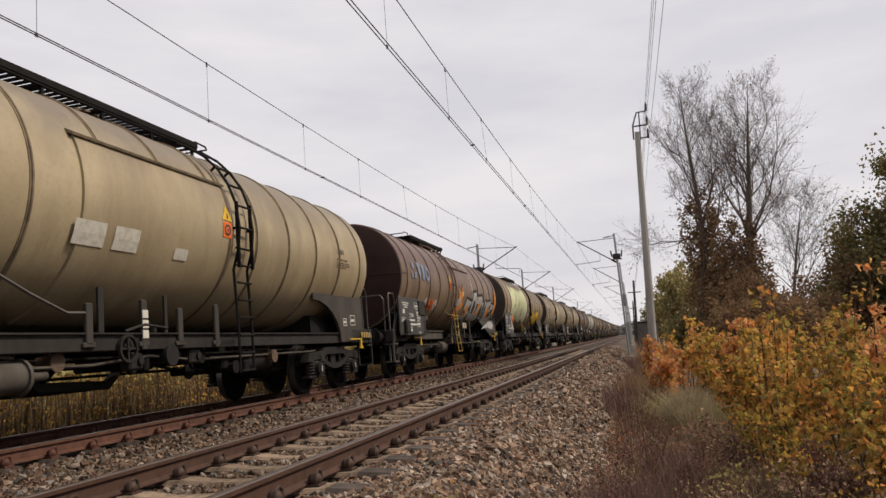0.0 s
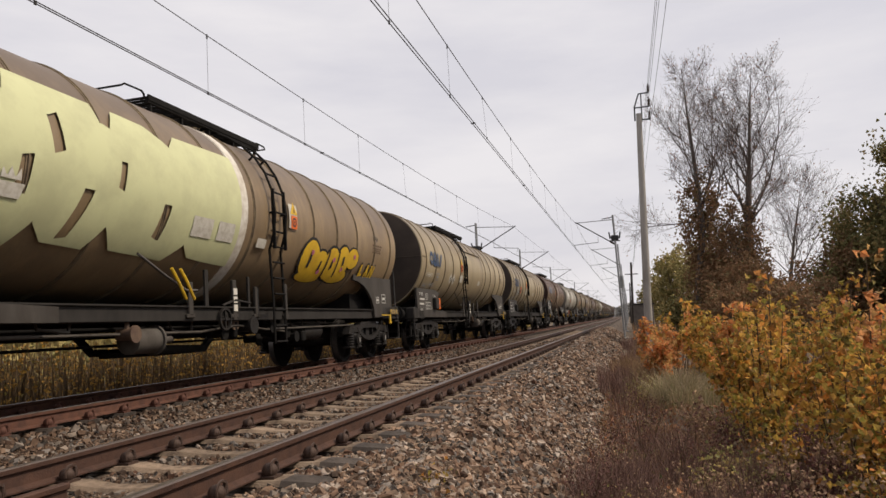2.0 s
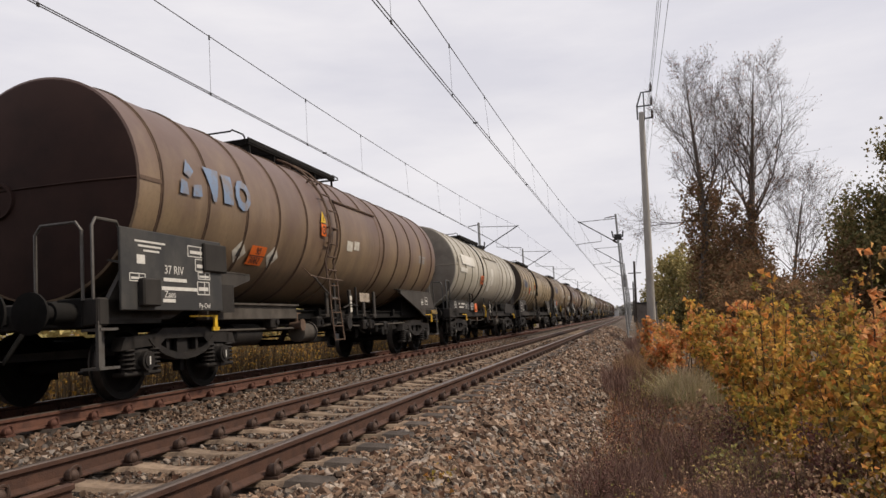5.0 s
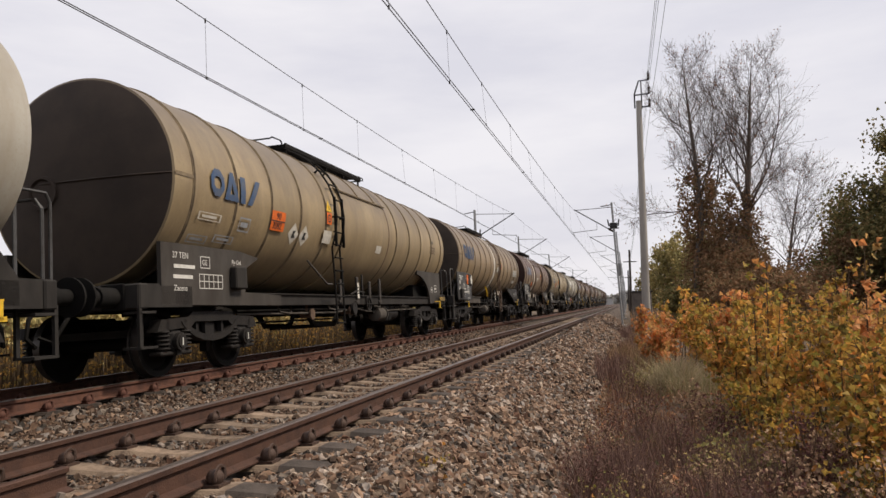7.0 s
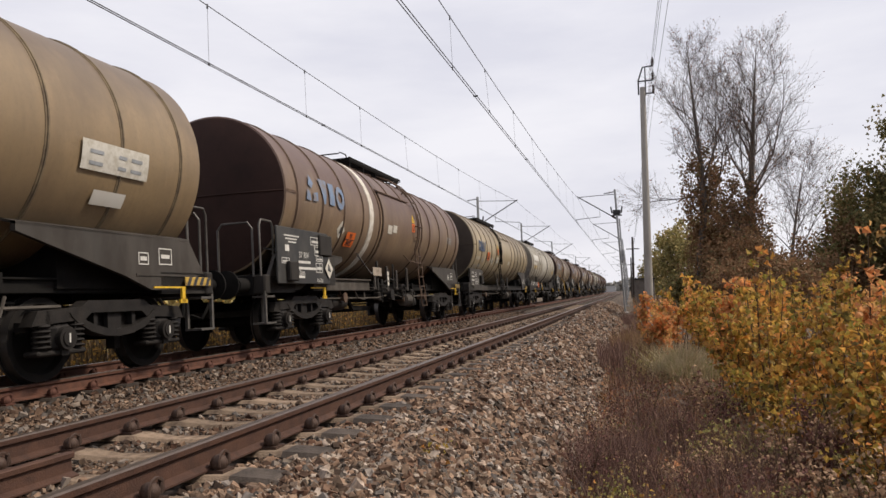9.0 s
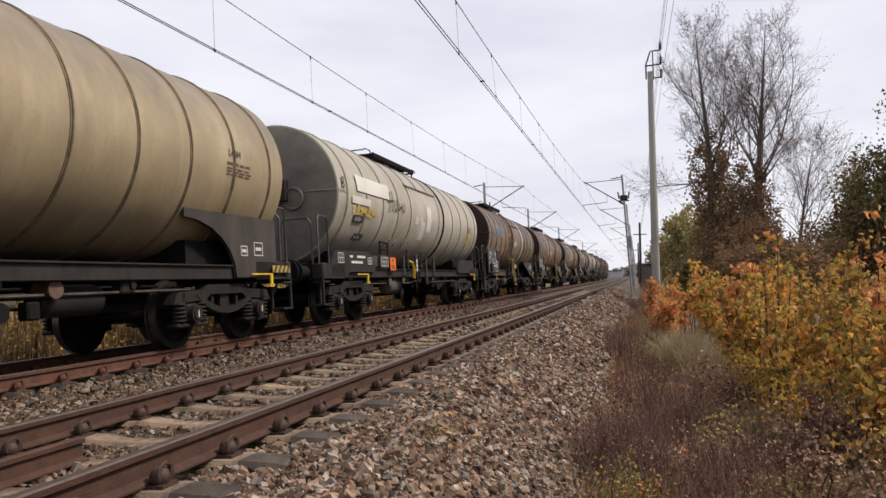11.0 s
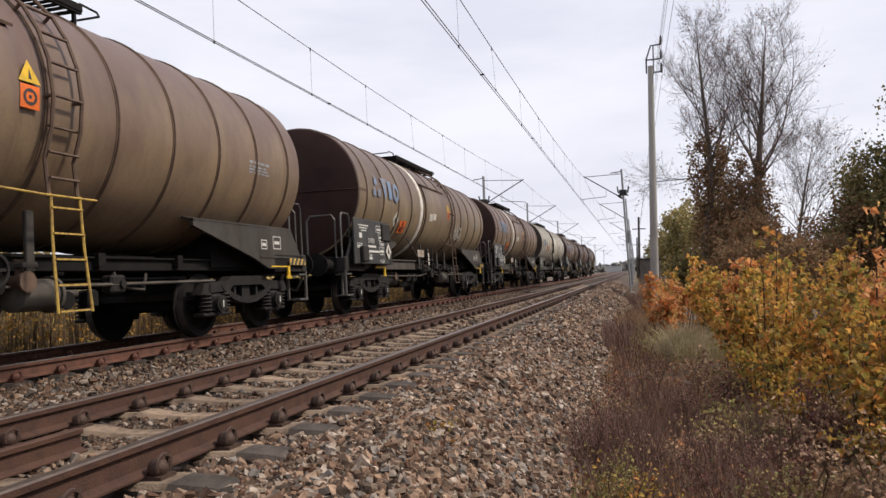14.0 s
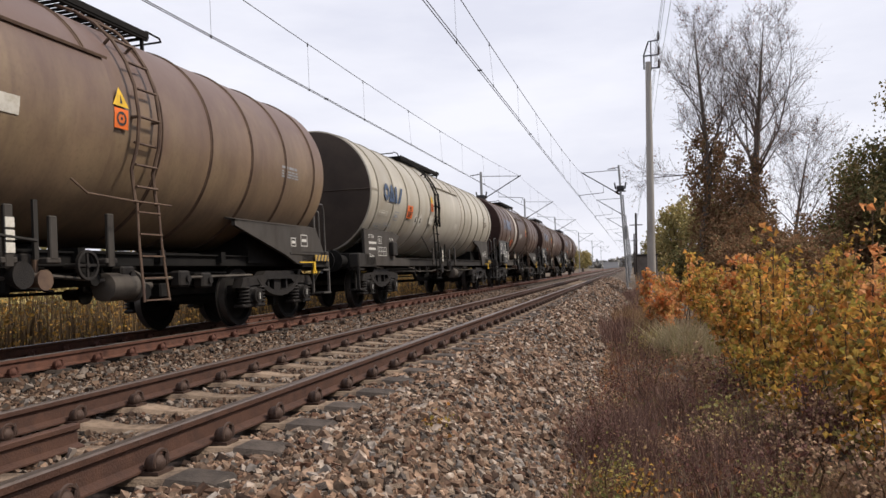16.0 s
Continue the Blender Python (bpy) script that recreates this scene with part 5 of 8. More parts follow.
CHUNKS = [
    [[(0.05, 0.0), (0.75, 0.05), (0.95, 0.45), (0.45, 0.55), (1.0, 0.9), (0.2, 1.0), (0.0, 0.6), (0.5, 0.42), (0.0, 0.2)]],
    [[(0.2, 0.0), (0.8, 0.02), (1.0, 0.5), (0.75, 1.0), (0.2, 0.95), (0.0, 0.5)], [(0.38, 0.3), (0.62, 0.3), (0.6, 0.7), (0.4, 0.7)]],
    [[(0.0, 0.0), (0.95, 0.08), (1.0, 0.3), (0.5, 0.3), (1.0, 0.8), (0.9, 1.0), (0.05, 0.95), (0.0, 0.72), (0.5, 0.7), (0.0, 0.25)]],
    [[(0.35, 0.0), (0.65, 0.0), (0.7, 0.4), (1.0, 1.0), (0.7, 1.0), (0.5, 0.6), (0.3, 0.95), (0.0, 0.9), (0.32, 0.4)]],
    [[(0.05, 0.05), (1.0, 0.0), (0.95, 0.3), (0.55, 0.35), (0.9, 0.6), (0.55, 0.72), (1.0, 0.85), (0.9, 1.0), (0.1, 0.9)]],
]


def swell(loop, k):
    cu, cv = sum(u for u, v in loop) / len(loop), sum(v for u, v in loop) / len(loop)
    return [(cu + (u - cu) * k, cv + (v - cv) * k) for u, v in loop]


def graffiti_silver(wagon, tk, h):
    for i, (y, w, a0, a1) in enumerate(((7.55, 1.15, -48, -14), (8.65, 0.95, -46, -2), (9.5, 1.1, -48, -6), (10.55, 0.9, -50, -12), (11.4, 1.0, -48, -10), (12.3, 0.8, -46, -14))):
        loops = CHUNKS[i % 5]
        painted("graffiti", decal([swell(loops[0], 1.22)], y - h, y + w - h, a0, a1, 0.034, 24), SPRAY_BLACK, tk, "black spray outline")
        painted("graffiti", decal(loops, y - h, y + w - h, a0, a1, 0.040, 24), SPRAY_SILVER, tk, "silver sprayed block with a black outline")
        painted("graffiti", decal([swell(loops[0], 0.45)], y - h, y + w - h, a0, a1, 0.044, 14), SPRAY_BLACK if i % 2 else SPRAY_ORANGE, tk, "dark core of a sprayed block")
    flare = [(0.0, 0.35), (0.3, 0.45), (0.1, 0.95), (0.45, 0.7), (0.75, 1.0), (0.7, 0.55), (1.0, 0.5), (0.65, 0.3), (0.8, 0.0), (0.4, 0.12), (0.15, 0.0)]
    for y, w, a0, a1 in ((6.25, 1.0, -48, 4), (12.95, 0.5, -34, 12)):
        painted("graffiti", decal([swell(flare, 1.12)], y - h, y + w - h, a0, a1, 0.044, 20), SPRAY_BLACK, tk, "black spray outline")
        painted("graffiti", decal([flare], y - h, y + w - h, a0, a1, 0.048, 20), SPRAY_ORANGE, tk, "orange sprayed flame")
    painted("graffiti", decal([[(0, 0.3), (0.6, 0), (1, 0.4), (0.8, 1), (0.1, 0.8)]], 6.2 - h, 6.8 - h, -28, -14, 0.052, 8), SPRAY_SILVER, tk, "silver sprayed patch")
    part("graffiti", Shape().prism([(h - 2.9, 1.28), (h - 1.2, 1.60), (h - 0.5, 1.61), (h - 0.15, 1.46), (h - 0.4, 1.30), (h - 1.5, 1.36)], 1.221, 1.224), SPRAY_SILVER, wagon, "silver spray paint on the skirt")


def graffiti_pale(wagon, tk, h):
    board = part("sign_board", cached("board", None), None, wagon, "black sign board with white lettering", at=Matrix.Translation((0, -h - 0.05, 0)))
    part("lettering", cached("lines", None), None, board)
    part("orange_plate", Shape().box(1.395, 1.72, 1.80, 0.02, 0.42, 0.34, 0.008), ORANGE, board, "orange hazard plate on the sign board")
    for text, dy, zz in (("90", -0.08, 1.84), ("3082", -0.17, 1.66)):
        part("plate_number", words(text, 0.14, INK_DARK, "d"), None, board, at=Matrix.Translation((1.407, 1.72 + dy, zz)) @ FACE_OUT)
    part("hazard_label", Shape().prism([(1.54, 1.36), (1.72, 1.18), (1.90, 1.36), (1.72, 1.54)], 1.383, 1.388), LABEL_WHITE, board, "white diamond hazard label")
    edge = [(0.0, 0.5), (0.0, 0.93), (0.09, 1.0), (0.10, 0.82), (0.17, 0.84), (0.19, 0.98), (0.42, 0.97), (0.43, 0.84), (0.46, 0.82), (0.49, 0.97), (0.60, 0.95), (0.68, 0.84), (0.72, 0.95), (1.0, 0.97), (1.0, 0.03), (0.80, 0.06), (0.76, 0.16), (0.70, 0.02), (0.50, 0.05), (0.46, 0.2), (0.42, 0.04), (0.30, 0.05), (0.26, 0.16), (0.22, 0.0), (0.02, 0.1)]
    gaps = [[(0.19, 0.30), (0.22, 0.30), (0.23, 0.52), (0.20, 0.50)], [(0.33, 0.08), (0.36, 0.10), (0.40, 0.40), (0.37, 0.40)], [(0.62, 0.18), (0.65, 0.16), (0.67, 0.42), (0.64, 0.42)], [(0.28, 0.55), (0.31, 0.58), (0.30, 0.80), (0.27, 0.76)], [(0.47, 0.45), (0.49, 0.44), (0.50, 0.62), (0.48, 0.62)]]
    painted("graffiti", decal([edge] + gaps, 1.6 - h, 6.95 - h, -42, 33, 0.026, 60), SPRAY_PALE, tk, "pale yellow-green sprayed block with bare gaps")
    bubbles = [oval(0.12, 0.55, 0.13, 0.42), oval(0.30, 0.42, 0.12, 0.36), oval(0.48, 0.5, 0.13, 0.4), oval(0.66, 0.6, 0.12, 0.38), oval(0.84, 0.72, 0.11, 0.26), oval(0.62, 0.25, 0.2, 0.22), oval(0.2, 0.12, 0.18, 0.14)]
    for i, q in enumerate(bubbles):
        painted("graffiti", decal([swell(q, 1.16)], 9.35 - h, 12.3 - h, -44, -10, 0.028, 16), SPRAY_BLACK, tk, "black spray outline")
    for i, q in enumerate(bubbles):
        painted("graffiti", decal([q], 9.35 - h, 12.3 - h, -44, -10, 0.033 + 0.001 * i, 16), SPRAY_YELLOW, tk, "fat yellow sprayed bubble")
    for q in ([(0.10, 0.35), (0.13, 0.35), (0.14, 0.75), (0.11, 0.75)], [(0.28, 0.3), (0.31, 0.3), (0.31, 0.55), (0.29, 0.55)], [(0.46, 0.35), (0.50, 0.42), (0.49, 0.65), (0.47, 0.6)], [(0.66, 0.5), (0.69, 0.52), (0.68, 0.75), (0.65, 0.72)], [(0.38, 0.2), (0.40, 0.2), (0.41, 0.8), (0.39, 0.82)], [(0.57, 0.2), (0.59, 0.22), (0.58, 0.85), (0.56, 0.85)]):
        painted("graffiti", decal([q], 9.35 - h, 12.3 - h, -44, -10, 0.044, 8), SPRAY_BLACK, tk, "black line in the sprayed letters")
    for cu, cv in ((0.13, 0.7), (0.31, 0.28), (0.5, 0.62), (0.68, 0.42), (0.86, 0.78)):
        painted("graffiti", decal([oval(cu, cv, 0.022, 0.06, 9)], 9.35 - h, 12.3 - h, -44, -10, 0.046, 6), SPRAY_PINK, tk, "pink sprayed dot")
    for i, q in enumerate(([(0.0, 0.0), (0.8, 0.1), (0.75, 0.3), (0.35, 0.3), (0.3, 1.0), (0.0, 0.9)], [(0.0, 0.0), (0.35, 1.0), (0.65, 1.0), (1.0, 0.1), (0.7, 0.0), (0.5, 0.4), (0.3, 0.0)], [(0.0, 0.0), (0.1, 1.0), (0.35, 1.0), (0.7, 0.4), (0.75, 1.0), (1.0, 1.0), (0.9, 0.0), (0.7, 0.0), (0.3, 0.6), (0.25, 0.0)])):
        painted("graffiti", decal([swell(q, 1.25)], 12.45 - h + 0.32 * i, 12.72 - h + 0.32 * i, -34, -22, 0.028, 10), SPRAY_BLACK, tk, "black spray outline")
        painted("graffiti", decal([q], 12.45 - h + 0.32 * i, 12.72 - h + 0.32 * i, -34, -22, 0.032, 10), SPRAY_YELLOW, tk, "small yellow sprayed stroke")
    painted("hazard_label", decal([[(0.1, 0.0), (0.9, 0.0), (1.0, 0.55), (0.85, 0.6), (0.8, 1.0), (0.65, 0.65), (0.5, 1.0), (0.4, 0.65), (0.25, 0.95), (0.2, 0.55), (0.0, 0.5)]], 2.35 - h, 2.75 - h, -22, -10, 0.04, 10), LABEL_WHITE, tk, "peeling white hazard label")


def cursive(loops, tall=0.42):
    """One running line of loops, like quick handwriting."""
    pts = []
    for i in range(loops * 9):
        t = i / 9 * 2 * math.pi
        pts.append((i / (loops * 9) - 0.07 * math.sin(t), 0.5 + tall * (0.6 + 0.4 * math.sin(i * 0.21)) * math.cos(t)))
    return pts


def graffiti_tag(wagon, tk, h):
    for u, a in ((0.95, -22), (1.3, -38)):
        painted("label", on_tank(u - 0.04 - h, u + 0.52 - h, a - 1.5, a + 5, 0.026, 3), INK_DARK, tk, "small black label with white lettering")
        part("lettering", words("Py-Oel", 0.13, INK, "a"), None, tk, at=tangent(u - h, a, 0.030))
    part("graffiti", sum_shapes([stroke([(0.08, 0.0), (0.14, 0.95)], 0.04, 3.0 - h, 4.3 - h, -8, 12, 0.03), stroke([(0.26, 0.05), (0.3, 1.0)], 0.04, 3.0 - h, 4.3 - h, -8, 12, 0.03), stroke([(0.02, 0.5), (0.35, 0.58)], 0.035, 3.0 - h, 4.3 - h, -8, 12, 0.03), stroke([(0.36 + 0.64 * u, v * 0.75) for u, v in cursive(4)], 0.035, 3.0 - h, 4.3 - h, -8, 12, 0.03)]), SPRAY_BLACK, tk, "black sprayed scribble")
    part("graffiti", stroke(cursive(6, 0.42), 0.032, 0.85 - h, 2.2 - h, -18, -7, 0.03), SPRAY_YELLOW, tk, "yellow sprayed scribble")
    part("graffiti", stroke(cursive(4, 0.4), 0.04, 11.5 - h, 12.5 - h, -26, -8, 0.03), SPRAY_YELLOW, tk, "yellow sprayed scribble")
    for u, w, a in ((3.5, 0.36, -44), (3.95, 0.36, -46), (4.75, 0.26, -40), (5.1, 0.26, -40)):
        painted("hazard_label", decal([[(0, 0.5), (0.5, 0), (1, 0.5), (0.5, 1)]], u - h, u + w - h, a, a + w / RAD * 57.3, 0.03, 8), LABEL_WHITE, tk, "white diamond hazard label")
        painted("hazard_mark", decal([[(0.35, 0.3), (0.65, 0.3), (0.6, 0.55), (0.68, 0.7), (0.5, 0.62), (0.38, 0.72)]], u - h, u + w - h, a, a + w / RAD * 57.3, 0.034, 8), INK_DARK, tk)


def graffiti_white(wagon, tk, h):
    for dy, a0, a1, n_ in ((0.0, -30, -16, 4), (0.1, -22, -8, 3), (0.3, -33, -20, 5)):
        part("graffiti", stroke(cursive(n_, 0.45), 0.028, 8.7 + dy - h, 9.6 + dy - h, a0, a1, 0.03), INK, tk, "white sprayed scribble")


def frame_sign(wagon, tk, h):
    part("orange_plate", cached("sop", lambda: Shape().box(1.25, 2.28, 1.35, 0.03, 0.42, 0.34, 0.008).mesh("orange_plate", ORANGE)), None, wagon, "orange hazard plate", at=Matrix.Translation((0, -h, 0)))
    for text, dy, zz in (("90", -0.09, 1.39), ("3082", -0.17, 1.21)):
        part("plate_number", words(text, 0.15, INK_DARK, "d"), None, wagon, at=Matrix.Translation((1.268, 2.28 + dy - h, zz)) @ FACE_OUT)
    part("plate_bar", cached("spb", lambda: Shape().box(1.268, 2.28, 1.35, 0.004, 0.42, 0.012).mesh("plate_bar", INK_DARK)), None, wagon, at=Matrix.Translation((0, -h, 0)))


def white_patch(wagon, tk, h):
    part("orange_plate", Shape().box(1.40, 1.42, 1.80, 0.02, 0.44, 0.34, 0.008), ORANGE, wagon, "orange hazard plate on the sign board", at=Matrix.Translation((0, -h - 0.05, 0)))
    for text, dy, zz in (("90", -0.08, 1.84), ("3082", -0.17, 1.66)):
        part("plate_number", words(text, 0.14, INK_DARK, "d"), None, wagon, at=Matrix.Translation((1.412, 1.42 + dy - h - 0.05, zz)) @ FACE_OUT)
    part("hazard_label", Shape().prism([(1.68, 1.80), (1.86, 1.60), (2.04, 1.80), (1.86, 2.00)], 1.435, 1.44), LABEL_WHITE, wagon, "white diamond hazard label", at=Matrix.Translation((0, -h - 0.05, 0)))
    part("white_panel", on_tank(12.6 - h, 13.75 - h, -16, -3, 0.025), LABEL_WHITE, tk, "white paint patch with faint lettering")
    part("white_panel", on_tank(12.9 - h, 13.45 - h, -31, -24, 0.025), PATCH_WHITE, tk, "blank white paint patch")
    for a in (-13.5, -8.5):
        for u, w in ((12.72, 0.22), (13.2, 0.14), (13.42, 0.2)):
            part("small_lettering", on_tank(u - h, u + w - h, a, a + 1.6, 0.030, 1), FAINT_INK, tk)


SPEED = 15.78
WAGONS = []


def train():
    sand = "dirty beige insulated tank wagon"
    rust = "rusty brown tank wagon, black sign board"
    grey = "light grey tank wagon with white patches and black strap"
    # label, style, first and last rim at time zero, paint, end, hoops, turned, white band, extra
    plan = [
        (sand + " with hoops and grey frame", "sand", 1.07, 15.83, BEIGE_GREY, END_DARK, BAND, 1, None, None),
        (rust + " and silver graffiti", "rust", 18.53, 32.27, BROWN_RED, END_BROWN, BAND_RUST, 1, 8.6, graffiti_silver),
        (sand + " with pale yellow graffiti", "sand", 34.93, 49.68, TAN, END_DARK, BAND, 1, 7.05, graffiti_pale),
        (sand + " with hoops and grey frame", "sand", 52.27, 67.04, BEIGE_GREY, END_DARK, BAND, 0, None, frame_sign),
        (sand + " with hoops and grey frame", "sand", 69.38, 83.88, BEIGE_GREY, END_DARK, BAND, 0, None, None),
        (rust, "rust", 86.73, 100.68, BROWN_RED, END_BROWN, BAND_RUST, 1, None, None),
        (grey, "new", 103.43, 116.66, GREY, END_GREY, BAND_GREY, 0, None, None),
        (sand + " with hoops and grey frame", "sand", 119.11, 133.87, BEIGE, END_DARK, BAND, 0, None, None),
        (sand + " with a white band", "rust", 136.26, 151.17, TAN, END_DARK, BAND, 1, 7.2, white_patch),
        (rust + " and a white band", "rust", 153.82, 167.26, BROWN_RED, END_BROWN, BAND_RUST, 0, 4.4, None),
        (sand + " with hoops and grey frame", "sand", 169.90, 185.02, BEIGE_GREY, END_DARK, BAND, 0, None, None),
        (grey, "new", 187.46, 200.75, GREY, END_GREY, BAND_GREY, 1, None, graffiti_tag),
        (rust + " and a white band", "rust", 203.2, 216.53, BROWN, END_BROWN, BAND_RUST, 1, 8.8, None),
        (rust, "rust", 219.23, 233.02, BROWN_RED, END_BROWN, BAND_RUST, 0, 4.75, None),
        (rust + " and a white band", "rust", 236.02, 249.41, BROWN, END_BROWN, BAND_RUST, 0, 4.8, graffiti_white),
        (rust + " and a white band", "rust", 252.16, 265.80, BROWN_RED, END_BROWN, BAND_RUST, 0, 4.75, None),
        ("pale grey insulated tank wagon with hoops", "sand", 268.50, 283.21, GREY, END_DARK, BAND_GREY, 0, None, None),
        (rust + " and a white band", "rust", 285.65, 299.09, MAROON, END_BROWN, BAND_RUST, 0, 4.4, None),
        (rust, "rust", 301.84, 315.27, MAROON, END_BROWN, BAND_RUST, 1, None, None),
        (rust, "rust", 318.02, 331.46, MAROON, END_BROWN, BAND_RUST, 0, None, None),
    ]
    for label, style, a, b, body, end, band, rev, wb, extra in plan:
        L = round(b - a, 1)
        WAGONS.append(tank_wagon("tank_wagon", label, L, (a + b) / 2, body, end, band, style, bool(rev), wb, extra))


train()


# ---------------------------------------------------------------- sleepers and fastenings
def sleeper_mesh(half=1.28):
    """Prestressed sleeper: high rail seats, lower and narrower waist, sloping ends."""
    secs = [(-1.28, 0.10, -0.22), (-1.22, 0.13, -0.19), (-0.98, 0.135, -0.172), (-0.55, 0.13, -0.172), (-0.3, 0.105, -0.205), (0.3, 0.105, -0.205), (0.55, 0.13, -0.172), (0.98, 0.135, -0.172), (1.22, 0.13, -0.19), (1.28, 0.10, -0.22)]
    v, f = [], []
    for x, w, z in secs:
        x = max(-half, min(half, x))
        v += [(x, -w - 0.03, -0.40), (x, -w, z - 0.03), (x, -w + 0.03, z), (x, w - 0.03, z), (x, w, z - 0.03), (x, w + 0.03, -0.40)]
    for i in range(len(secs) - 1):
        for j in range(5):
            a = i * 6 + j
            f.append((a, a + 1, a + 7, a + 6))
    f += [(5, 4, 3, 2, 1, 0), tuple(len(v) - 6 + j for j in range(6))]
    s = Shape().add(v, f)
    return s


def fastening_mesh(material):
    """Domed bolt cap in a curled spring clip on a small seat."""
    s = Shape()
    s.box(0, 0, -0.165, 0.13, 0.15, 0.02)
    s.lathe([(0.046, -0.155), (0.058, -0.135), (0.058, -0.115), (0.046, -0.092), (0.026, -0.08), (0.0, -0.076)], (0.0, -0.005, 0), "z", 12)
    s.tube([(0.035, 0.066 * math.sin(radians(k)), -0.118 + 0.058 * math.cos(radians(k))) for k in range(-110, 111, 22)], 0.010, 5)
    pts = []
    for i in range(9):
        a = radians(-30 + i * 30)
        pts.append((0.01 + 0.03 * math.cos(a * 0.5), 0.045 + 0.012 * math.sin(a), -0.118 + 0.045 * math.sin(a)))
    s.tube(pts, 0.011, 5)
    s.tube([(-0.04, -0.05, -0.14), (-0.055, 0.0, -0.12), (-0.04, 0.05, -0.14)], 0.012, 5)
    return s.mesh("fastening", material, True)


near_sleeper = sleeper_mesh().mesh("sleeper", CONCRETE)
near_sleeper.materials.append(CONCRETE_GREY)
# outer end and all side faces take the darker grey concrete
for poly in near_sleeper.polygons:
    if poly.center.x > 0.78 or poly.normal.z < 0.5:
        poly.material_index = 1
far_sleeper = sleeper_mesh(0.95).mesh("sleeper", CONCRETE_GREY)
near_fast, far_fast = fastening_mesh(BOLT), fastening_mesh(mat("fastening_red_rust", (0.11, 0.045, 0.03), 0.75, 0.1, (0.05, 0.025, 0.02), 20, 0.6))


def lay_sleepers(cx, y0, k0, k1, me, fast, label, group):
    tilt = -math.degrees(math.atan(CANT))
    rnd = random.Random(3)
    for k in range(k0, k1):
        y = y0 + k * PITCH
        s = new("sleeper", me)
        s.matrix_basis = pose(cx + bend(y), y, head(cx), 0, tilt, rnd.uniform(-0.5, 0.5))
        tagged(s, label, "sleeper", group)
        for rx in (-0.7535, 0.7535):
            for dx, turn in ((0.105, 0), (-0.105, 180)):
                part("fastening", fast, None, s, "black domed rail fastening", at=pose(rx + dx, 0, 0, 0, 0, turn)).scale = (0.85, 0.85, 1.0)


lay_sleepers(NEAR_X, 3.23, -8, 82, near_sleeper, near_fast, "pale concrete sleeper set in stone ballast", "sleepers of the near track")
lay_sleepers(FAR_X, 6.36, -12, 70, far_sleeper, far_fast, "dusty concrete sleeper half buried in ballast", "sleepers of the train's track")
# the rest of the sleepers, far down the line
for cx, y0, k0, me in ((NEAR_X, 3.23, 82, near_sleeper), (FAR_X, 6.36, 70, far_sleeper)):
    vs, fs = [], []
    base = [tuple(v.co) for v in me.vertices]
    faces = [tuple(p.vertices) for p in me.polygons]
    for k in range(k0, k0 + 180):
        y = y0 + k * PITCH
        o = len(vs)
        vs += [(cx + bend(y) + a, y + b, head(cx) + c + a * CANT) for a, b, c in base]
        fs += [tuple(i + o for i in q) for q in faces]
    tagged(new("far_sleepers", raw("far_sleepers", vs, fs, CONCRETE_GREY)), "rows of concrete sleepers far down the line", "sleepers", kind="stuff")

# a spare rail lying between the rails
spare = Shape()
spare.prism([(a * 0.9, b * 0.9) for a, b in RAIL_PROF], -9.0, 3.9, axis=1)
sp_me = spare.mesh("spare_rail", RAIL)
sp_ob = tagged(new("spare_rail", sp_me), "rusty spare rail lying on the sleepers between the rails", "rail")
sp_ob.matrix_basis = pose(-3.30, 0, head(-3.3) - 0.06, 0, -2.2, 0)


# ---------------------------------------------------------------- ballast stones
CUBE_V = np.array([(a, b, c) for a in (-1, 1) for b in (-1, 1) for c in (-1, 1)], float)
CUBE_F = np.array([(0, 1, 3), (0, 3, 2), (4, 6, 7), (4, 7, 5), (0, 4, 5), (0, 5, 1), (2, 3, 7), (2, 7, 6), (0, 2, 6), (0, 6, 4), (1, 5, 7), (1, 7, 3)])
# cut-cornered block: pulled-in corners and a point over each face
FINE_V = np.concatenate([CUBE_V * 0.9, np.array([(1.0, 0.3, 0.2), (-1.0, -0.2, 0.3), (0.3, 1.0, -0.2), (-0.3, -1.0, 0.2), (0.2, -0.2, 0.95), (-0.2, 0.2, -0.95)])])
FINE_F = np.array([(a, b, c) for c, ring in ((8, (4, 6, 7, 5)), (9, (0, 1, 3, 2)), (10, (2, 3, 7, 6)), (11, (0, 4, 5, 1)), (12, (1, 5, 7, 3)), (13, (0, 2, 6, 4))) for a, b in zip(ring, ring[1:] + ring[:1])])
rng = np.random.default_rng(5)


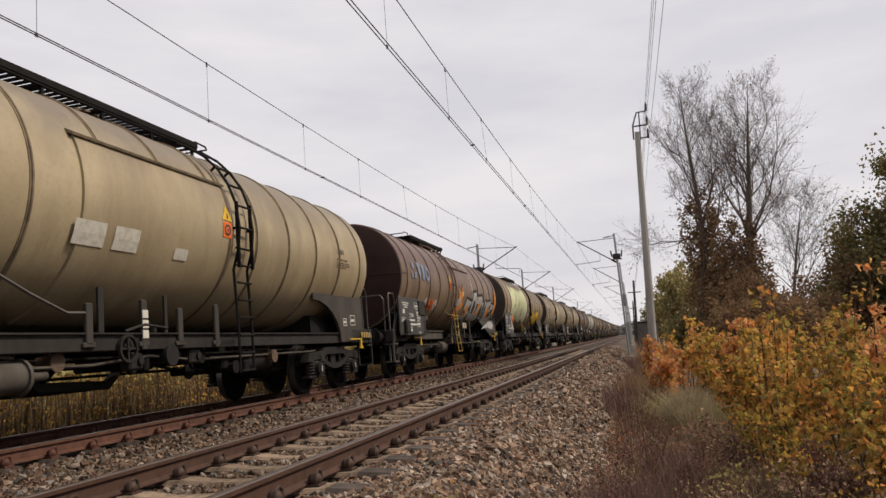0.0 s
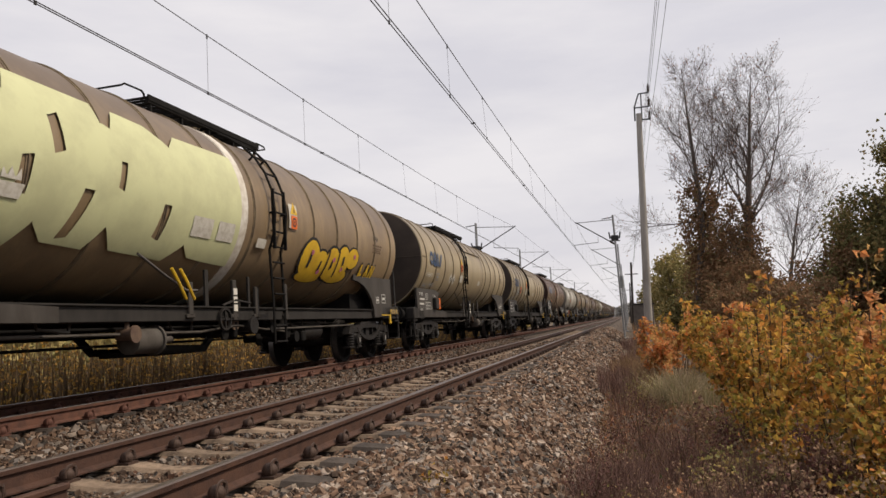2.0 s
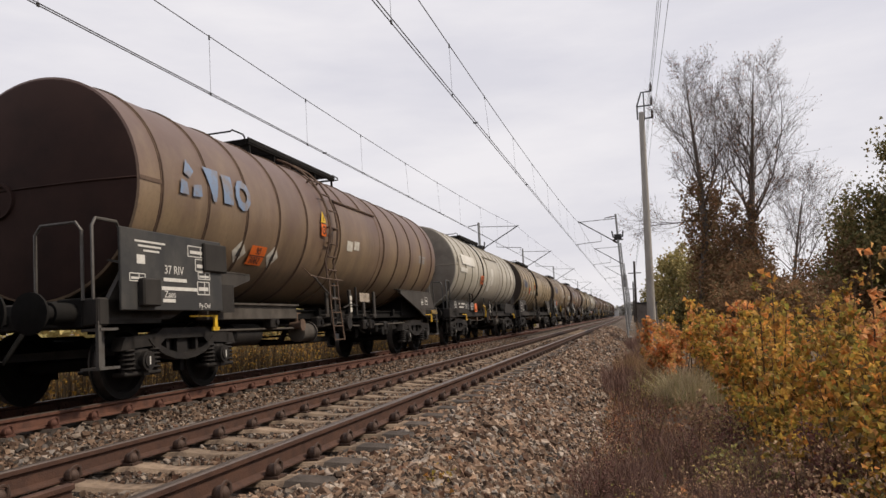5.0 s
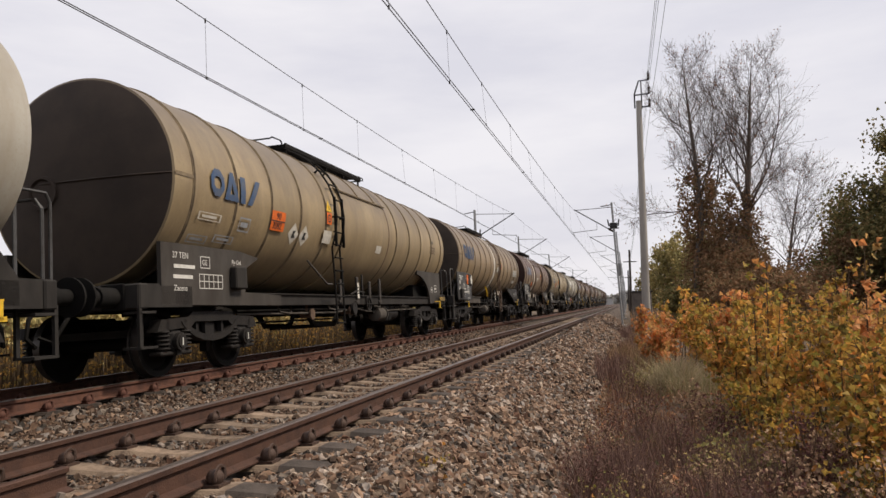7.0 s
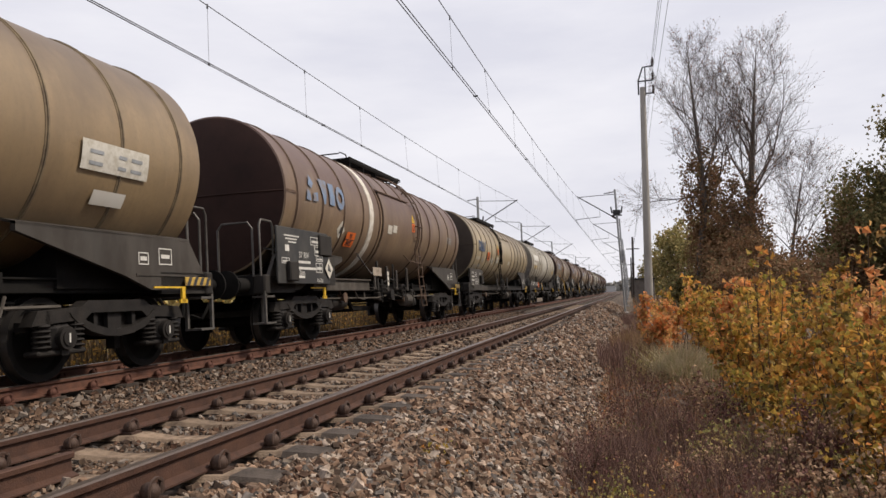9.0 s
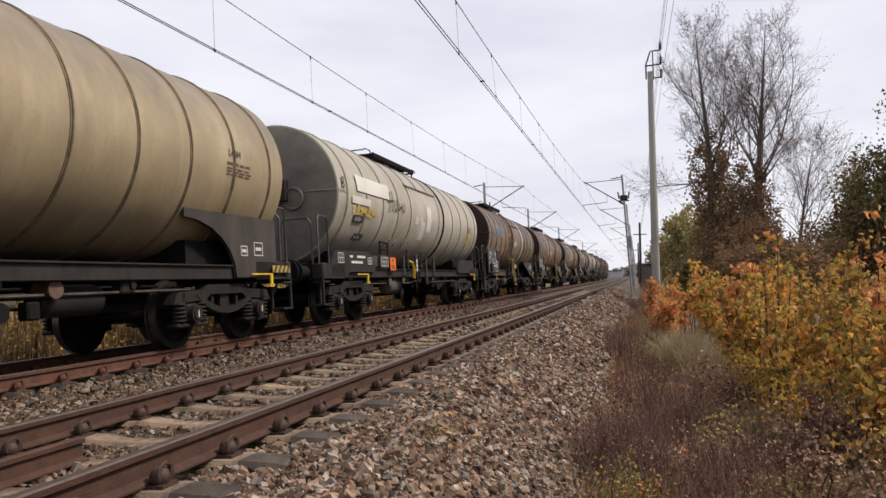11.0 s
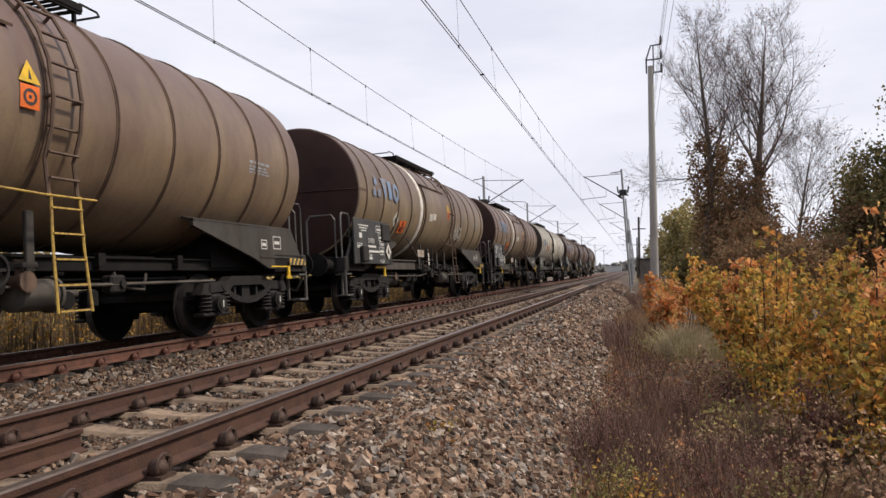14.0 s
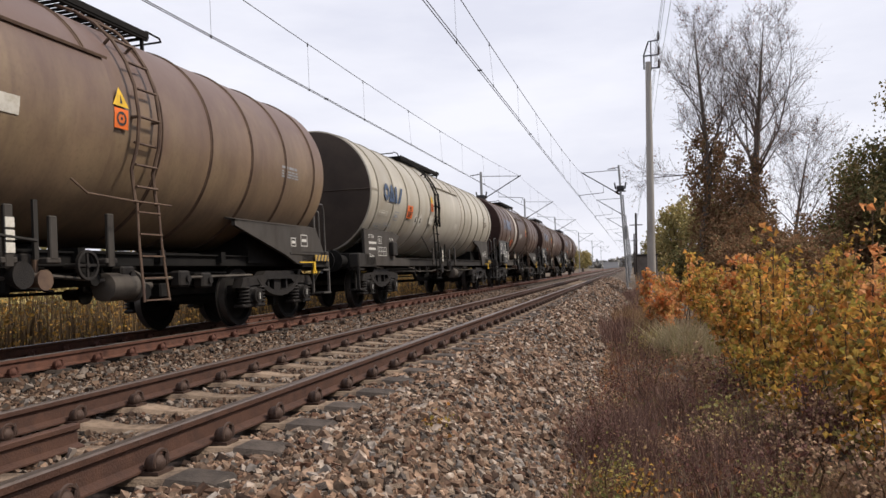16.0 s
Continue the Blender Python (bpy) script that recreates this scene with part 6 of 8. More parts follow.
def stones(n, x0, x1, y0, y1, r0, r1, keep=None, lift=0.0, name="ballast_stones", label="loose angular crushed stones of the track bed", material=None, fine=False):
    """n angular stones scattered on the bed, in one sheet of stuff."""
    x = rng.uniform(x0, x1, n)
    y = y0 + (y1 - y0) * rng.uniform(0, 1, n)
    if keep is not None:
        m = keep(x, y)
        x, y = x[m], y[m]
    n = len(x)
    r = rng.uniform(r0, r1, n) * (0.75 + 0.6 * rng.random(n) ** 2)
    z = np.array([soil(a, b) for a, b in zip(x, y)]) + r * rng.uniform(-0.45, 0.8, n) + lift
    q = rng.normal(size=(n, 4))
    q /= np.linalg.norm(q, axis=1)[:, None]
    w, a, b, c = q.T
    R = np.stack([1 - 2 * (b * b + c * c), 2 * (a * b - c * w), 2 * (a * c + b * w), 2 * (a * b + c * w), 1 - 2 * (a * a + c * c), 2 * (b * c - a * w), 2 * (a * c - b * w), 2 * (b * c + a * w), 1 - 2 * (a * a + b * b)], 1).reshape(n, 3, 3)
    base, tris = (FINE_V, FINE_F) if fine else (CUBE_V, CUBE_F)
    m = len(base)
    shape = base[None] * rng.uniform(0.58, 1.15, (n, m, 3)) * (r[:, None, None] * np.stack([rng.uniform(0.85, 1.35, n), rng.uniform(0.65, 1.05, n), rng.uniform(0.45, 0.8, n)], 1)[:, None, :])
    V = np.einsum("nij,nkj->nki", R, shape) + np.stack([x + np.array([bend(t) for t in y]), y, z], 1)[:, None, :]
    F = (tris[None] + m * np.arange(n)[:, None, None]).reshape(-1, 3)
    me = bpy.data.meshes.new(name)
    me.vertices.add(n * m)
    me.vertices.foreach_set("co", V.reshape(-1))
    me.loops.add(len(F) * 3)
    me.loops.foreach_set("vertex_index", F.reshape(-1))
    me.polygons.add(len(F))
    me.polygons.foreach_set("loop_start", np.arange(len(F)) * 3)
    me.update(calc_edges=True)
    me.shade_flat()
    me.materials.append(material or STONE)
    return tagged(new(name, me), label, "ballast", kind="stuff")


def off_sleeper(cx, y0, half):
    def keep(x, y):
        ph = (y - y0 + PITCH / 2) % PITCH - PITCH / 2
        on = (np.abs(ph) < 0.14) & (np.abs(x - cx) < half)
        rail_gap = (np.abs(np.abs(x - cx) - 0.7535) < 0.10)
        return ~on & ~rail_gap
    return keep


near_keep = off_sleeper(NEAR_X, 3.23, 1.22)
far_keep = off_sleeper(FAR_X, 6.36, 0.95)
stones(20000, -2.3, -0.45, 2.2, 6.2, 0.017, 0.031, near_keep, fine=True)
stones(1100, -2.3, -0.5, 2.2, 8.0, 0.028, 0.038, near_keep, fine=True)
stones(17000, -2.3, -0.45, 6.2, 11.0, 0.02, 0.034, near_keep)
stones(15000, -2.3, -0.45, 11.0, 24.0, 0.022, 0.038, near_keep)
stones(12000, -2.3, -0.40, 24.0, 60.0, 0.035, 0.06, near_keep)
stones(10500, -3.95, -2.3, 2.0, 12.0, 0.014, 0.027, near_keep, lift=-0.004, material=STONE_BED, fine=True)
stones(8000, -3.95, -2.3, 12.0, 36.0, 0.022, 0.04, near_keep, lift=-0.004, material=STONE_BED)
stones(26000, -6.35, -3.95, 3.5, 14.0, 0.016, 0.030, near_keep, lift=0.02, material=STONE_BED)
stones(15000, -6.35, -3.95, 14.0, 36.0, 0.024, 0.042, near_keep, lift=0.02, material=STONE_BED)
stones(7000, -6.17, -5.5, 3.5, 40.0, 0.018, 0.034, None, lift=0.055, material=STONE_BED)
stones(9000, -9.3, -6.2, 4.0, 30.0, 0.025, 0.045, far_keep, lift=0.02, material=STONE_BED)
stones(2600, -0.55, 0.15, 2.2, 16.0, 0.015, 0.03, lambda x, y: rng.random(len(x)) < np.clip(0.6 - (x + 0.55) / 0.7, 0, 1))
stones(9000, -2.3, -0.45, -6.0, 2.2, 0.020, 0.034, near_keep)
stones(7000, -6.35, -2.3, -6.0, 3.5, 0.02, 0.036, near_keep, material=STONE_BED)
# single stones on the shoulder nearest the path
bed = thing("loose_ballast", "loose angular stones on the ballast shoulder", "ballast")
stone_rnd = random.Random(11)
stone_meshes = []
for i in range(12):
    k = np.array([[stone_rnd.uniform(0.7, 1.12) for c in range(3)] for j in range(14)])
    vv = FINE_V * k * np.array([[1.1, 0.8, 0.6]]) * 0.8
    stone_meshes.append(raw("stone", [tuple(p) for p in vv], [tuple(int(i) for i in q) for q in FINE_F], mat("stone_%s" % "abcdefghijkl"[i], [(0.22, 0.165, 0.12), (0.10, 0.08, 0.068), (0.32, 0.25, 0.185), (0.15, 0.105, 0.075)][i % 4], 0.9, 0, None, 30, 0.6, 0.5, 60, vary=0.3)))
for i in range(290):
    x, y = stone_rnd.uniform(-1.75, -0.6), 3.0 + 3.2 * stone_rnd.random()
    r = stone_rnd.uniform(0.022, 0.036)
    st = part("stone", stone_meshes[i % 12], None, bed, at=pose(x, y, soil(x, y) + r * 0.9, stone_rnd.uniform(0, 360), stone_rnd.uniform(-25, 25), stone_rnd.uniform(0, 360)))
    st.scale = (r, r, r)


# ---------------------------------------------------------------- overhead line
CONTACT_Z = 5.2
MAST_Y = [-44, 52, 74, 104, 150, 200, 255]


def messenger_z(y):
    if y < 52:
        return 6.25 + 0.00066 * (y - 16) ** 2
    for a, b in zip(MAST_Y[1:], MAST_Y[2:]):
        if y <= b:
            u = (y - a) / (b - a)
            return 7.10 - 4 * u * (1 - u) * 0.00024 * (b - a) ** 2
    return 7.0


def overhead(x, label):
    line = thing("overhead_line", label, "overhead wire", "overhead lines")
    ys_ = [-20, 0, 20, 40, 52, 74, 104, 150, 200, 255]
    for dx in (-0.028, 0.028):
        s = Shape()
        s.tube([(x + dx + bend(y), y, CONTACT_Z) for y in ys_], 0.009, 5)
        part("contact_wire", s, WIRE, line)
    s = Shape()
    my = [-20 + 4 * i for i in range(19)] + [56, 60, 66, 70, 74, 80, 88, 96, 104, 115, 127, 139, 150, 175, 200, 228, 255]
    my = sorted(set(my))
    s.tube([(x - 0.06 + bend(y), y, messenger_z(y) + (0.09 if x < -5 else 0.0)) for y in my], 0.009, 5)
    part("messenger_wire", s, WIRE, line)
    return line


def dropper(line, x, y, side):
    s = Shape()
    z = messenger_z(y) + (0.09 if x < -5 else 0.0)
    s.tube([(x + side, y, CONTACT_Z + 0.02), (x - 0.06, y, z)], 0.0035, 4)
    d = part("dropper", s, WIRE, line)
    part("clamp", Shape().box(x + side, y, CONTACT_Z + 0.01, 0.02, 0.04, 0.06), DARK_STEEL, d)
    part("clamp", Shape().box(x - 0.06, y, z - 0.02, 0.02, 0.03, 0.09), DARK_STEEL, d)


line_near = overhead(-3.21, "dark twin contact wire and messenger over the near track")
line_far = overhead(-7.53, "dark twin contact wire and messenger over the train's track")
for y in (10.3, 14.2, 17.9, 22.5, 27, 32, 37, 42, 47, 58, 63, 69, 80, 86, 92, 98):
    dropper(line_near, -3.21 + bend(y), y, 0.028 if int(y) % 2 else -0.028)
for y in (8.2, 12.5, 16.9, 20.8, 25.4, 29.9, 34, 39, 44, 48, 58, 63, 69, 80, 86, 92, 98):
    dropper(line_far, -7.53 + bend(y), y, 0.028 if int(y) % 2 else -0.028)
for y in (16.35, 24.8):
    part("spacer", Shape().box(-3.21, y, CONTACT_Z, 0.10, 0.03, 0.03), DARK_STEEL, line_near)
for y in (17.9, 30.5):
    part("spacer", Shape().box(-7.53, y, CONTACT_Z, 0.10, 0.03, 0.03), DARK_STEEL, line_far)


def mast(y, side, wide, switch):
    """Steel lattice mast with a swinging cantilever reaching over the track (side +1: right of the line)."""
    foot = (-0.37 if side > 0 else -10.15) + bend(y)
    lean = -0.42 if side > 0 else -0.12
    wire_x = (-3.21 if side > 0 else -7.53) + bend(y)
    m = thing("catenary_mast", "grey galvanised steel catenary mast with a cantilever arm", "mast", "catenary masts")
    base = -0.85 if side > 0 else -1.05
    top = 7.55

    def px(z):
        return foot + lean * (z - base) / (top - base)
    for dy in (-wide, wide):
        part("upright", Shape().cyl((foot, y + dy, base), (px(top), y + dy * 0.75, top), 0.07, 6), STEEL_GREY, m)
    lace = Shape()
    n = 14
    for i in range(n):
        z0, z1 = base + (top - base) * i / n, base + (top - base) * (i + 1) / n
        sg = 1 if i % 2 else -1
        lace.tube([(px(z0), y - sg * wide * 0.9, z0), (px(z1), y + sg * wide * 0.9, z1)], 0.02, 4)
    part("lacing", lace, STEEL_GREY, m)
    part("footing", Shape().box(foot, y, base, 0.5, 0.6, 0.3, 0.05), POLE_CONC, m, "concrete footing")
    tip = (wire_x + 0.0, y, 7.15)
    root = (px(5.55), y, 5.55)
    part("stay", Shape().tube([(px(7.25), y, 7.25), tip], 0.022, 6), DARK_STEEL, m)
    strut = part("strut", Shape().cyl(root, (tip[0] + (-0.1 if side > 0 else 0.1), y, 7.2), 0.035, 8), DARK_STEEL, m)
    part("insulator", Shape().cyl(tuple(Vector(root).lerp(Vector(tip), 0.03)), tuple(Vector(root).lerp(Vector(tip), 0.14)), 0.07, 10), CERAMIC, strut)
    q = Vector(root).lerp(Vector(tip), 0.45)
    part("registration_arm", Shape().tube([(q.x, y, 5.75), (wire_x - side * 0.25, y, 5.62)], 0.02, 6).tube([(wire_x - side * 0.2, y, 5.62), (wire_x - side * 0.1, y, 5.25)], 0.012, 5).tube([(q.x, y, q.z), (q.x, y, 5.75)], 0.012, 5), DARK_STEEL, m)
    if switch:
        gz = 6.0 if side > 0 else 5.75
        bx = px(gz)
        s = Shape().box(bx, y, gz, 0.5, 0.55, 0.32, 0.03).cyl((bx - 0.3, y, gz - 0.05), (bx - 0.38, y, gz + 0.4), 0.05, 8).cyl((bx + 0.3, y, gz - 0.05), (bx + 0.36, y, gz + 0.4), 0.05, 8).box(bx, y, gz - 0.2, 0.7, 0.2, 0.06)
        part("switch_gear", s, DARK_STEEL, m, "dark line switch clamped to the mast")
        part("bracket", Shape().cyl((px(7.4), y, 7.42), (px(7.4) - 0.75, y, 7.32), 0.03, 6), DARK_STEEL, m)
        part("weight", Shape().cyl((foot - 0.02, y - 0.3, 3.4), (foot - 0.02, y - 0.3, 2.6), 0.12, 10), STEEL_GREY, m)
    return m


for y in MAST_Y[1:]:
    mast(y, 1, 0.16, y in (52,))
    mast(y, -1, 0.16, y in (52,))


# ---------------------------------------------------------------- telegraph poles beside the line
def telegraph_pole(x, y, base, top, r0, r1, material, label, bracket):
    p = thing("utility_pole", label, "pole", "poles of the lineside wires")
    part("shaft", Shape().cyl((x - 0.06, y, base), (x, y, top), r0, 20, r1), material, p, smooth=True)
    if bracket:
        s = Shape()
        s.tube([(x - 0.14, y, top - 0.25), (x - 0.14, y, top + 0.25), (x + 0.02, y, top + 0.72), (x + 0.36, y, top + 0.74)], 0.028, 6)
        s.tube([(x - 0.14, y, top + 0.22), (x + 0.36, y, top + 0.24)], 0.025, 6)
        s.tube([(x + 0.1, y, top + 0.72), (x + 0.1, y, top - 0.3)], 0.022, 6)
        s.tube([(x + 0.1, y, top - 0.22), (x + 0.40, y, top - 0.22)], 0.025, 6)
        part("bracket", s, DARK_STEEL, p, "black iron wire bracket")
        for z in (0.74, 0.24, -0.22):
            q = Shape()
            for j in range(4):
                q.lathe([(0.02, z + j * 0.06 + 0.02), (0.05, z + j * 0.06 + 0.03), (0.045, z + j * 0.06 + 0.06), (0.02, z + j * 0.06 + 0.07)], (x + 0.36, y, top), "z", 10)
            q.cyl((x + 0.36, y, top + z - 0.02), (x + 0.36, y, top + z + 0.32), 0.018, 6)
            part("insulator", q, CERAMIC, p)
    else:
        part("crossarm", Shape().box(x, y, top - 1.3, 1.4, 0.1, 0.1), material, p)
    return p


telegraph_pole(0.67, 27.0, -0.95, 7.86, 0.155, 0.095, POLE_CONC, "tall grey round concrete pole with an iron wire bracket", True)
WOOD_DARK = mat("tarred_wood", (0.05, 0.04, 0.034), 0.9, 0, None, 6, 0.5)
telegraph_pole(0.42, 85.0, -0.9, 6.5, 0.15, 0.11, WOOD_DARK, "thin dark wooden pole with a crossarm", False)
telegraph_pole(0.3, 140.0, -0.9, 6.5, 0.15, 0.11, WOOD_DARK, "thin dark wooden pole with a crossarm", False)
for dx, z in ((0.36, 8.75), (0.34, 8.28), (0.42, 7.8), (0.30, 8.6)):
    w = thing("lineside_wire", "thin dark wire strung along the lineside poles", "wire", "lineside wires")
    pts = []
    for i in range(13):
        y = -28 + 55 * i / 12
        u = i / 12
        pts.append((0.67 + dx + 0.1 * (1 - u), y, z - 4 * u * (1 - u) * 0.45))
    part("strand", Shape().tube(pts, 0.007, 4), WIRE, w)
    far = []
    for i in range(9):
        u = i / 8
        far.append((0.67 + dx + (0.42 - 0.67 - dx) * u, 27 + 58 * u, z + (5.2 - z) * u - 4 * u * (1 - u) * 0.5))
    part("strand", Shape().tube(far, 0.006, 4), WIRE, w)

hut = thing("relay_cabinet", "small grey-brown lineside cabinet among bushes", "cabinet")
HUT = mat("cabinet_paint", (0.16, 0.14, 0.125), 0.8, 0, None, 3, 0.5)
part("body", Shape().box(1.1, 62, 0.35, 1.5, 1.3, 2.4, 0.03), HUT, hut)
part("roof", Shape().box(1.1, 62, 1.6, 1.7, 1.5, 0.1, 0.02), DARK_STEEL, hut)
part("door", Shape().box(1.1, 61.33, 0.35, 0.9, 0.04, 1.9, 0.01), HUT, hut)


# ---------------------------------------------------------------- plants
BARK = mat("bark_grey_brown", (0.155, 0.13, 0.112), 0.95, 0, (0.075, 0.06, 0.05), 8, 0.7, 0.6, 40, stretch=(1, 1, 0.25))
TWIG = mat("twig_grey", (0.135, 0.105, 0.09), 0.9, 0, (0.08, 0.06, 0.05), 8, 0.6)
STEM = mat("stem_brown", (0.12, 0.075, 0.045), 0.9, 0, (0.06, 0.04, 0.028), 8, 0.6)
LEAF_ORANGE = ramp_island("leaf_orange", [(0.85, 0.315, 0.103), (0.648, 0.239, 0.081), (0.85, 0.441, 0.184), (0.467, 0.189, 0.081), (0.778, 0.466, 0.172), (0.337, 0.189, 0.081), (0.544, 0.378, 0.115)], 0.6, 0.3, 0.5)
# the two darkest tones stand in for shaded gaps between leaves
LEAF_MIXED = ramp_island("leaf_mixed", [(0.834, 0.359, 0.088), (0.529, 0.386, 0.077), (0.807, 0.439, 0.11), (0.306, 0.279, 0.061), (0.779, 0.293, 0.083), (0.64, 0.413, 0.088), (0.417, 0.186, 0.055), (0.139, 0.107, 0.033), (0.612, 0.413, 0.099), (0.209, 0.186, 0.05), (0.85, 0.452, 0.176)], 0.6, 0.3, 0.5)
LEAF_GREENISH = ramp_island("leaf_yellow_green", [(0.395, 0.308, 0.066), (0.247, 0.233, 0.054), (0.617, 0.385, 0.087), (0.469, 0.314, 0.066), (0.642, 0.28, 0.077), (0.111, 0.105, 0.032), (0.445, 0.221, 0.066), (0.321, 0.28, 0.071)], 0.6, 0.3, 0.5)
LEAF_IVY = ramp_island("leaf_dry_brown", [(0.327, 0.187, 0.104), (0.252, 0.137, 0.074), (0.377, 0.225, 0.123), (0.189, 0.125, 0.074), (0.276, 0.175, 0.094), (0.164, 0.152, 0.074)], 0.85, 0.25, 0.3)
LEAF_DARK = ramp_island("leaf_dark_green", [(0.15, 0.148, 0.06), (0.223, 0.196, 0.076), (0.12, 0.122, 0.057), (0.3, 0.235, 0.092), (0.256, 0.172, 0.081)], 0.8, 0.25, 0.2)
LEAF_OLIVE = ramp_island("leaf_olive", [(0.340, 0.300, 0.120), (0.462, 0.369, 0.151), (0.243, 0.230, 0.098), (0.510, 0.369, 0.161)], 0.8, 0.25, 0.2)
LITTER = ramp_island("leaf_litter", [(0.239, 0.121, 0.076), (0.383, 0.184, 0.104), (0.18, 0.097, 0.068), (0.479, 0.214, 0.094), (0.287, 0.175, 0.114)], 0.9, 0.3)
BLADE_DRY = ramp_island("blade_dry", [(0.348, 0.21, 0.126), (0.219, 0.129, 0.085), (0.458, 0.297, 0.171), (0.185, 0.108, 0.072), (0.262, 0.2, 0.085)], 0.9, 0.25, 0.2)
BLADE_PALE = ramp_island("blade_pale", [(0.557, 0.427, 0.294), (0.434, 0.358, 0.217), (0.31, 0.303, 0.14), (0.612, 0.482, 0.356)], 0.9, 0.2, 0.25)
BLADE_RED = ramp_island("stalk_dark_red", [(0.148, 0.079, 0.069), (0.216, 0.125, 0.096), (0.114, 0.069, 0.062), (0.273, 0.182, 0.137)], 0.9, 0.25)
WEED_GOLD = ramp_island("weed_gold", [(0.458, 0.260, 0.058), (0.315, 0.169, 0.052), (0.572, 0.325, 0.065), (0.186, 0.104, 0.046), (0.286, 0.221, 0.058)], 0.85, 0.25, 0.25)
WEED_BROWN = ramp_island("weed_brown", [(0.13, 0.085, 0.045), (0.09, 0.06, 0.035), (0.18, 0.12, 0.06), (0.07, 0.05, 0.03)], 0.9, 0.25)


def mesh_np(name, V, F, material):
    me = bpy.data.meshes.new(name)
    k = F.shape[1]
    me.vertices.add(len(V))
    me.vertices.foreach_set("co", np.ascontiguousarray(V, dtype=np.float32).reshape(-1))
    me.loops.add(F.size)
    me.loops.foreach_set("vertex_index", np.ascontiguousarray(F, dtype=np.int32).reshape(-1))
    me.polygons.add(len(F))
    me.polygons.foreach_set("loop_start", np.arange(len(F)) * k)
    me.update(calc_edges=True)
    me.shade_flat()
    me.materials.append(material)
    return me


def leaf_mesh(name, P, size, material, droop=0.3, g=None):
    """Folded lobed leaves at the points P, each with its own size and turn."""
    g = g or rng
    n = len(P)
    d = g.normal(size=(n, 3))
    d[:, 2] -= droop * 1.5
    d /= np.linalg.norm(d, axis=1)[:, None]
    u = np.cross(d, g.normal(size=(n, 3)))
    u /= np.linalg.norm(u, axis=1)[:, None] + 1e-9
    w = np.cross(d, u)
    s = (size * g.uniform(0.6, 1.25, n))[:, None]
    fold = g.uniform(0.1, 0.45, n)[:, None]
    a = P
    tip = P + d * s
    l1 = P + d * s * 0.30 + u * s * 0.48 + w * s * fold
    r1 = P + d * s * 0.30 - u * s * 0.48 + w * s * fold
    l2 = P + d * s * 0.62 + u * s * 0.26 + w * s * fold * 0.5
    r2 = P + d * s * 0.62 - u * s * 0.26 + w * s * fold * 0.5
    V = np.stack([a, l1, l2, tip, r2, r1], 1).reshape(-1, 3)
    F = (np.array([[0, 1, 2], [0, 2, 3], [0, 3, 4], [0, 4, 5]])[None] + 6 * np.arange(n)[:, None, None]).reshape(-1, 3)
    return mesh_np(name, V, F, material)


def blade_mesh(name, P, H, W, material, lean=0.35, g=None):
    """Upright bent blades or stalks from the points P, three joints each."""
    g = g or rng
    n = len(P)
    az = g.uniform(0, 2 * math.pi, n)
    side = np.stack([np.cos(az), np.sin(az), np.zeros(n)], 1)
    az2 = g.uniform(0, 2 * math.pi, n)
    out = np.stack([np.cos(az2), np.sin(az2), np.zeros(n)], 1) * (g.uniform(0, lean, n) * H)[:, None]
    up = np.zeros((n, 3))
    up[:, 2] = H
    hw = side * (W / 2)[:, None]
    p1 = P + up * 0.5 + out * 0.3
    p2 = P + up * 0.95 + out
    V = np.stack([P - hw, P + hw, p1 + hw * 0.8, p1 - hw * 0.8, p2], 1).reshape(-1, 3)
    k = 5 * np.arange(n)[:, None, None]
    F = (np.array([[0, 1, 2], [0, 2, 3], [3, 2, 4]])[None] + k).reshape(-1, 3)
    return mesh_np(name, V, F, material)


def soil_np(x, y):
    return np.array([soil(a, b) for a, b in zip(x, y)])


def shrub(x, y, height, spread, leaves, leaf, material, label, seed, name="autumn_shrub", bare=0.36):
    g = np.random.default_rng(seed)
    t = thing(name, label, "shrub", "autumn shrubs")
    z0 = soil(x, y)
    s = Shape()
    P = []
    stems = max(5, int(spread * 9))
    for i in range(stems):
        a = g.uniform(0, 2 * math.pi)
        r = spread * math.sqrt(g.random())
        bx, by = x + 0.35 * r * math.cos(a), y + 0.35 * r * math.sin(a)
        hx, hy, hz = x + r * math.cos(a), y + r * math.sin(a), height * (0.42 + 0.6 * g.random() ** 0.8) * (1 - 0.25 * r / spread)
        p0, p1, p2 = Vector((bx, by, z0 - 0.05)), Vector(((bx + hx) / 2 + g.normal() * 0.04, (by + hy) / 2 + g.normal() * 0.04, z0 + hz * 0.55)), Vector((hx, hy, z0 + hz))
        rr = 0.006 + 0.004 * height
        s.cyl(p0, p1, rr, 5, rr * 0.7, caps=False)
        s.cyl(p1, p2, rr * 0.7, 5, rr * 0.25, caps=False)
        m = max(4, int(leaves / stems))
        k = 5
        for j in range(k):
            u = bare + (1 - bare) * (j + g.random()) / k
            q = p0.lerp(p1, u * 2) if u < 0.5 else p1.lerp(p2, u * 2 - 1)
            a2 = g.uniform(0, 2 * math.pi)
            e = q + Vector((math.cos(a2), math.sin(a2), 0.35)) * (0.10 + 0.16 * g.random()) * (0.6 + spread * 0.5)
            s.cyl(q, e, rr * 0.4, 4, rr * 0.15, caps=False)
            for l in range(m // k + 1):
                w = g.random()
                c = q.lerp(e, w) + Vector(g.normal(size=3)) * 0.055
                P.append(c)
    tagged(part("stem", s, STEM, t), kind="stuff")
    part("foliage", leaf_mesh("foliage", np.array([tuple(p) for p in P]), leaf, material, 0.5, g), None, t)
    return t


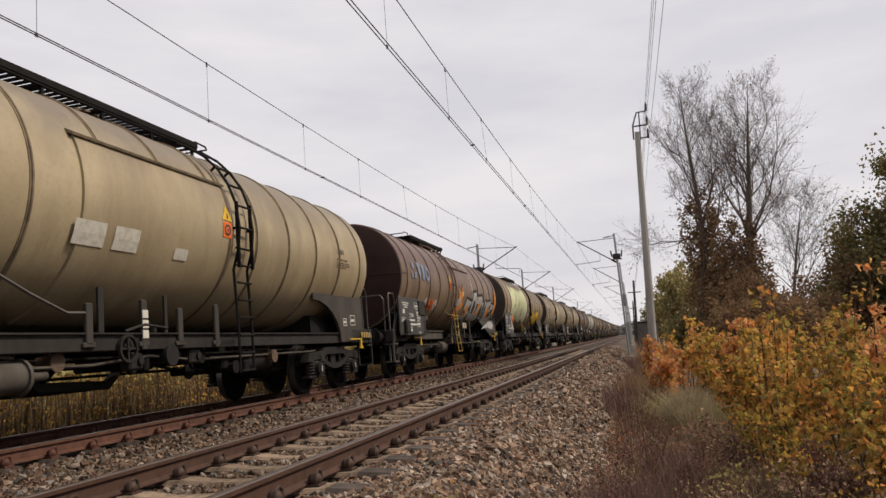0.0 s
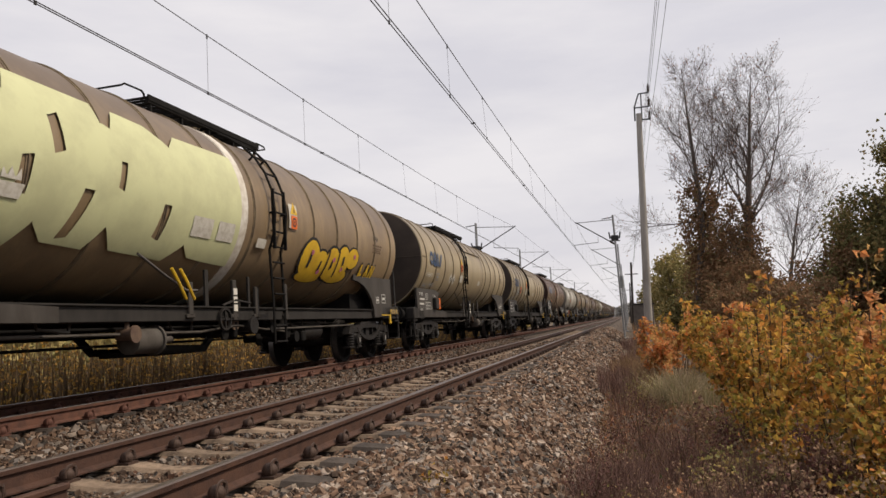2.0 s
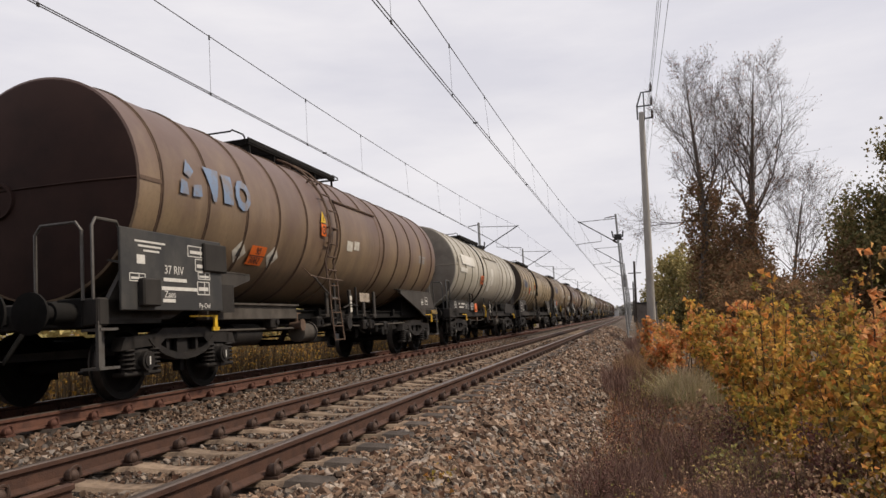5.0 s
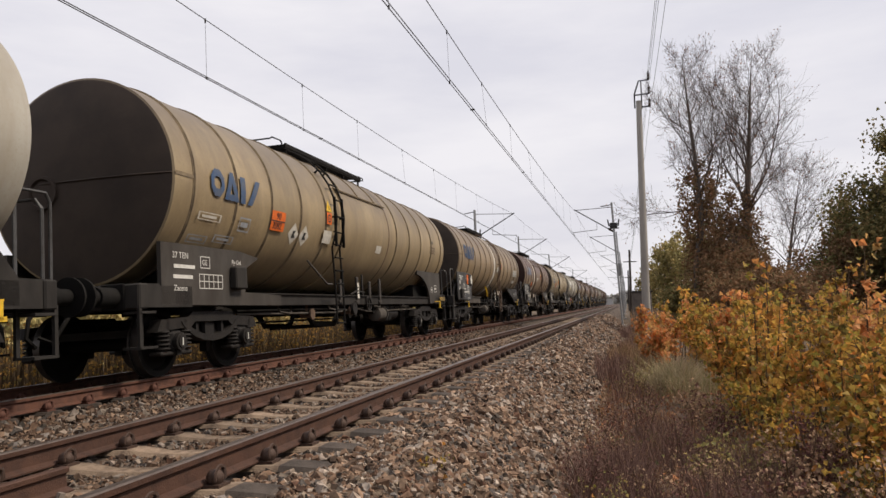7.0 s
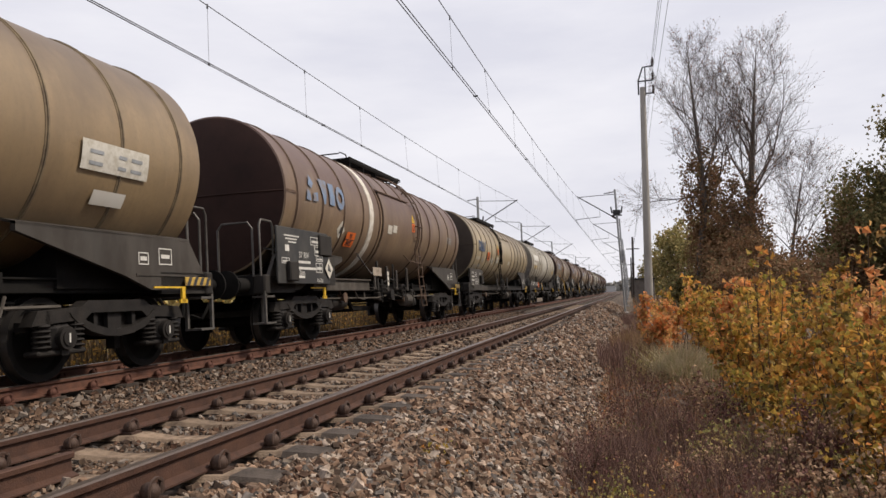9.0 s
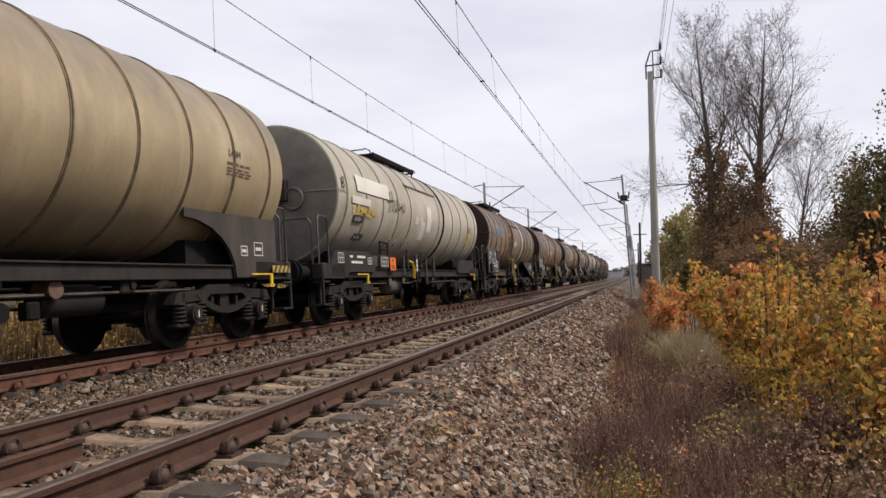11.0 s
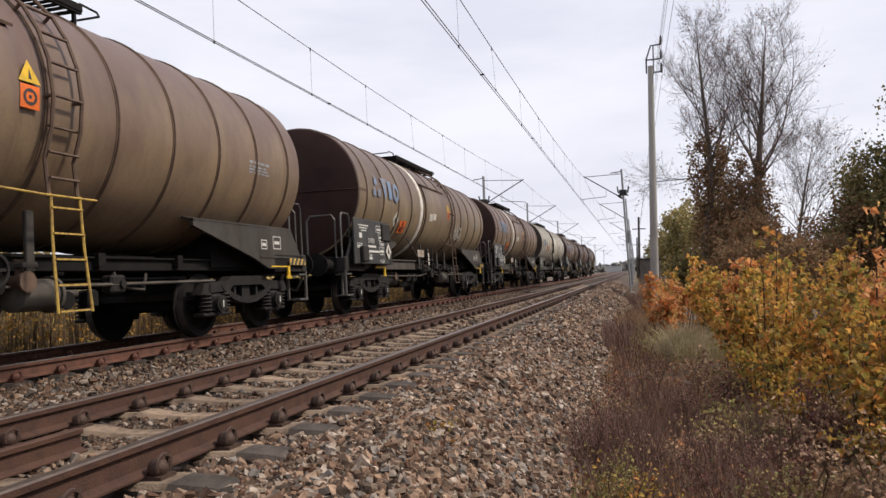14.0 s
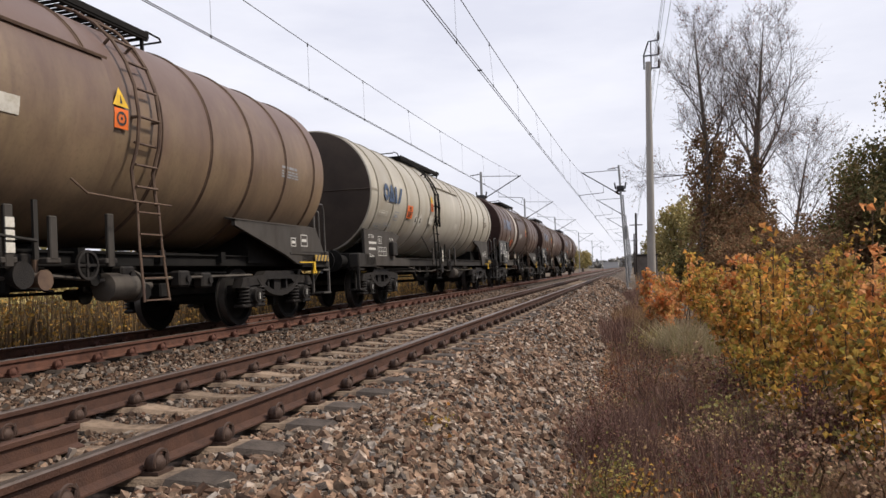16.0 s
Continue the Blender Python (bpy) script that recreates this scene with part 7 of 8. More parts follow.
MX, OR_, YG = LEAF_MIXED, LEAF_ORANGE, LEAF_GREENISH
LB = {MX: "autumn maple shrub with orange and yellow-green leaves", OR_: "vivid orange autumn shrub beside the ballast", YG: "yellow-green shrub with thin brown stems"}
plan = [
    (0.45, 17.0, 1.6, 0.6, 720, 0.11, OR_), (0.95, 18.2, 1.8, 0.7, 640, 0.11, OR_), (1.38, 12.2, 1.9, 0.5, 420, 0.10, OR_),
    (1.42, 10.2, 1.95, 0.45, 300, 0.095, MX), (1.42, 11.1, 1.45, 0.45, 320, 0.095, YG), (1.8, 12.2, 1.8, 0.7, 360, 0.10, YG),
    (1.62, 8.9, 1.65, 0.45, 250, 0.09, MX), (2.05, 9.6, 1.75, 0.6, 300, 0.095, YG), (1.50, 8.3, 1.15, 0.4, 220, 0.08, YG),
    (1.60, 9.4, 2.1, 0.2, 110, 0.11, MX), (1.95, 7.7, 1.75, 0.45, 260, 0.09, YG), (1.85, 7.2, 1.2, 0.4, 180, 0.08, MX),
    (2.3, 8.2, 1.7, 0.5, 280, 0.095, MX), (2.05, 6.8, 1.55, 0.4, 230, 0.085, YG), (2.5, 7.2, 1.7, 0.5, 290, 0.095, MX),
    (2.05, 6.1, 1.15, 0.4, 190, 0.08, MX), (2.45, 6.1, 1.45, 0.45, 260, 0.085, YG), (3.0, 8.6, 1.7, 0.7, 340, 0.10, YG),
    (2.7, 11.0, 1.85, 0.8, 360, 0.10, YG), (3.5, 13.0, 1.75, 0.9, 460, 0.11, OR_), (1.7, 15.5, 1.9, 0.8, 420, 0.10, MX),
    (2.8, 16.5, 1.9, 0.9, 440, 0.11, MX), (4.4, 11.0, 1.75, 0.9, 420, 0.11, MX), (3.8, 18.5, 2.0, 1.0, 460, 0.12, YG),
    (2.9, 5.4, 1.3, 0.4, 220, 0.08, OR_), (2.3, 5.0, 0.75, 0.3, 150, 0.07, OR_), (1.45, 7.5, 0.75, 0.35, 170, 0.07, YG),
    (1.4, 9.6, 0.85, 0.4, 220, 0.07, YG), (1.75, 6.2, 0.7, 0.3, 130, 0.065, MX), (5.4, 15.5, 1.9, 1.0, 520, 0.12, OR_),
    (2.55, 9.0, 2.05, 0.25, 150, 0.11, OR_), (3.1, 7.0, 1.75, 0.4, 240, 0.10, OR_), (2.2, 5.55, 0.95, 0.35, 190, 0.075, YG),
    (1.95, 5.0, 0.6, 0.3, 150, 0.065, OR_), (2.1, 4.5, 0.5, 0.3, 140, 0.06, MX), (2.45, 4.6, 0.85, 0.35, 180, 0.07, OR_),
    (1.75, 11.2, 2.15, 0.25, 130, 0.11, YG), (1.25, 15.6, 1.8, 0.6, 480, 0.11, MX), (1.7, 13.9, 1.9, 0.6, 420, 0.105, MX), (1.3, 19.5, 2.0, 0.8, 520, 0.12, MX), (3.6, 9.6, 1.8, 0.5, 280, 0.11, MX),
]
for i, (x, y, hgt, spr, n, lf, mt_) in enumerate(plan):
    shrub(x, y, hgt * 1.1, spr, n * 1.6, lf * 0.84, mt_, LB[mt_], 100 + i)
shrub(-0.02, 5.1, 0.42, 0.16, 130, 0.035, LEAF_GREENISH, "small yellow-green weed on the verge", 201, "verge_weed", 0.1)
shrub(-1.25, 4.75, 0.10, 0.08, 60, 0.03, LEAF_GREENISH, "tiny green weed between ballast stones", 202, "verge_weed", 0.0)


DRY_RED = ramp_island("dry_weed_red", [(0.155, 0.068, 0.061), (0.113, 0.054, 0.052), (0.206, 0.099, 0.08), (0.087, 0.046, 0.045), (0.238, 0.135, 0.103)], 0.9, 0.3, 0.2)
WEED_DULL = ramp_island("weed_dull", [(0.316, 0.206, 0.138), (0.448, 0.289, 0.184), (0.225, 0.145, 0.105), (0.554, 0.374, 0.23), (0.265, 0.217, 0.115)], 0.9, 0.3, 0.2)
HERB = ramp_island("herb_olive", [(0.265, 0.255, 0.099), (0.398, 0.354, 0.121), (0.189, 0.189, 0.088), (0.53, 0.42, 0.133), (0.354, 0.221, 0.111)], 0.8, 0.25, 0.3)
under = [(DRY_RED, "dead reddish-brown bushy weed on the verge"), (HERB, "low green herb among dead grass on the verge"), (WEED_DULL, "dull brown dying weed on the verge"), (LEAF_MIXED, "low bramble with orange autumn leaves under the shrubs")]
ur = random.Random(8)
for i in range(34):
    x, y = ur.uniform(0.55, 3.2), 3.9 + 6.6 * ur.random()
    m_, lb_ = under[ur.choice((0, 1, 1, 2, 2, 3))]
    shrub(x, y, ur.uniform(0.3, 0.75), ur.uniform(0.25, 0.42), 360, ur.uniform(0.03, 0.048), m_, lb_, 500 + i, "verge_weed", 0.08)
for i, (x, y, hh, sp) in enumerate(((-0.28, 6.3, 0.62, 0.36), (-0.12, 7.5, 0.62, 0.42), (0.08, 9.0, 0.7, 0.45), (-0.22, 5.3, 0.42, 0.26), (0.10, 11.0, 0.7, 0.5), (0.28, 6.4, 0.5, 0.36), (0.42, 7.7, 0.55, 0.4), (0.0, 13.5, 0.7, 0.5), (0.5, 5.4, 0.36, 0.3), (0.75, 6.6, 0.42, 0.35), (-0.3, 8.6, 0.5, 0.3), (0.95, 5.2, 0.3, 0.3))):
    shrub(x, y, hh, sp, 520, 0.022, *((DRY_RED, "dead reddish-brown bushy weed on the verge"), (WEED_DULL, "dull brown dying weed on the verge"), (DRY_RED, "dead reddish-brown bushy weed on the verge"), (HERB, "low green herb among dead grass on the verge"))[i % 4], 400 + i, "verge_weed", 0.08)


def clump(name, x, y, rx, ry, n, h0, h1, w, material, label, seed, lean=0.4, kind=""):
    g = np.random.default_rng(seed)
    a, r = g.uniform(0, 2 * math.pi, n), np.sqrt(g.random(n))
    px_, py_ = x + rx * r * np.cos(a), y + ry * r * np.sin(a)
    P = np.stack([px_, py_, soil_np(px_, py_) - 0.03], 1)
    H = g.uniform(h0, h1, n) * (1.1 - 0.5 * r)
    ob = new(name, blade_mesh(name, P, H, g.uniform(w * 0.6, w * 1.3, n), material, lean, g))
    return tagged(ob, label, "weeds", kind="stuff")


clump("dry_weed_clump", -0.20, 6.6, 0.42, 1.3, 900, 0.2, 0.6, 0.005, BLADE_RED, "dead dark reddish-brown weeds at the ballast edge", 301, 0.7)
clump("dry_weed_clump", 0.1, 9.0, 0.45, 2.0, 520, 0.2, 0.55, 0.006, BLADE_RED, "dead dark reddish-brown weeds at the ballast edge", 302)
clump("dry_weed_clump", 0.15, 5.0, 0.6, 1.0, 420, 0.15, 0.4, 0.005, BLADE_DRY, "dry brown weeds on the verge", 303)
clump("dry_weed_clump", 0.0, 13.0, 0.45, 3.0, 600, 0.2, 0.55, 0.008, BLADE_RED, "dead dark reddish-brown weeds at the ballast edge", 304)
clump("grass_tuft", 0.86, 13.9, 0.60, 0.8, 1700, 0.5, 0.95, 0.011, BLADE_PALE, "pale green dry grass tuft", 305, 1.1)
clump("grass_tuft", 0.52, 4.2, 0.10, 0.14, 34, 0.3, 0.75, 0.010, BLADE_PALE, "tall pale dry grass stalks", 306, 0.3)
clump("grass_tuft", 0.75, 4.6, 0.16, 0.2, 40, 0.2, 0.5, 0.009, BLADE_PALE, "tall pale dry grass stalks", 307, 0.4)

for i, (x, y, m_) in enumerate(((-0.25, 16.5, BLADE_RED), (-0.1, 21.0, BLADE_DRY), (0.3, 18.0, BLADE_DRY), (0.1, 26.0, BLADE_RED), (0.5, 31.0, BLADE_DRY), (0.0, 38.0, BLADE_RED), (0.6, 46.0, BLADE_DRY))):
    clump("dry_weed_clump", x, y, 0.5, 2.8, 900, 0.3, 0.85, 0.012, m_, "dry brown weeds along the ballast foot", 320 + i, 0.5)
for i, (x, y, rx, ry, n_, h0, h1, m_) in enumerate(((-0.18, 6.7, 0.36, 0.9, 2600, 0.25, 0.62, BLADE_RED), (0.55, 6.0, 0.5, 0.8, 1300, 0.2, 0.5, BLADE_RED), (1.1, 5.2, 0.5, 0.7, 1500, 0.15, 0.4, BLADE_DRY), (0.35, 8.2, 0.5, 1.0, 1500, 0.25, 0.6, BLADE_RED), (0.9, 7.2, 0.5, 0.8, 1500, 0.2, 0.5, BLADE_RED), (1.6, 4.9, 0.45, 0.6, 1200, 0.15, 0.45, BLADE_RED))):
    clump("dry_weed_clump", x, y, rx, ry, n_, h0, h1, 0.0045, m_, "thin dead brown stalks on the verge", 340 + i, 0.6)
# verge litter: fallen leaves, short dead blades
g = np.random.default_rng(77)
n = 9000
x, y = -0.5 + 6.0 * g.random(n) ** 1.3, 2.4 + 16 * g.random(n) ** 1.6
P = np.stack([x, y, soil_np(x, y) + g.uniform(0.0, 0.06, n)], 1)
tagged(new("leaf_litter", leaf_mesh("leaf_litter", P, 0.065, LITTER, -0.1, g)), "fallen brown and orange leaves on the verge", "leaf litter", kind="stuff")
n = 30000
x, y = -0.5 + 6.5 * g.random(n) ** 1.2, 2.3 + 20 * g.random(n) ** 1.5
patch = np.array([noise.noise((a * 1.1, b * 0.8, 3.0)) for a, b in zip(x, y)])
keep = patch + 0.25 * g.random(n) > 0.05
x, y, patch = x[keep], y[keep], patch[keep]
n = len(x)
P = np.stack([x, y, soil_np(x, y) - 0.02], 1)
tagged(new("dead_grass", blade_mesh("dead_grass", P, g.uniform(0.06, 0.26, n) * (1 + 1.3 * np.clip(patch, 0, 0.6)), g.uniform(0.004, 0.010, n), BLADE_DRY, 0.9, g)), "low dead grass and weed stalks on the verge", "grass", kind="stuff")
n = 12000
x, y = -0.5 + 9 * g.random(n), -9 + 11.4 * g.random(n)
P = np.stack([x, y, soil_np(x, y) - 0.02], 1)
tagged(new("dead_grass", blade_mesh("dead_grass", P, g.uniform(0.05, 0.2, n), g.uniform(0.005, 0.010, n), BLADE_DRY, 0.9, g)), "low dead grass where the path runs along the track", "grass", kind="stuff")
n = 5000
x, y = -0.45 + 8 * g.random(n), -8 + 10.4 * g.random(n)
P = np.stack([x, y, soil_np(x, y) + g.uniform(0.0, 0.04, n)], 1)
tagged(new("leaf_litter", leaf_mesh("leaf_litter", P, 0.06, LITTER, -0.1, g)), "fallen brown leaves on bare soil beside the track", "leaf litter", kind="stuff")
LOW_GREEN = ramp_island("low_herbs", [(0.14, 0.161, 0.056), (0.21, 0.196, 0.07), (0.098, 0.119, 0.049), (0.266, 0.21, 0.084), (0.224, 0.112, 0.07)], 0.8, 0.25, 0.3)
n = 16000
x, y = -0.45 + 5.0 * g.random(n) ** 1.2, 2.4 + 12 * g.random(n) ** 1.5
patch = np.array([noise.noise((a * 1.4, b * 1.0, 9.0)) for a, b in zip(x, y)])
keep = patch > 0.10
x, y = x[keep], y[keep]
n = len(x)
P = np.stack([x, y, soil_np(x, y) + g.uniform(0.0, 0.20, n)], 1)
tagged(new("low_herbs", leaf_mesh("low_herbs", P, 0.035, LOW_GREEN, -0.2, g)), "low green and reddish herbs among dead grass", "herbs", kind="stuff")
n = 9000
x, y = 0.2 + 30 * g.random(n), 18 + 60 * g.random(n)
P = np.stack([x, y, soil_np(x, y) - 0.05], 1)
tagged(new("rough_grass", blade_mesh("rough_grass", P, g.uniform(0.4, 1.3, n), g.uniform(0.02, 0.06, n), BLADE_DRY, 0.6, g)), "tall dry rough grass behind the shrubs", "grass", kind="stuff")

# weeds beyond the train
n = 15000
x, y = -9.9 - 5.5 * g.random(n) ** 1.3, 1.0 + 75 * g.random(n) ** 1.4
P = np.stack([x, y, soil_np(x, y) - 0.05], 1)
H = g.uniform(0.7, 2.0, n) * np.clip((-9.4 - x) * 0.8, 0.35, 1)
tagged(new("tall_weeds", blade_mesh("tall_weeds", P, H, g.uniform(0.012, 0.035, n), WEED_BROWN, 0.25, g)), "tall dry brown weeds beyond the train", "weeds", kind="stuff")
n = 22000
k = g.integers(0, len(P), n)
Q = P[k] + np.stack([g.normal(size=n) * 0.08, g.normal(size=n) * 0.08, H[k] * g.uniform(0.35, 1.0, n)], 1)
tagged(new("weed_leaves", leaf_mesh("weed_leaves", Q, 0.075, WEED_GOLD, 0.4, g)), "golden yellow leaves on the weeds beyond the train", "weeds", kind="stuff")


n = 30000
x, y = -17 - 4 * g.random(n), -12 + 150 * g.random(n)
P = np.stack([x, y, -1.0 + (2.6 + 0.7 * np.sin(y * 0.5) + 0.5 * np.sin(y * 1.7)) * g.random(n) ** 0.8], 1)
tagged(new("hedge", leaf_mesh("hedge", P, 0.36, LEAF_OLIVE, 0.2, g)), "brownish field hedge beyond the train", "hedge", kind="stuff")


# added hedge out of view: blocks low sky light, darkening the wagons' undersides
n = 26000
x, y = 22 + 5 * g.random(n), -80 + 135 * g.random(n)
P = np.stack([x, y, -0.8 + (6.5 + 1.6 * np.sin(y * 0.23) + 1.0 * np.sin(y * 0.9)) * g.random(n) ** 0.8], 1)
tagged(new("hedge", leaf_mesh("hedge", P, 0.55, LEAF_DARK, 0.2, g)), "unseen dark hedge, added to block low sky light", "hedge", kind="stuff")


# ---------------------------------------------------------------- trees
def branching(g, s, P, p, d, length, r, depth, up=0.15, spread=0.55, kids=3):
    """A limb in two bends, with smaller limbs along it; twig ends go to P."""
    q = p
    n = 3 if depth > 1 else 2
    pts = [p]
    for i in range(n):
        d = (d + Vector(g.normal(size=3)) * 0.19 + Vector((0, 0, up * 0.30))).normalized()
        q = q + d * (length / n)
        pts.append(q)
    for i in range(n):
        r0, r1 = r * (1 - 0.6 * i / n), r * (1 - 0.6 * (i + 1) / n)
        s.cyl(pts[i], pts[i + 1], r0, 7 if r > 0.06 else (4 if r > 0.015 else 3), r1, caps=False)
    if depth == 0:
        P.append(q)
        return
    for i in range(kids + (1 if depth > 2 else 0)):
        u = 0.3 + 0.7 * (i + g.random()) / (kids + 1)
        k = min(n - 1, int(u * n))
        b = pts[k].lerp(pts[k + 1], u * n - k)
        o = Vector(g.normal(size=3))
        o = (o - o.dot(d) * d).normalized()
        nd = (d * (1 - spread * 0.5) + o * spread * g.uniform(0.7, 1.3)).normalized()
        branching(g, s, P, b, nd, length * g.uniform(0.5, 0.72), max(r * 0.5 * (1 - 0.4 * u), 0.0055), depth - 1, up, spread, kids)
    branching(g, s, P, pts[-1], d, length * 0.6, max(r * 0.45, 0.0055), depth - 1, up, spread, kids)


def bare_tree(x, y, height, r, seed, label, line, first=0.34, limbs=17, reach=0.30, low=()):
    """A leader that bends through the offsets in line, with rising limbs all the way up; low limbs are (height share, direction, length)."""
    g = np.random.default_rng(seed)
    t = thing("bare_tree", label, "tree", "bare trees")
    z0 = soil(x, y) - 0.1
    s, tw, P = Shape(), Shape(), []
    n = len(line) - 1
    pts = [Vector((x + dx, y + dy, z0 + height * i / n)) for i, (dx, dy) in enumerate(line)]

    def at(u):
        k = min(n - 1, int(u * n))
        return pts[k].lerp(pts[k + 1], u * n - k)

    def girth(u):
        return max(0.012, r * (1.15 - 1.12 * u))
    m = 14
    for i in range(m):
        u, w = i / m, (i + 1) / m
        s.cyl(at(u), at(w), girth(u), 10 if u < 0.5 else 6, girth(w), caps=False)
    for u, d, length in low:
        branching(g, tw, P, at(u), Vector(d).normalized(), length, girth(u) * 0.36, 4, 0.2, 0.6, 3)
    for i in range(limbs):
        u = first + (0.97 - first) * ((i + 0.6 * g.random()) / limbs) ** 0.9
        a = 2.4 * i + g.uniform(-0.4, 0.4)
        d = Vector((math.cos(a), math.sin(a), g.uniform(0.9, 1.5))).normalized()
        length = (0.9 + (1 - u) * reach * height) * g.uniform(0.75, 1.1)
        branching(g, tw, P, at(u), d, length, max(0.014, girth(u) * 0.42), 3, 0.42, 0.62, 4)
    part("trunk", s, BARK, t)
    part("branchwork", tw, TWIG, t, "fine leafless branches")
    return t, P


def leafy(parent, name, centre, radii, n, size, material, seed, lumps=9, label=""):
    """An uneven crown of clumped leaves with gaps."""
    g = np.random.default_rng(seed)
    m = lumps * 9
    C = g.normal(size=(m, 3))
    C = C / np.linalg.norm(C, axis=1)[:, None] * g.uniform(0.2, 1.0, (m, 1)) ** 0.7 * np.array(radii)
    k = g.integers(0, len(C), n)
    sz = g.uniform(0.05, 0.17, len(C))
    P = np.array(centre) + C[k] + g.normal(size=(n, 3)) * (sz[k][:, None] * np.array(radii))
    P = P[P[:, 2] > soil(centre[0], centre[1])]
    return part(name, leaf_mesh(name, P, size, material, 0.3, g), None, parent, label)


tall = "tall bare poplar with fine grey branches in autumn"
t1, e1 = bare_tree(3.75, 42.0, 14.9, 0.24, 21, tall, [(0, 0), (-0.1, 0), (0.25, 0), (0.1, 0), (-0.15, 0), (-0.35, 0)], 0.38, 18, 0.32, [(0.43, (-1, -0.1, 0.35), 2.3), (0.5, (-1, 0.3, 0.8), 1.7), (0.46, (0.6, 0.2, 1), 2.4)])
t2, e2 = bare_tree(6.35, 43.0, 14.7, 0.27, 24, tall, [(0, 0), (0, 0), (0.05, 0), (0.3, 0), (0.5, 0), (0.75, 0)], 0.40, 19, 0.34, [(0.40, (-0.35, 0.2, 1), 3.4), (0.46, (1, 0, 0.8), 2.2), (0.40, (0.7, -0.3, 1), 2.0), (0.55, (-0.4, -0.2, 1), 2.6)])
t3, e3 = bare_tree(7.6, 41.0, 8.0, 0.13, 33, "smaller bare tree with thin spreading branches", [(0, 0), (0.3, 0), (0.7, 0), (1.2, 0)], 0.16, 15, 0.42)
for t, c, rd, n_, sd in ((t1, (4.1, 42.0, 4.6), (1.3, 1.1, 4.2), 5200, 61), (t2, (6.2, 43.0, 3.2), (1.3, 1.2, 3.8), 4200, 62), (t1, (5.2, 42.8, 3.4), (1.8, 1.3, 4.2), 5600, 63), (t2, (5.2, 41.4, 1.7), (2.7, 1.4, 2.6), 8000, 65), (t3, (7.7, 41.5, 1.2), (1.0, 1.0, 1.4), 1200, 64)):
    leafy(t, "creeper", c, rd, n_, 0.14, LEAF_IVY, sd, label="brown dying creeper round the trunk")
for t, ends in ((t1, e1), (t2, e2), (t3, e3)):
    g = np.random.default_rng(len(ends))
    Q = np.array([tuple(p) for p in ends])
    Q = Q[g.random(len(Q)) < 0.22]
    part("last_leaves", leaf_mesh("last_leaves", Q, 0.08, LITTER, 0.3, g), None, t, "few brown leaves left on the twigs")


def leaf_tree(x, y, height, rx, n, size, material, seed, label, group="leafy trees"):
    g = np.random.default_rng(seed)
    t = thing("leafy_tree", label, "tree", group)
    z0 = soil(x, y) - 0.1
    s, P = Shape(), []
    p = Vector((x, y, z0))
    s.cyl(p, p + Vector((0.1, 0, height * 0.4)), 0.03 * height, 8, 0.018 * height, caps=False)
    for i in range(5):
        a = 2 * math.pi * i / 5 + g.random()
        branching(g, s, P, p + Vector((0.05, 0, height * (0.18 + 0.04 * i))), Vector((math.cos(a) * 0.6, math.sin(a) * 0.6, 0.8)).normalized(), height * 0.27, 0.008 * height, 2)
    part("trunk", s, BARK, t)
    leafy(t, "crown", (x, y, z0 + height * 0.56), (rx, rx, height * 0.40), n, size, material, seed + 1, 12)
    return t


leaf_tree(11.9, 35.0, 8.8, 3.0, 42000, 0.15, LEAF_DARK, 71, "dark green willow-like tree with dense foliage")
leaf_tree(14.2, 36.5, 9.0, 2.8, 18000, 0.15, LEAF_DARK, 72, "dark green willow-like tree with dense foliage")
leaf_tree(6.7, 37.5, 3.4, 1.3, 3600, 0.14, LEAF_IVY, 171, "brownish half-bare bushy tree")
leaf_tree(9.6, 37.5, 6.2, 1.0, 3000, 0.14, LEAF_IVY, 172, "brownish half-bare bushy tree")
leaf_tree(5.6, 40.0, 4.6, 1.7, 5200, 0.14, LEAF_IVY, 173, "brownish half-bare bushy tree")
leaf_tree(9.8, 35.5, 5.0, 1.3, 5200, 0.14, LEAF_IVY, 174, "brownish half-bare bushy tree")
leaf_tree(11.2, 33.5, 5.6, 1.6, 7000, 0.14, LEAF_DARK, 176, "dark olive bushy tree beside the willow")
leaf_tree(10.3, 38.0, 5.4, 1.5, 2400, 0.15, LEAF_IVY, 73, "brownish half-bare bushy tree")
leaf_tree(4.4, 76.0, 8.6, 2.2, 5500, 0.26, LEAF_OLIVE, 74, "olive-yellow round tree behind the poles")
leaf_tree(6.6, 70.0, 8.0, 2.2, 4200, 0.26, LEAF_OLIVE, 75, "olive-yellow round tree behind the poles")
leaf_tree(3.0, 90.0, 6.4, 2.0, 3200, 0.28, LEAF_OLIVE, 76, "olive-yellow round tree behind the poles")
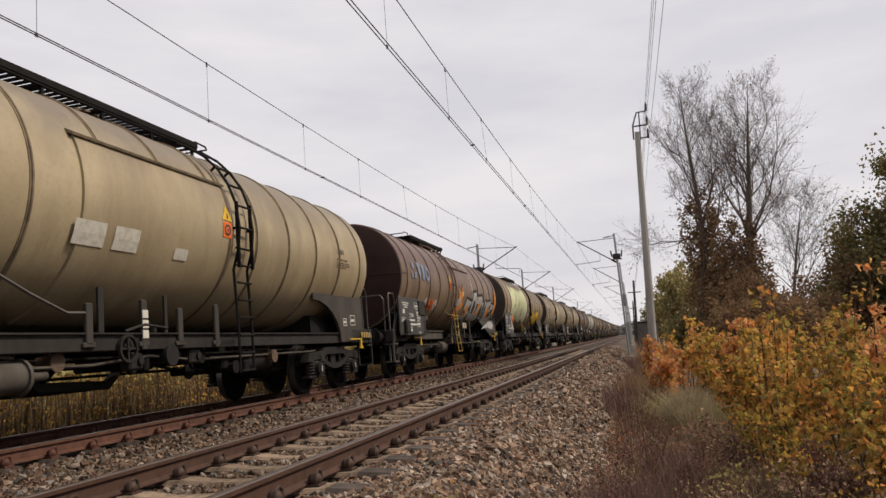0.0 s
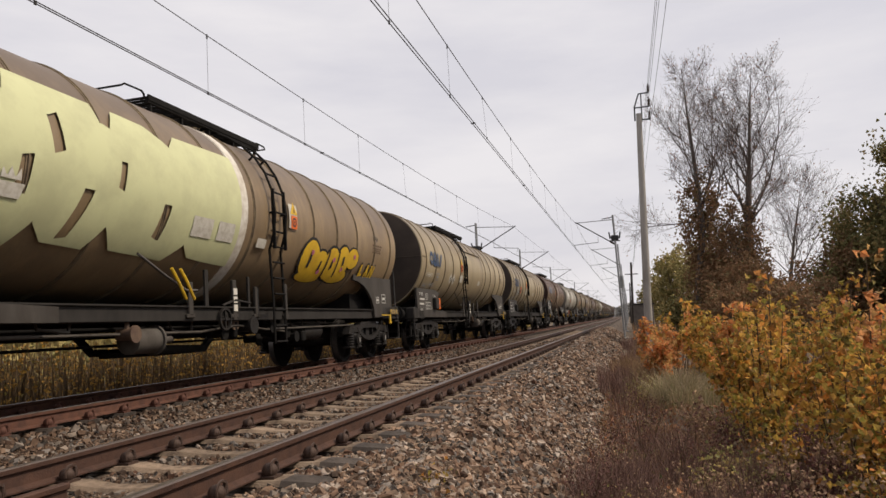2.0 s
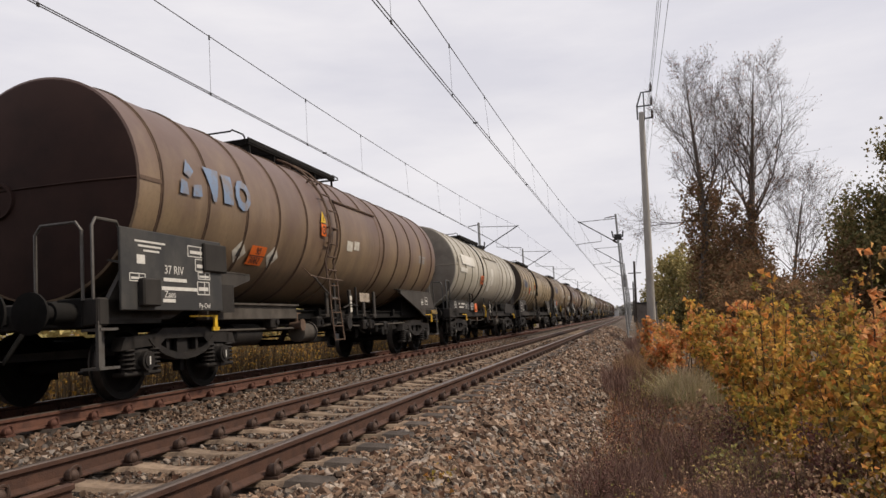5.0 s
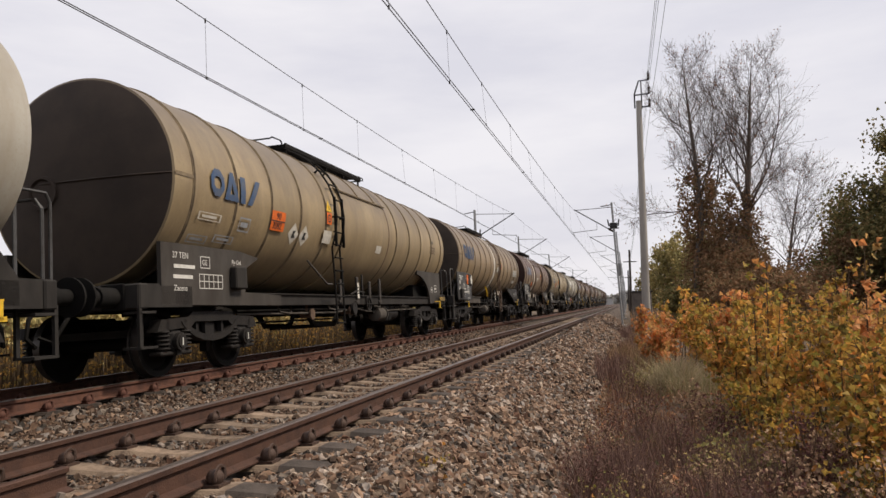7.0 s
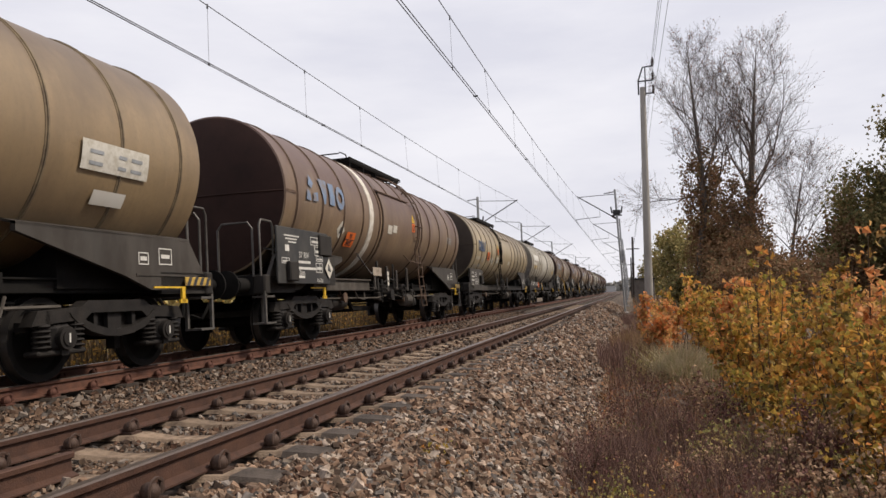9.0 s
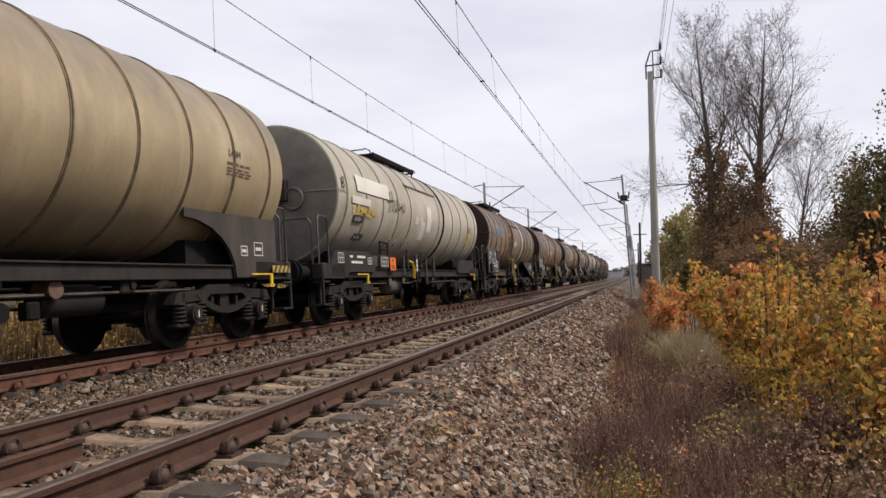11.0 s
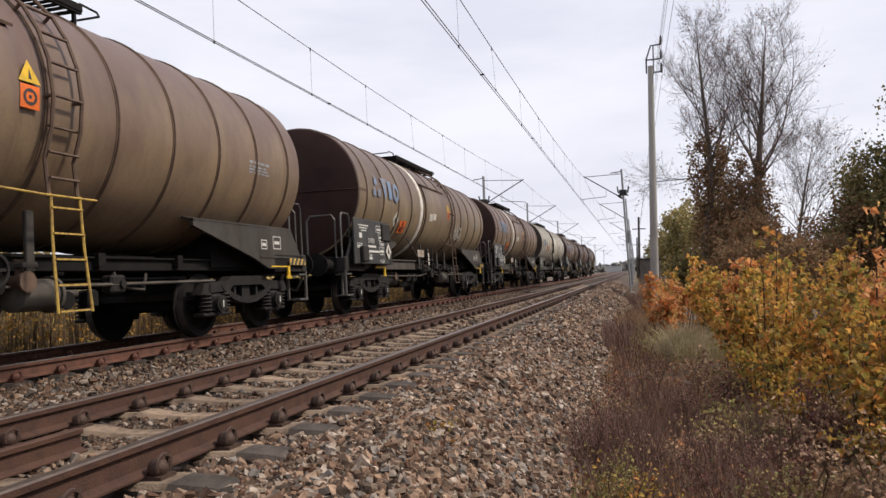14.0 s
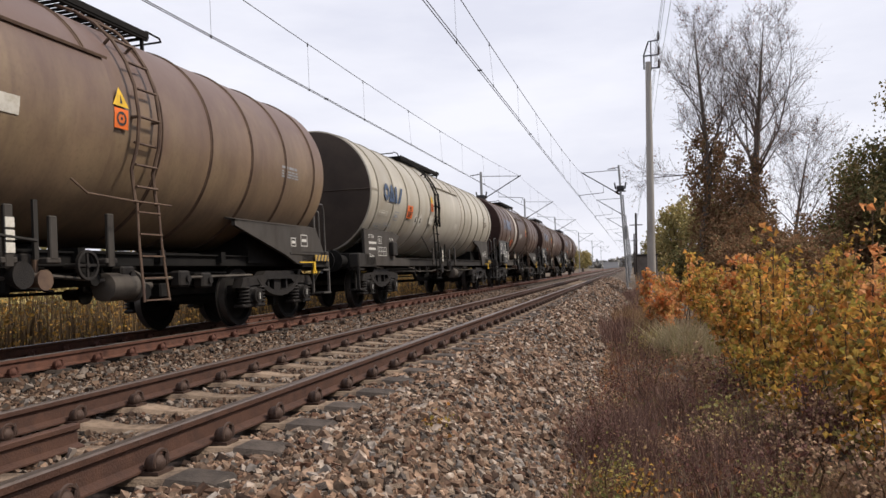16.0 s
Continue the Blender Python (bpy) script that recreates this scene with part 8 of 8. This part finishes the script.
for i, (x, y, hh, rx) in enumerate(((7.0, 33.0, 3.0, 1.5), (9.5, 36.0, 4.6, 1.7), (4.6, 37.0, 3.4, 1.4), (12.5, 33.0, 4.2, 1.9), (2.6, 40.0, 2.6, 1.1), (5.5, 29.0, 2.6, 1.3), (8.4, 39.0, 4.4, 1.5), (11.0, 29.0, 3.4, 1.6))):
    leaf_tree(x, y, hh, rx, 2600, 0.13, (LEAF_IVY, LEAF_DARK, LEAF_IVY)[i % 3], 80 + 2 * i, "brownish bush in rough grass behind the shrubs", "bushes behind the shrubs")
for i, (x, y, hh, rx) in enumerate(((-12.5, 118, 6.0, 1.8), (-13.5, 140, 6.5, 2.0), (-12.6, 165, 7.0, 1.4), (-14.5, 100, 4.5, 1.8), (-13.0, 205, 6.5, 2.4), (-15.5, 240, 7, 3.0))):
    leaf_tree(x, y, hh, rx, 2200, 0.32, (LEAF_OLIVE, LEAF_DARK)[i % 2], 120 + 2 * i, "small bushy tree beside the far line", "trees far down the line")

# far woods, the haze of distance put into their pale colours
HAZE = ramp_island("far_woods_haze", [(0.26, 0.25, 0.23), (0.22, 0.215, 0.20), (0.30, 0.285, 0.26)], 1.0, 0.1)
g = np.random.default_rng(9)
n = 9000
x = g.uniform(-420, 420, n)
y = 520 + g.uniform(0, 60, n)
top = 7 + 3.5 * np.sin(x * 0.031) + 2.0 * np.sin(x * 0.11 + 1)
P = np.stack([x, y, -1 + top * g.uniform(0, 1, n) ** 0.8], 1)
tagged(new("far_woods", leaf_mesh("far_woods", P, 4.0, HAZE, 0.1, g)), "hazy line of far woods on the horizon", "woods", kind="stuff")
block = thing("far_building", "pale hazy flat-roofed building on the horizon", "building")
PALE = mat("far_plaster", (0.45, 0.45, 0.45), 0.9, 0, None, 0.2, 0.2)
part("wall", Shape().box(-13, 470, 0.8, 9, 8, 3.6), PALE, block)
part("roof", Shape().box(-13, 470, 2.8, 9.6, 8.6, 0.4), PALE, block)


# ---------------------------------------------------------------- what moves: the train, and its wheels
def motions():
    for wagon in WAGONS:
        rows = []
        for k in range(9):
            t = 2.0 * k
            y = wagon["centre"] - SPEED * t
            rows.append((t, pose(FAR_X + bend(y), y, head(FAR_X), 0, -2.2, 0)))
        walk(wagon, rows)
    turn = math.degrees(SPEED / 0.46) / FPS
    for wheel, y in WHEELSETS:
        walk(wheel, [(k / FPS, pose(0, y, 0.46, k * turn)) for k in range(int(16 * FPS) + 1)])


motions()
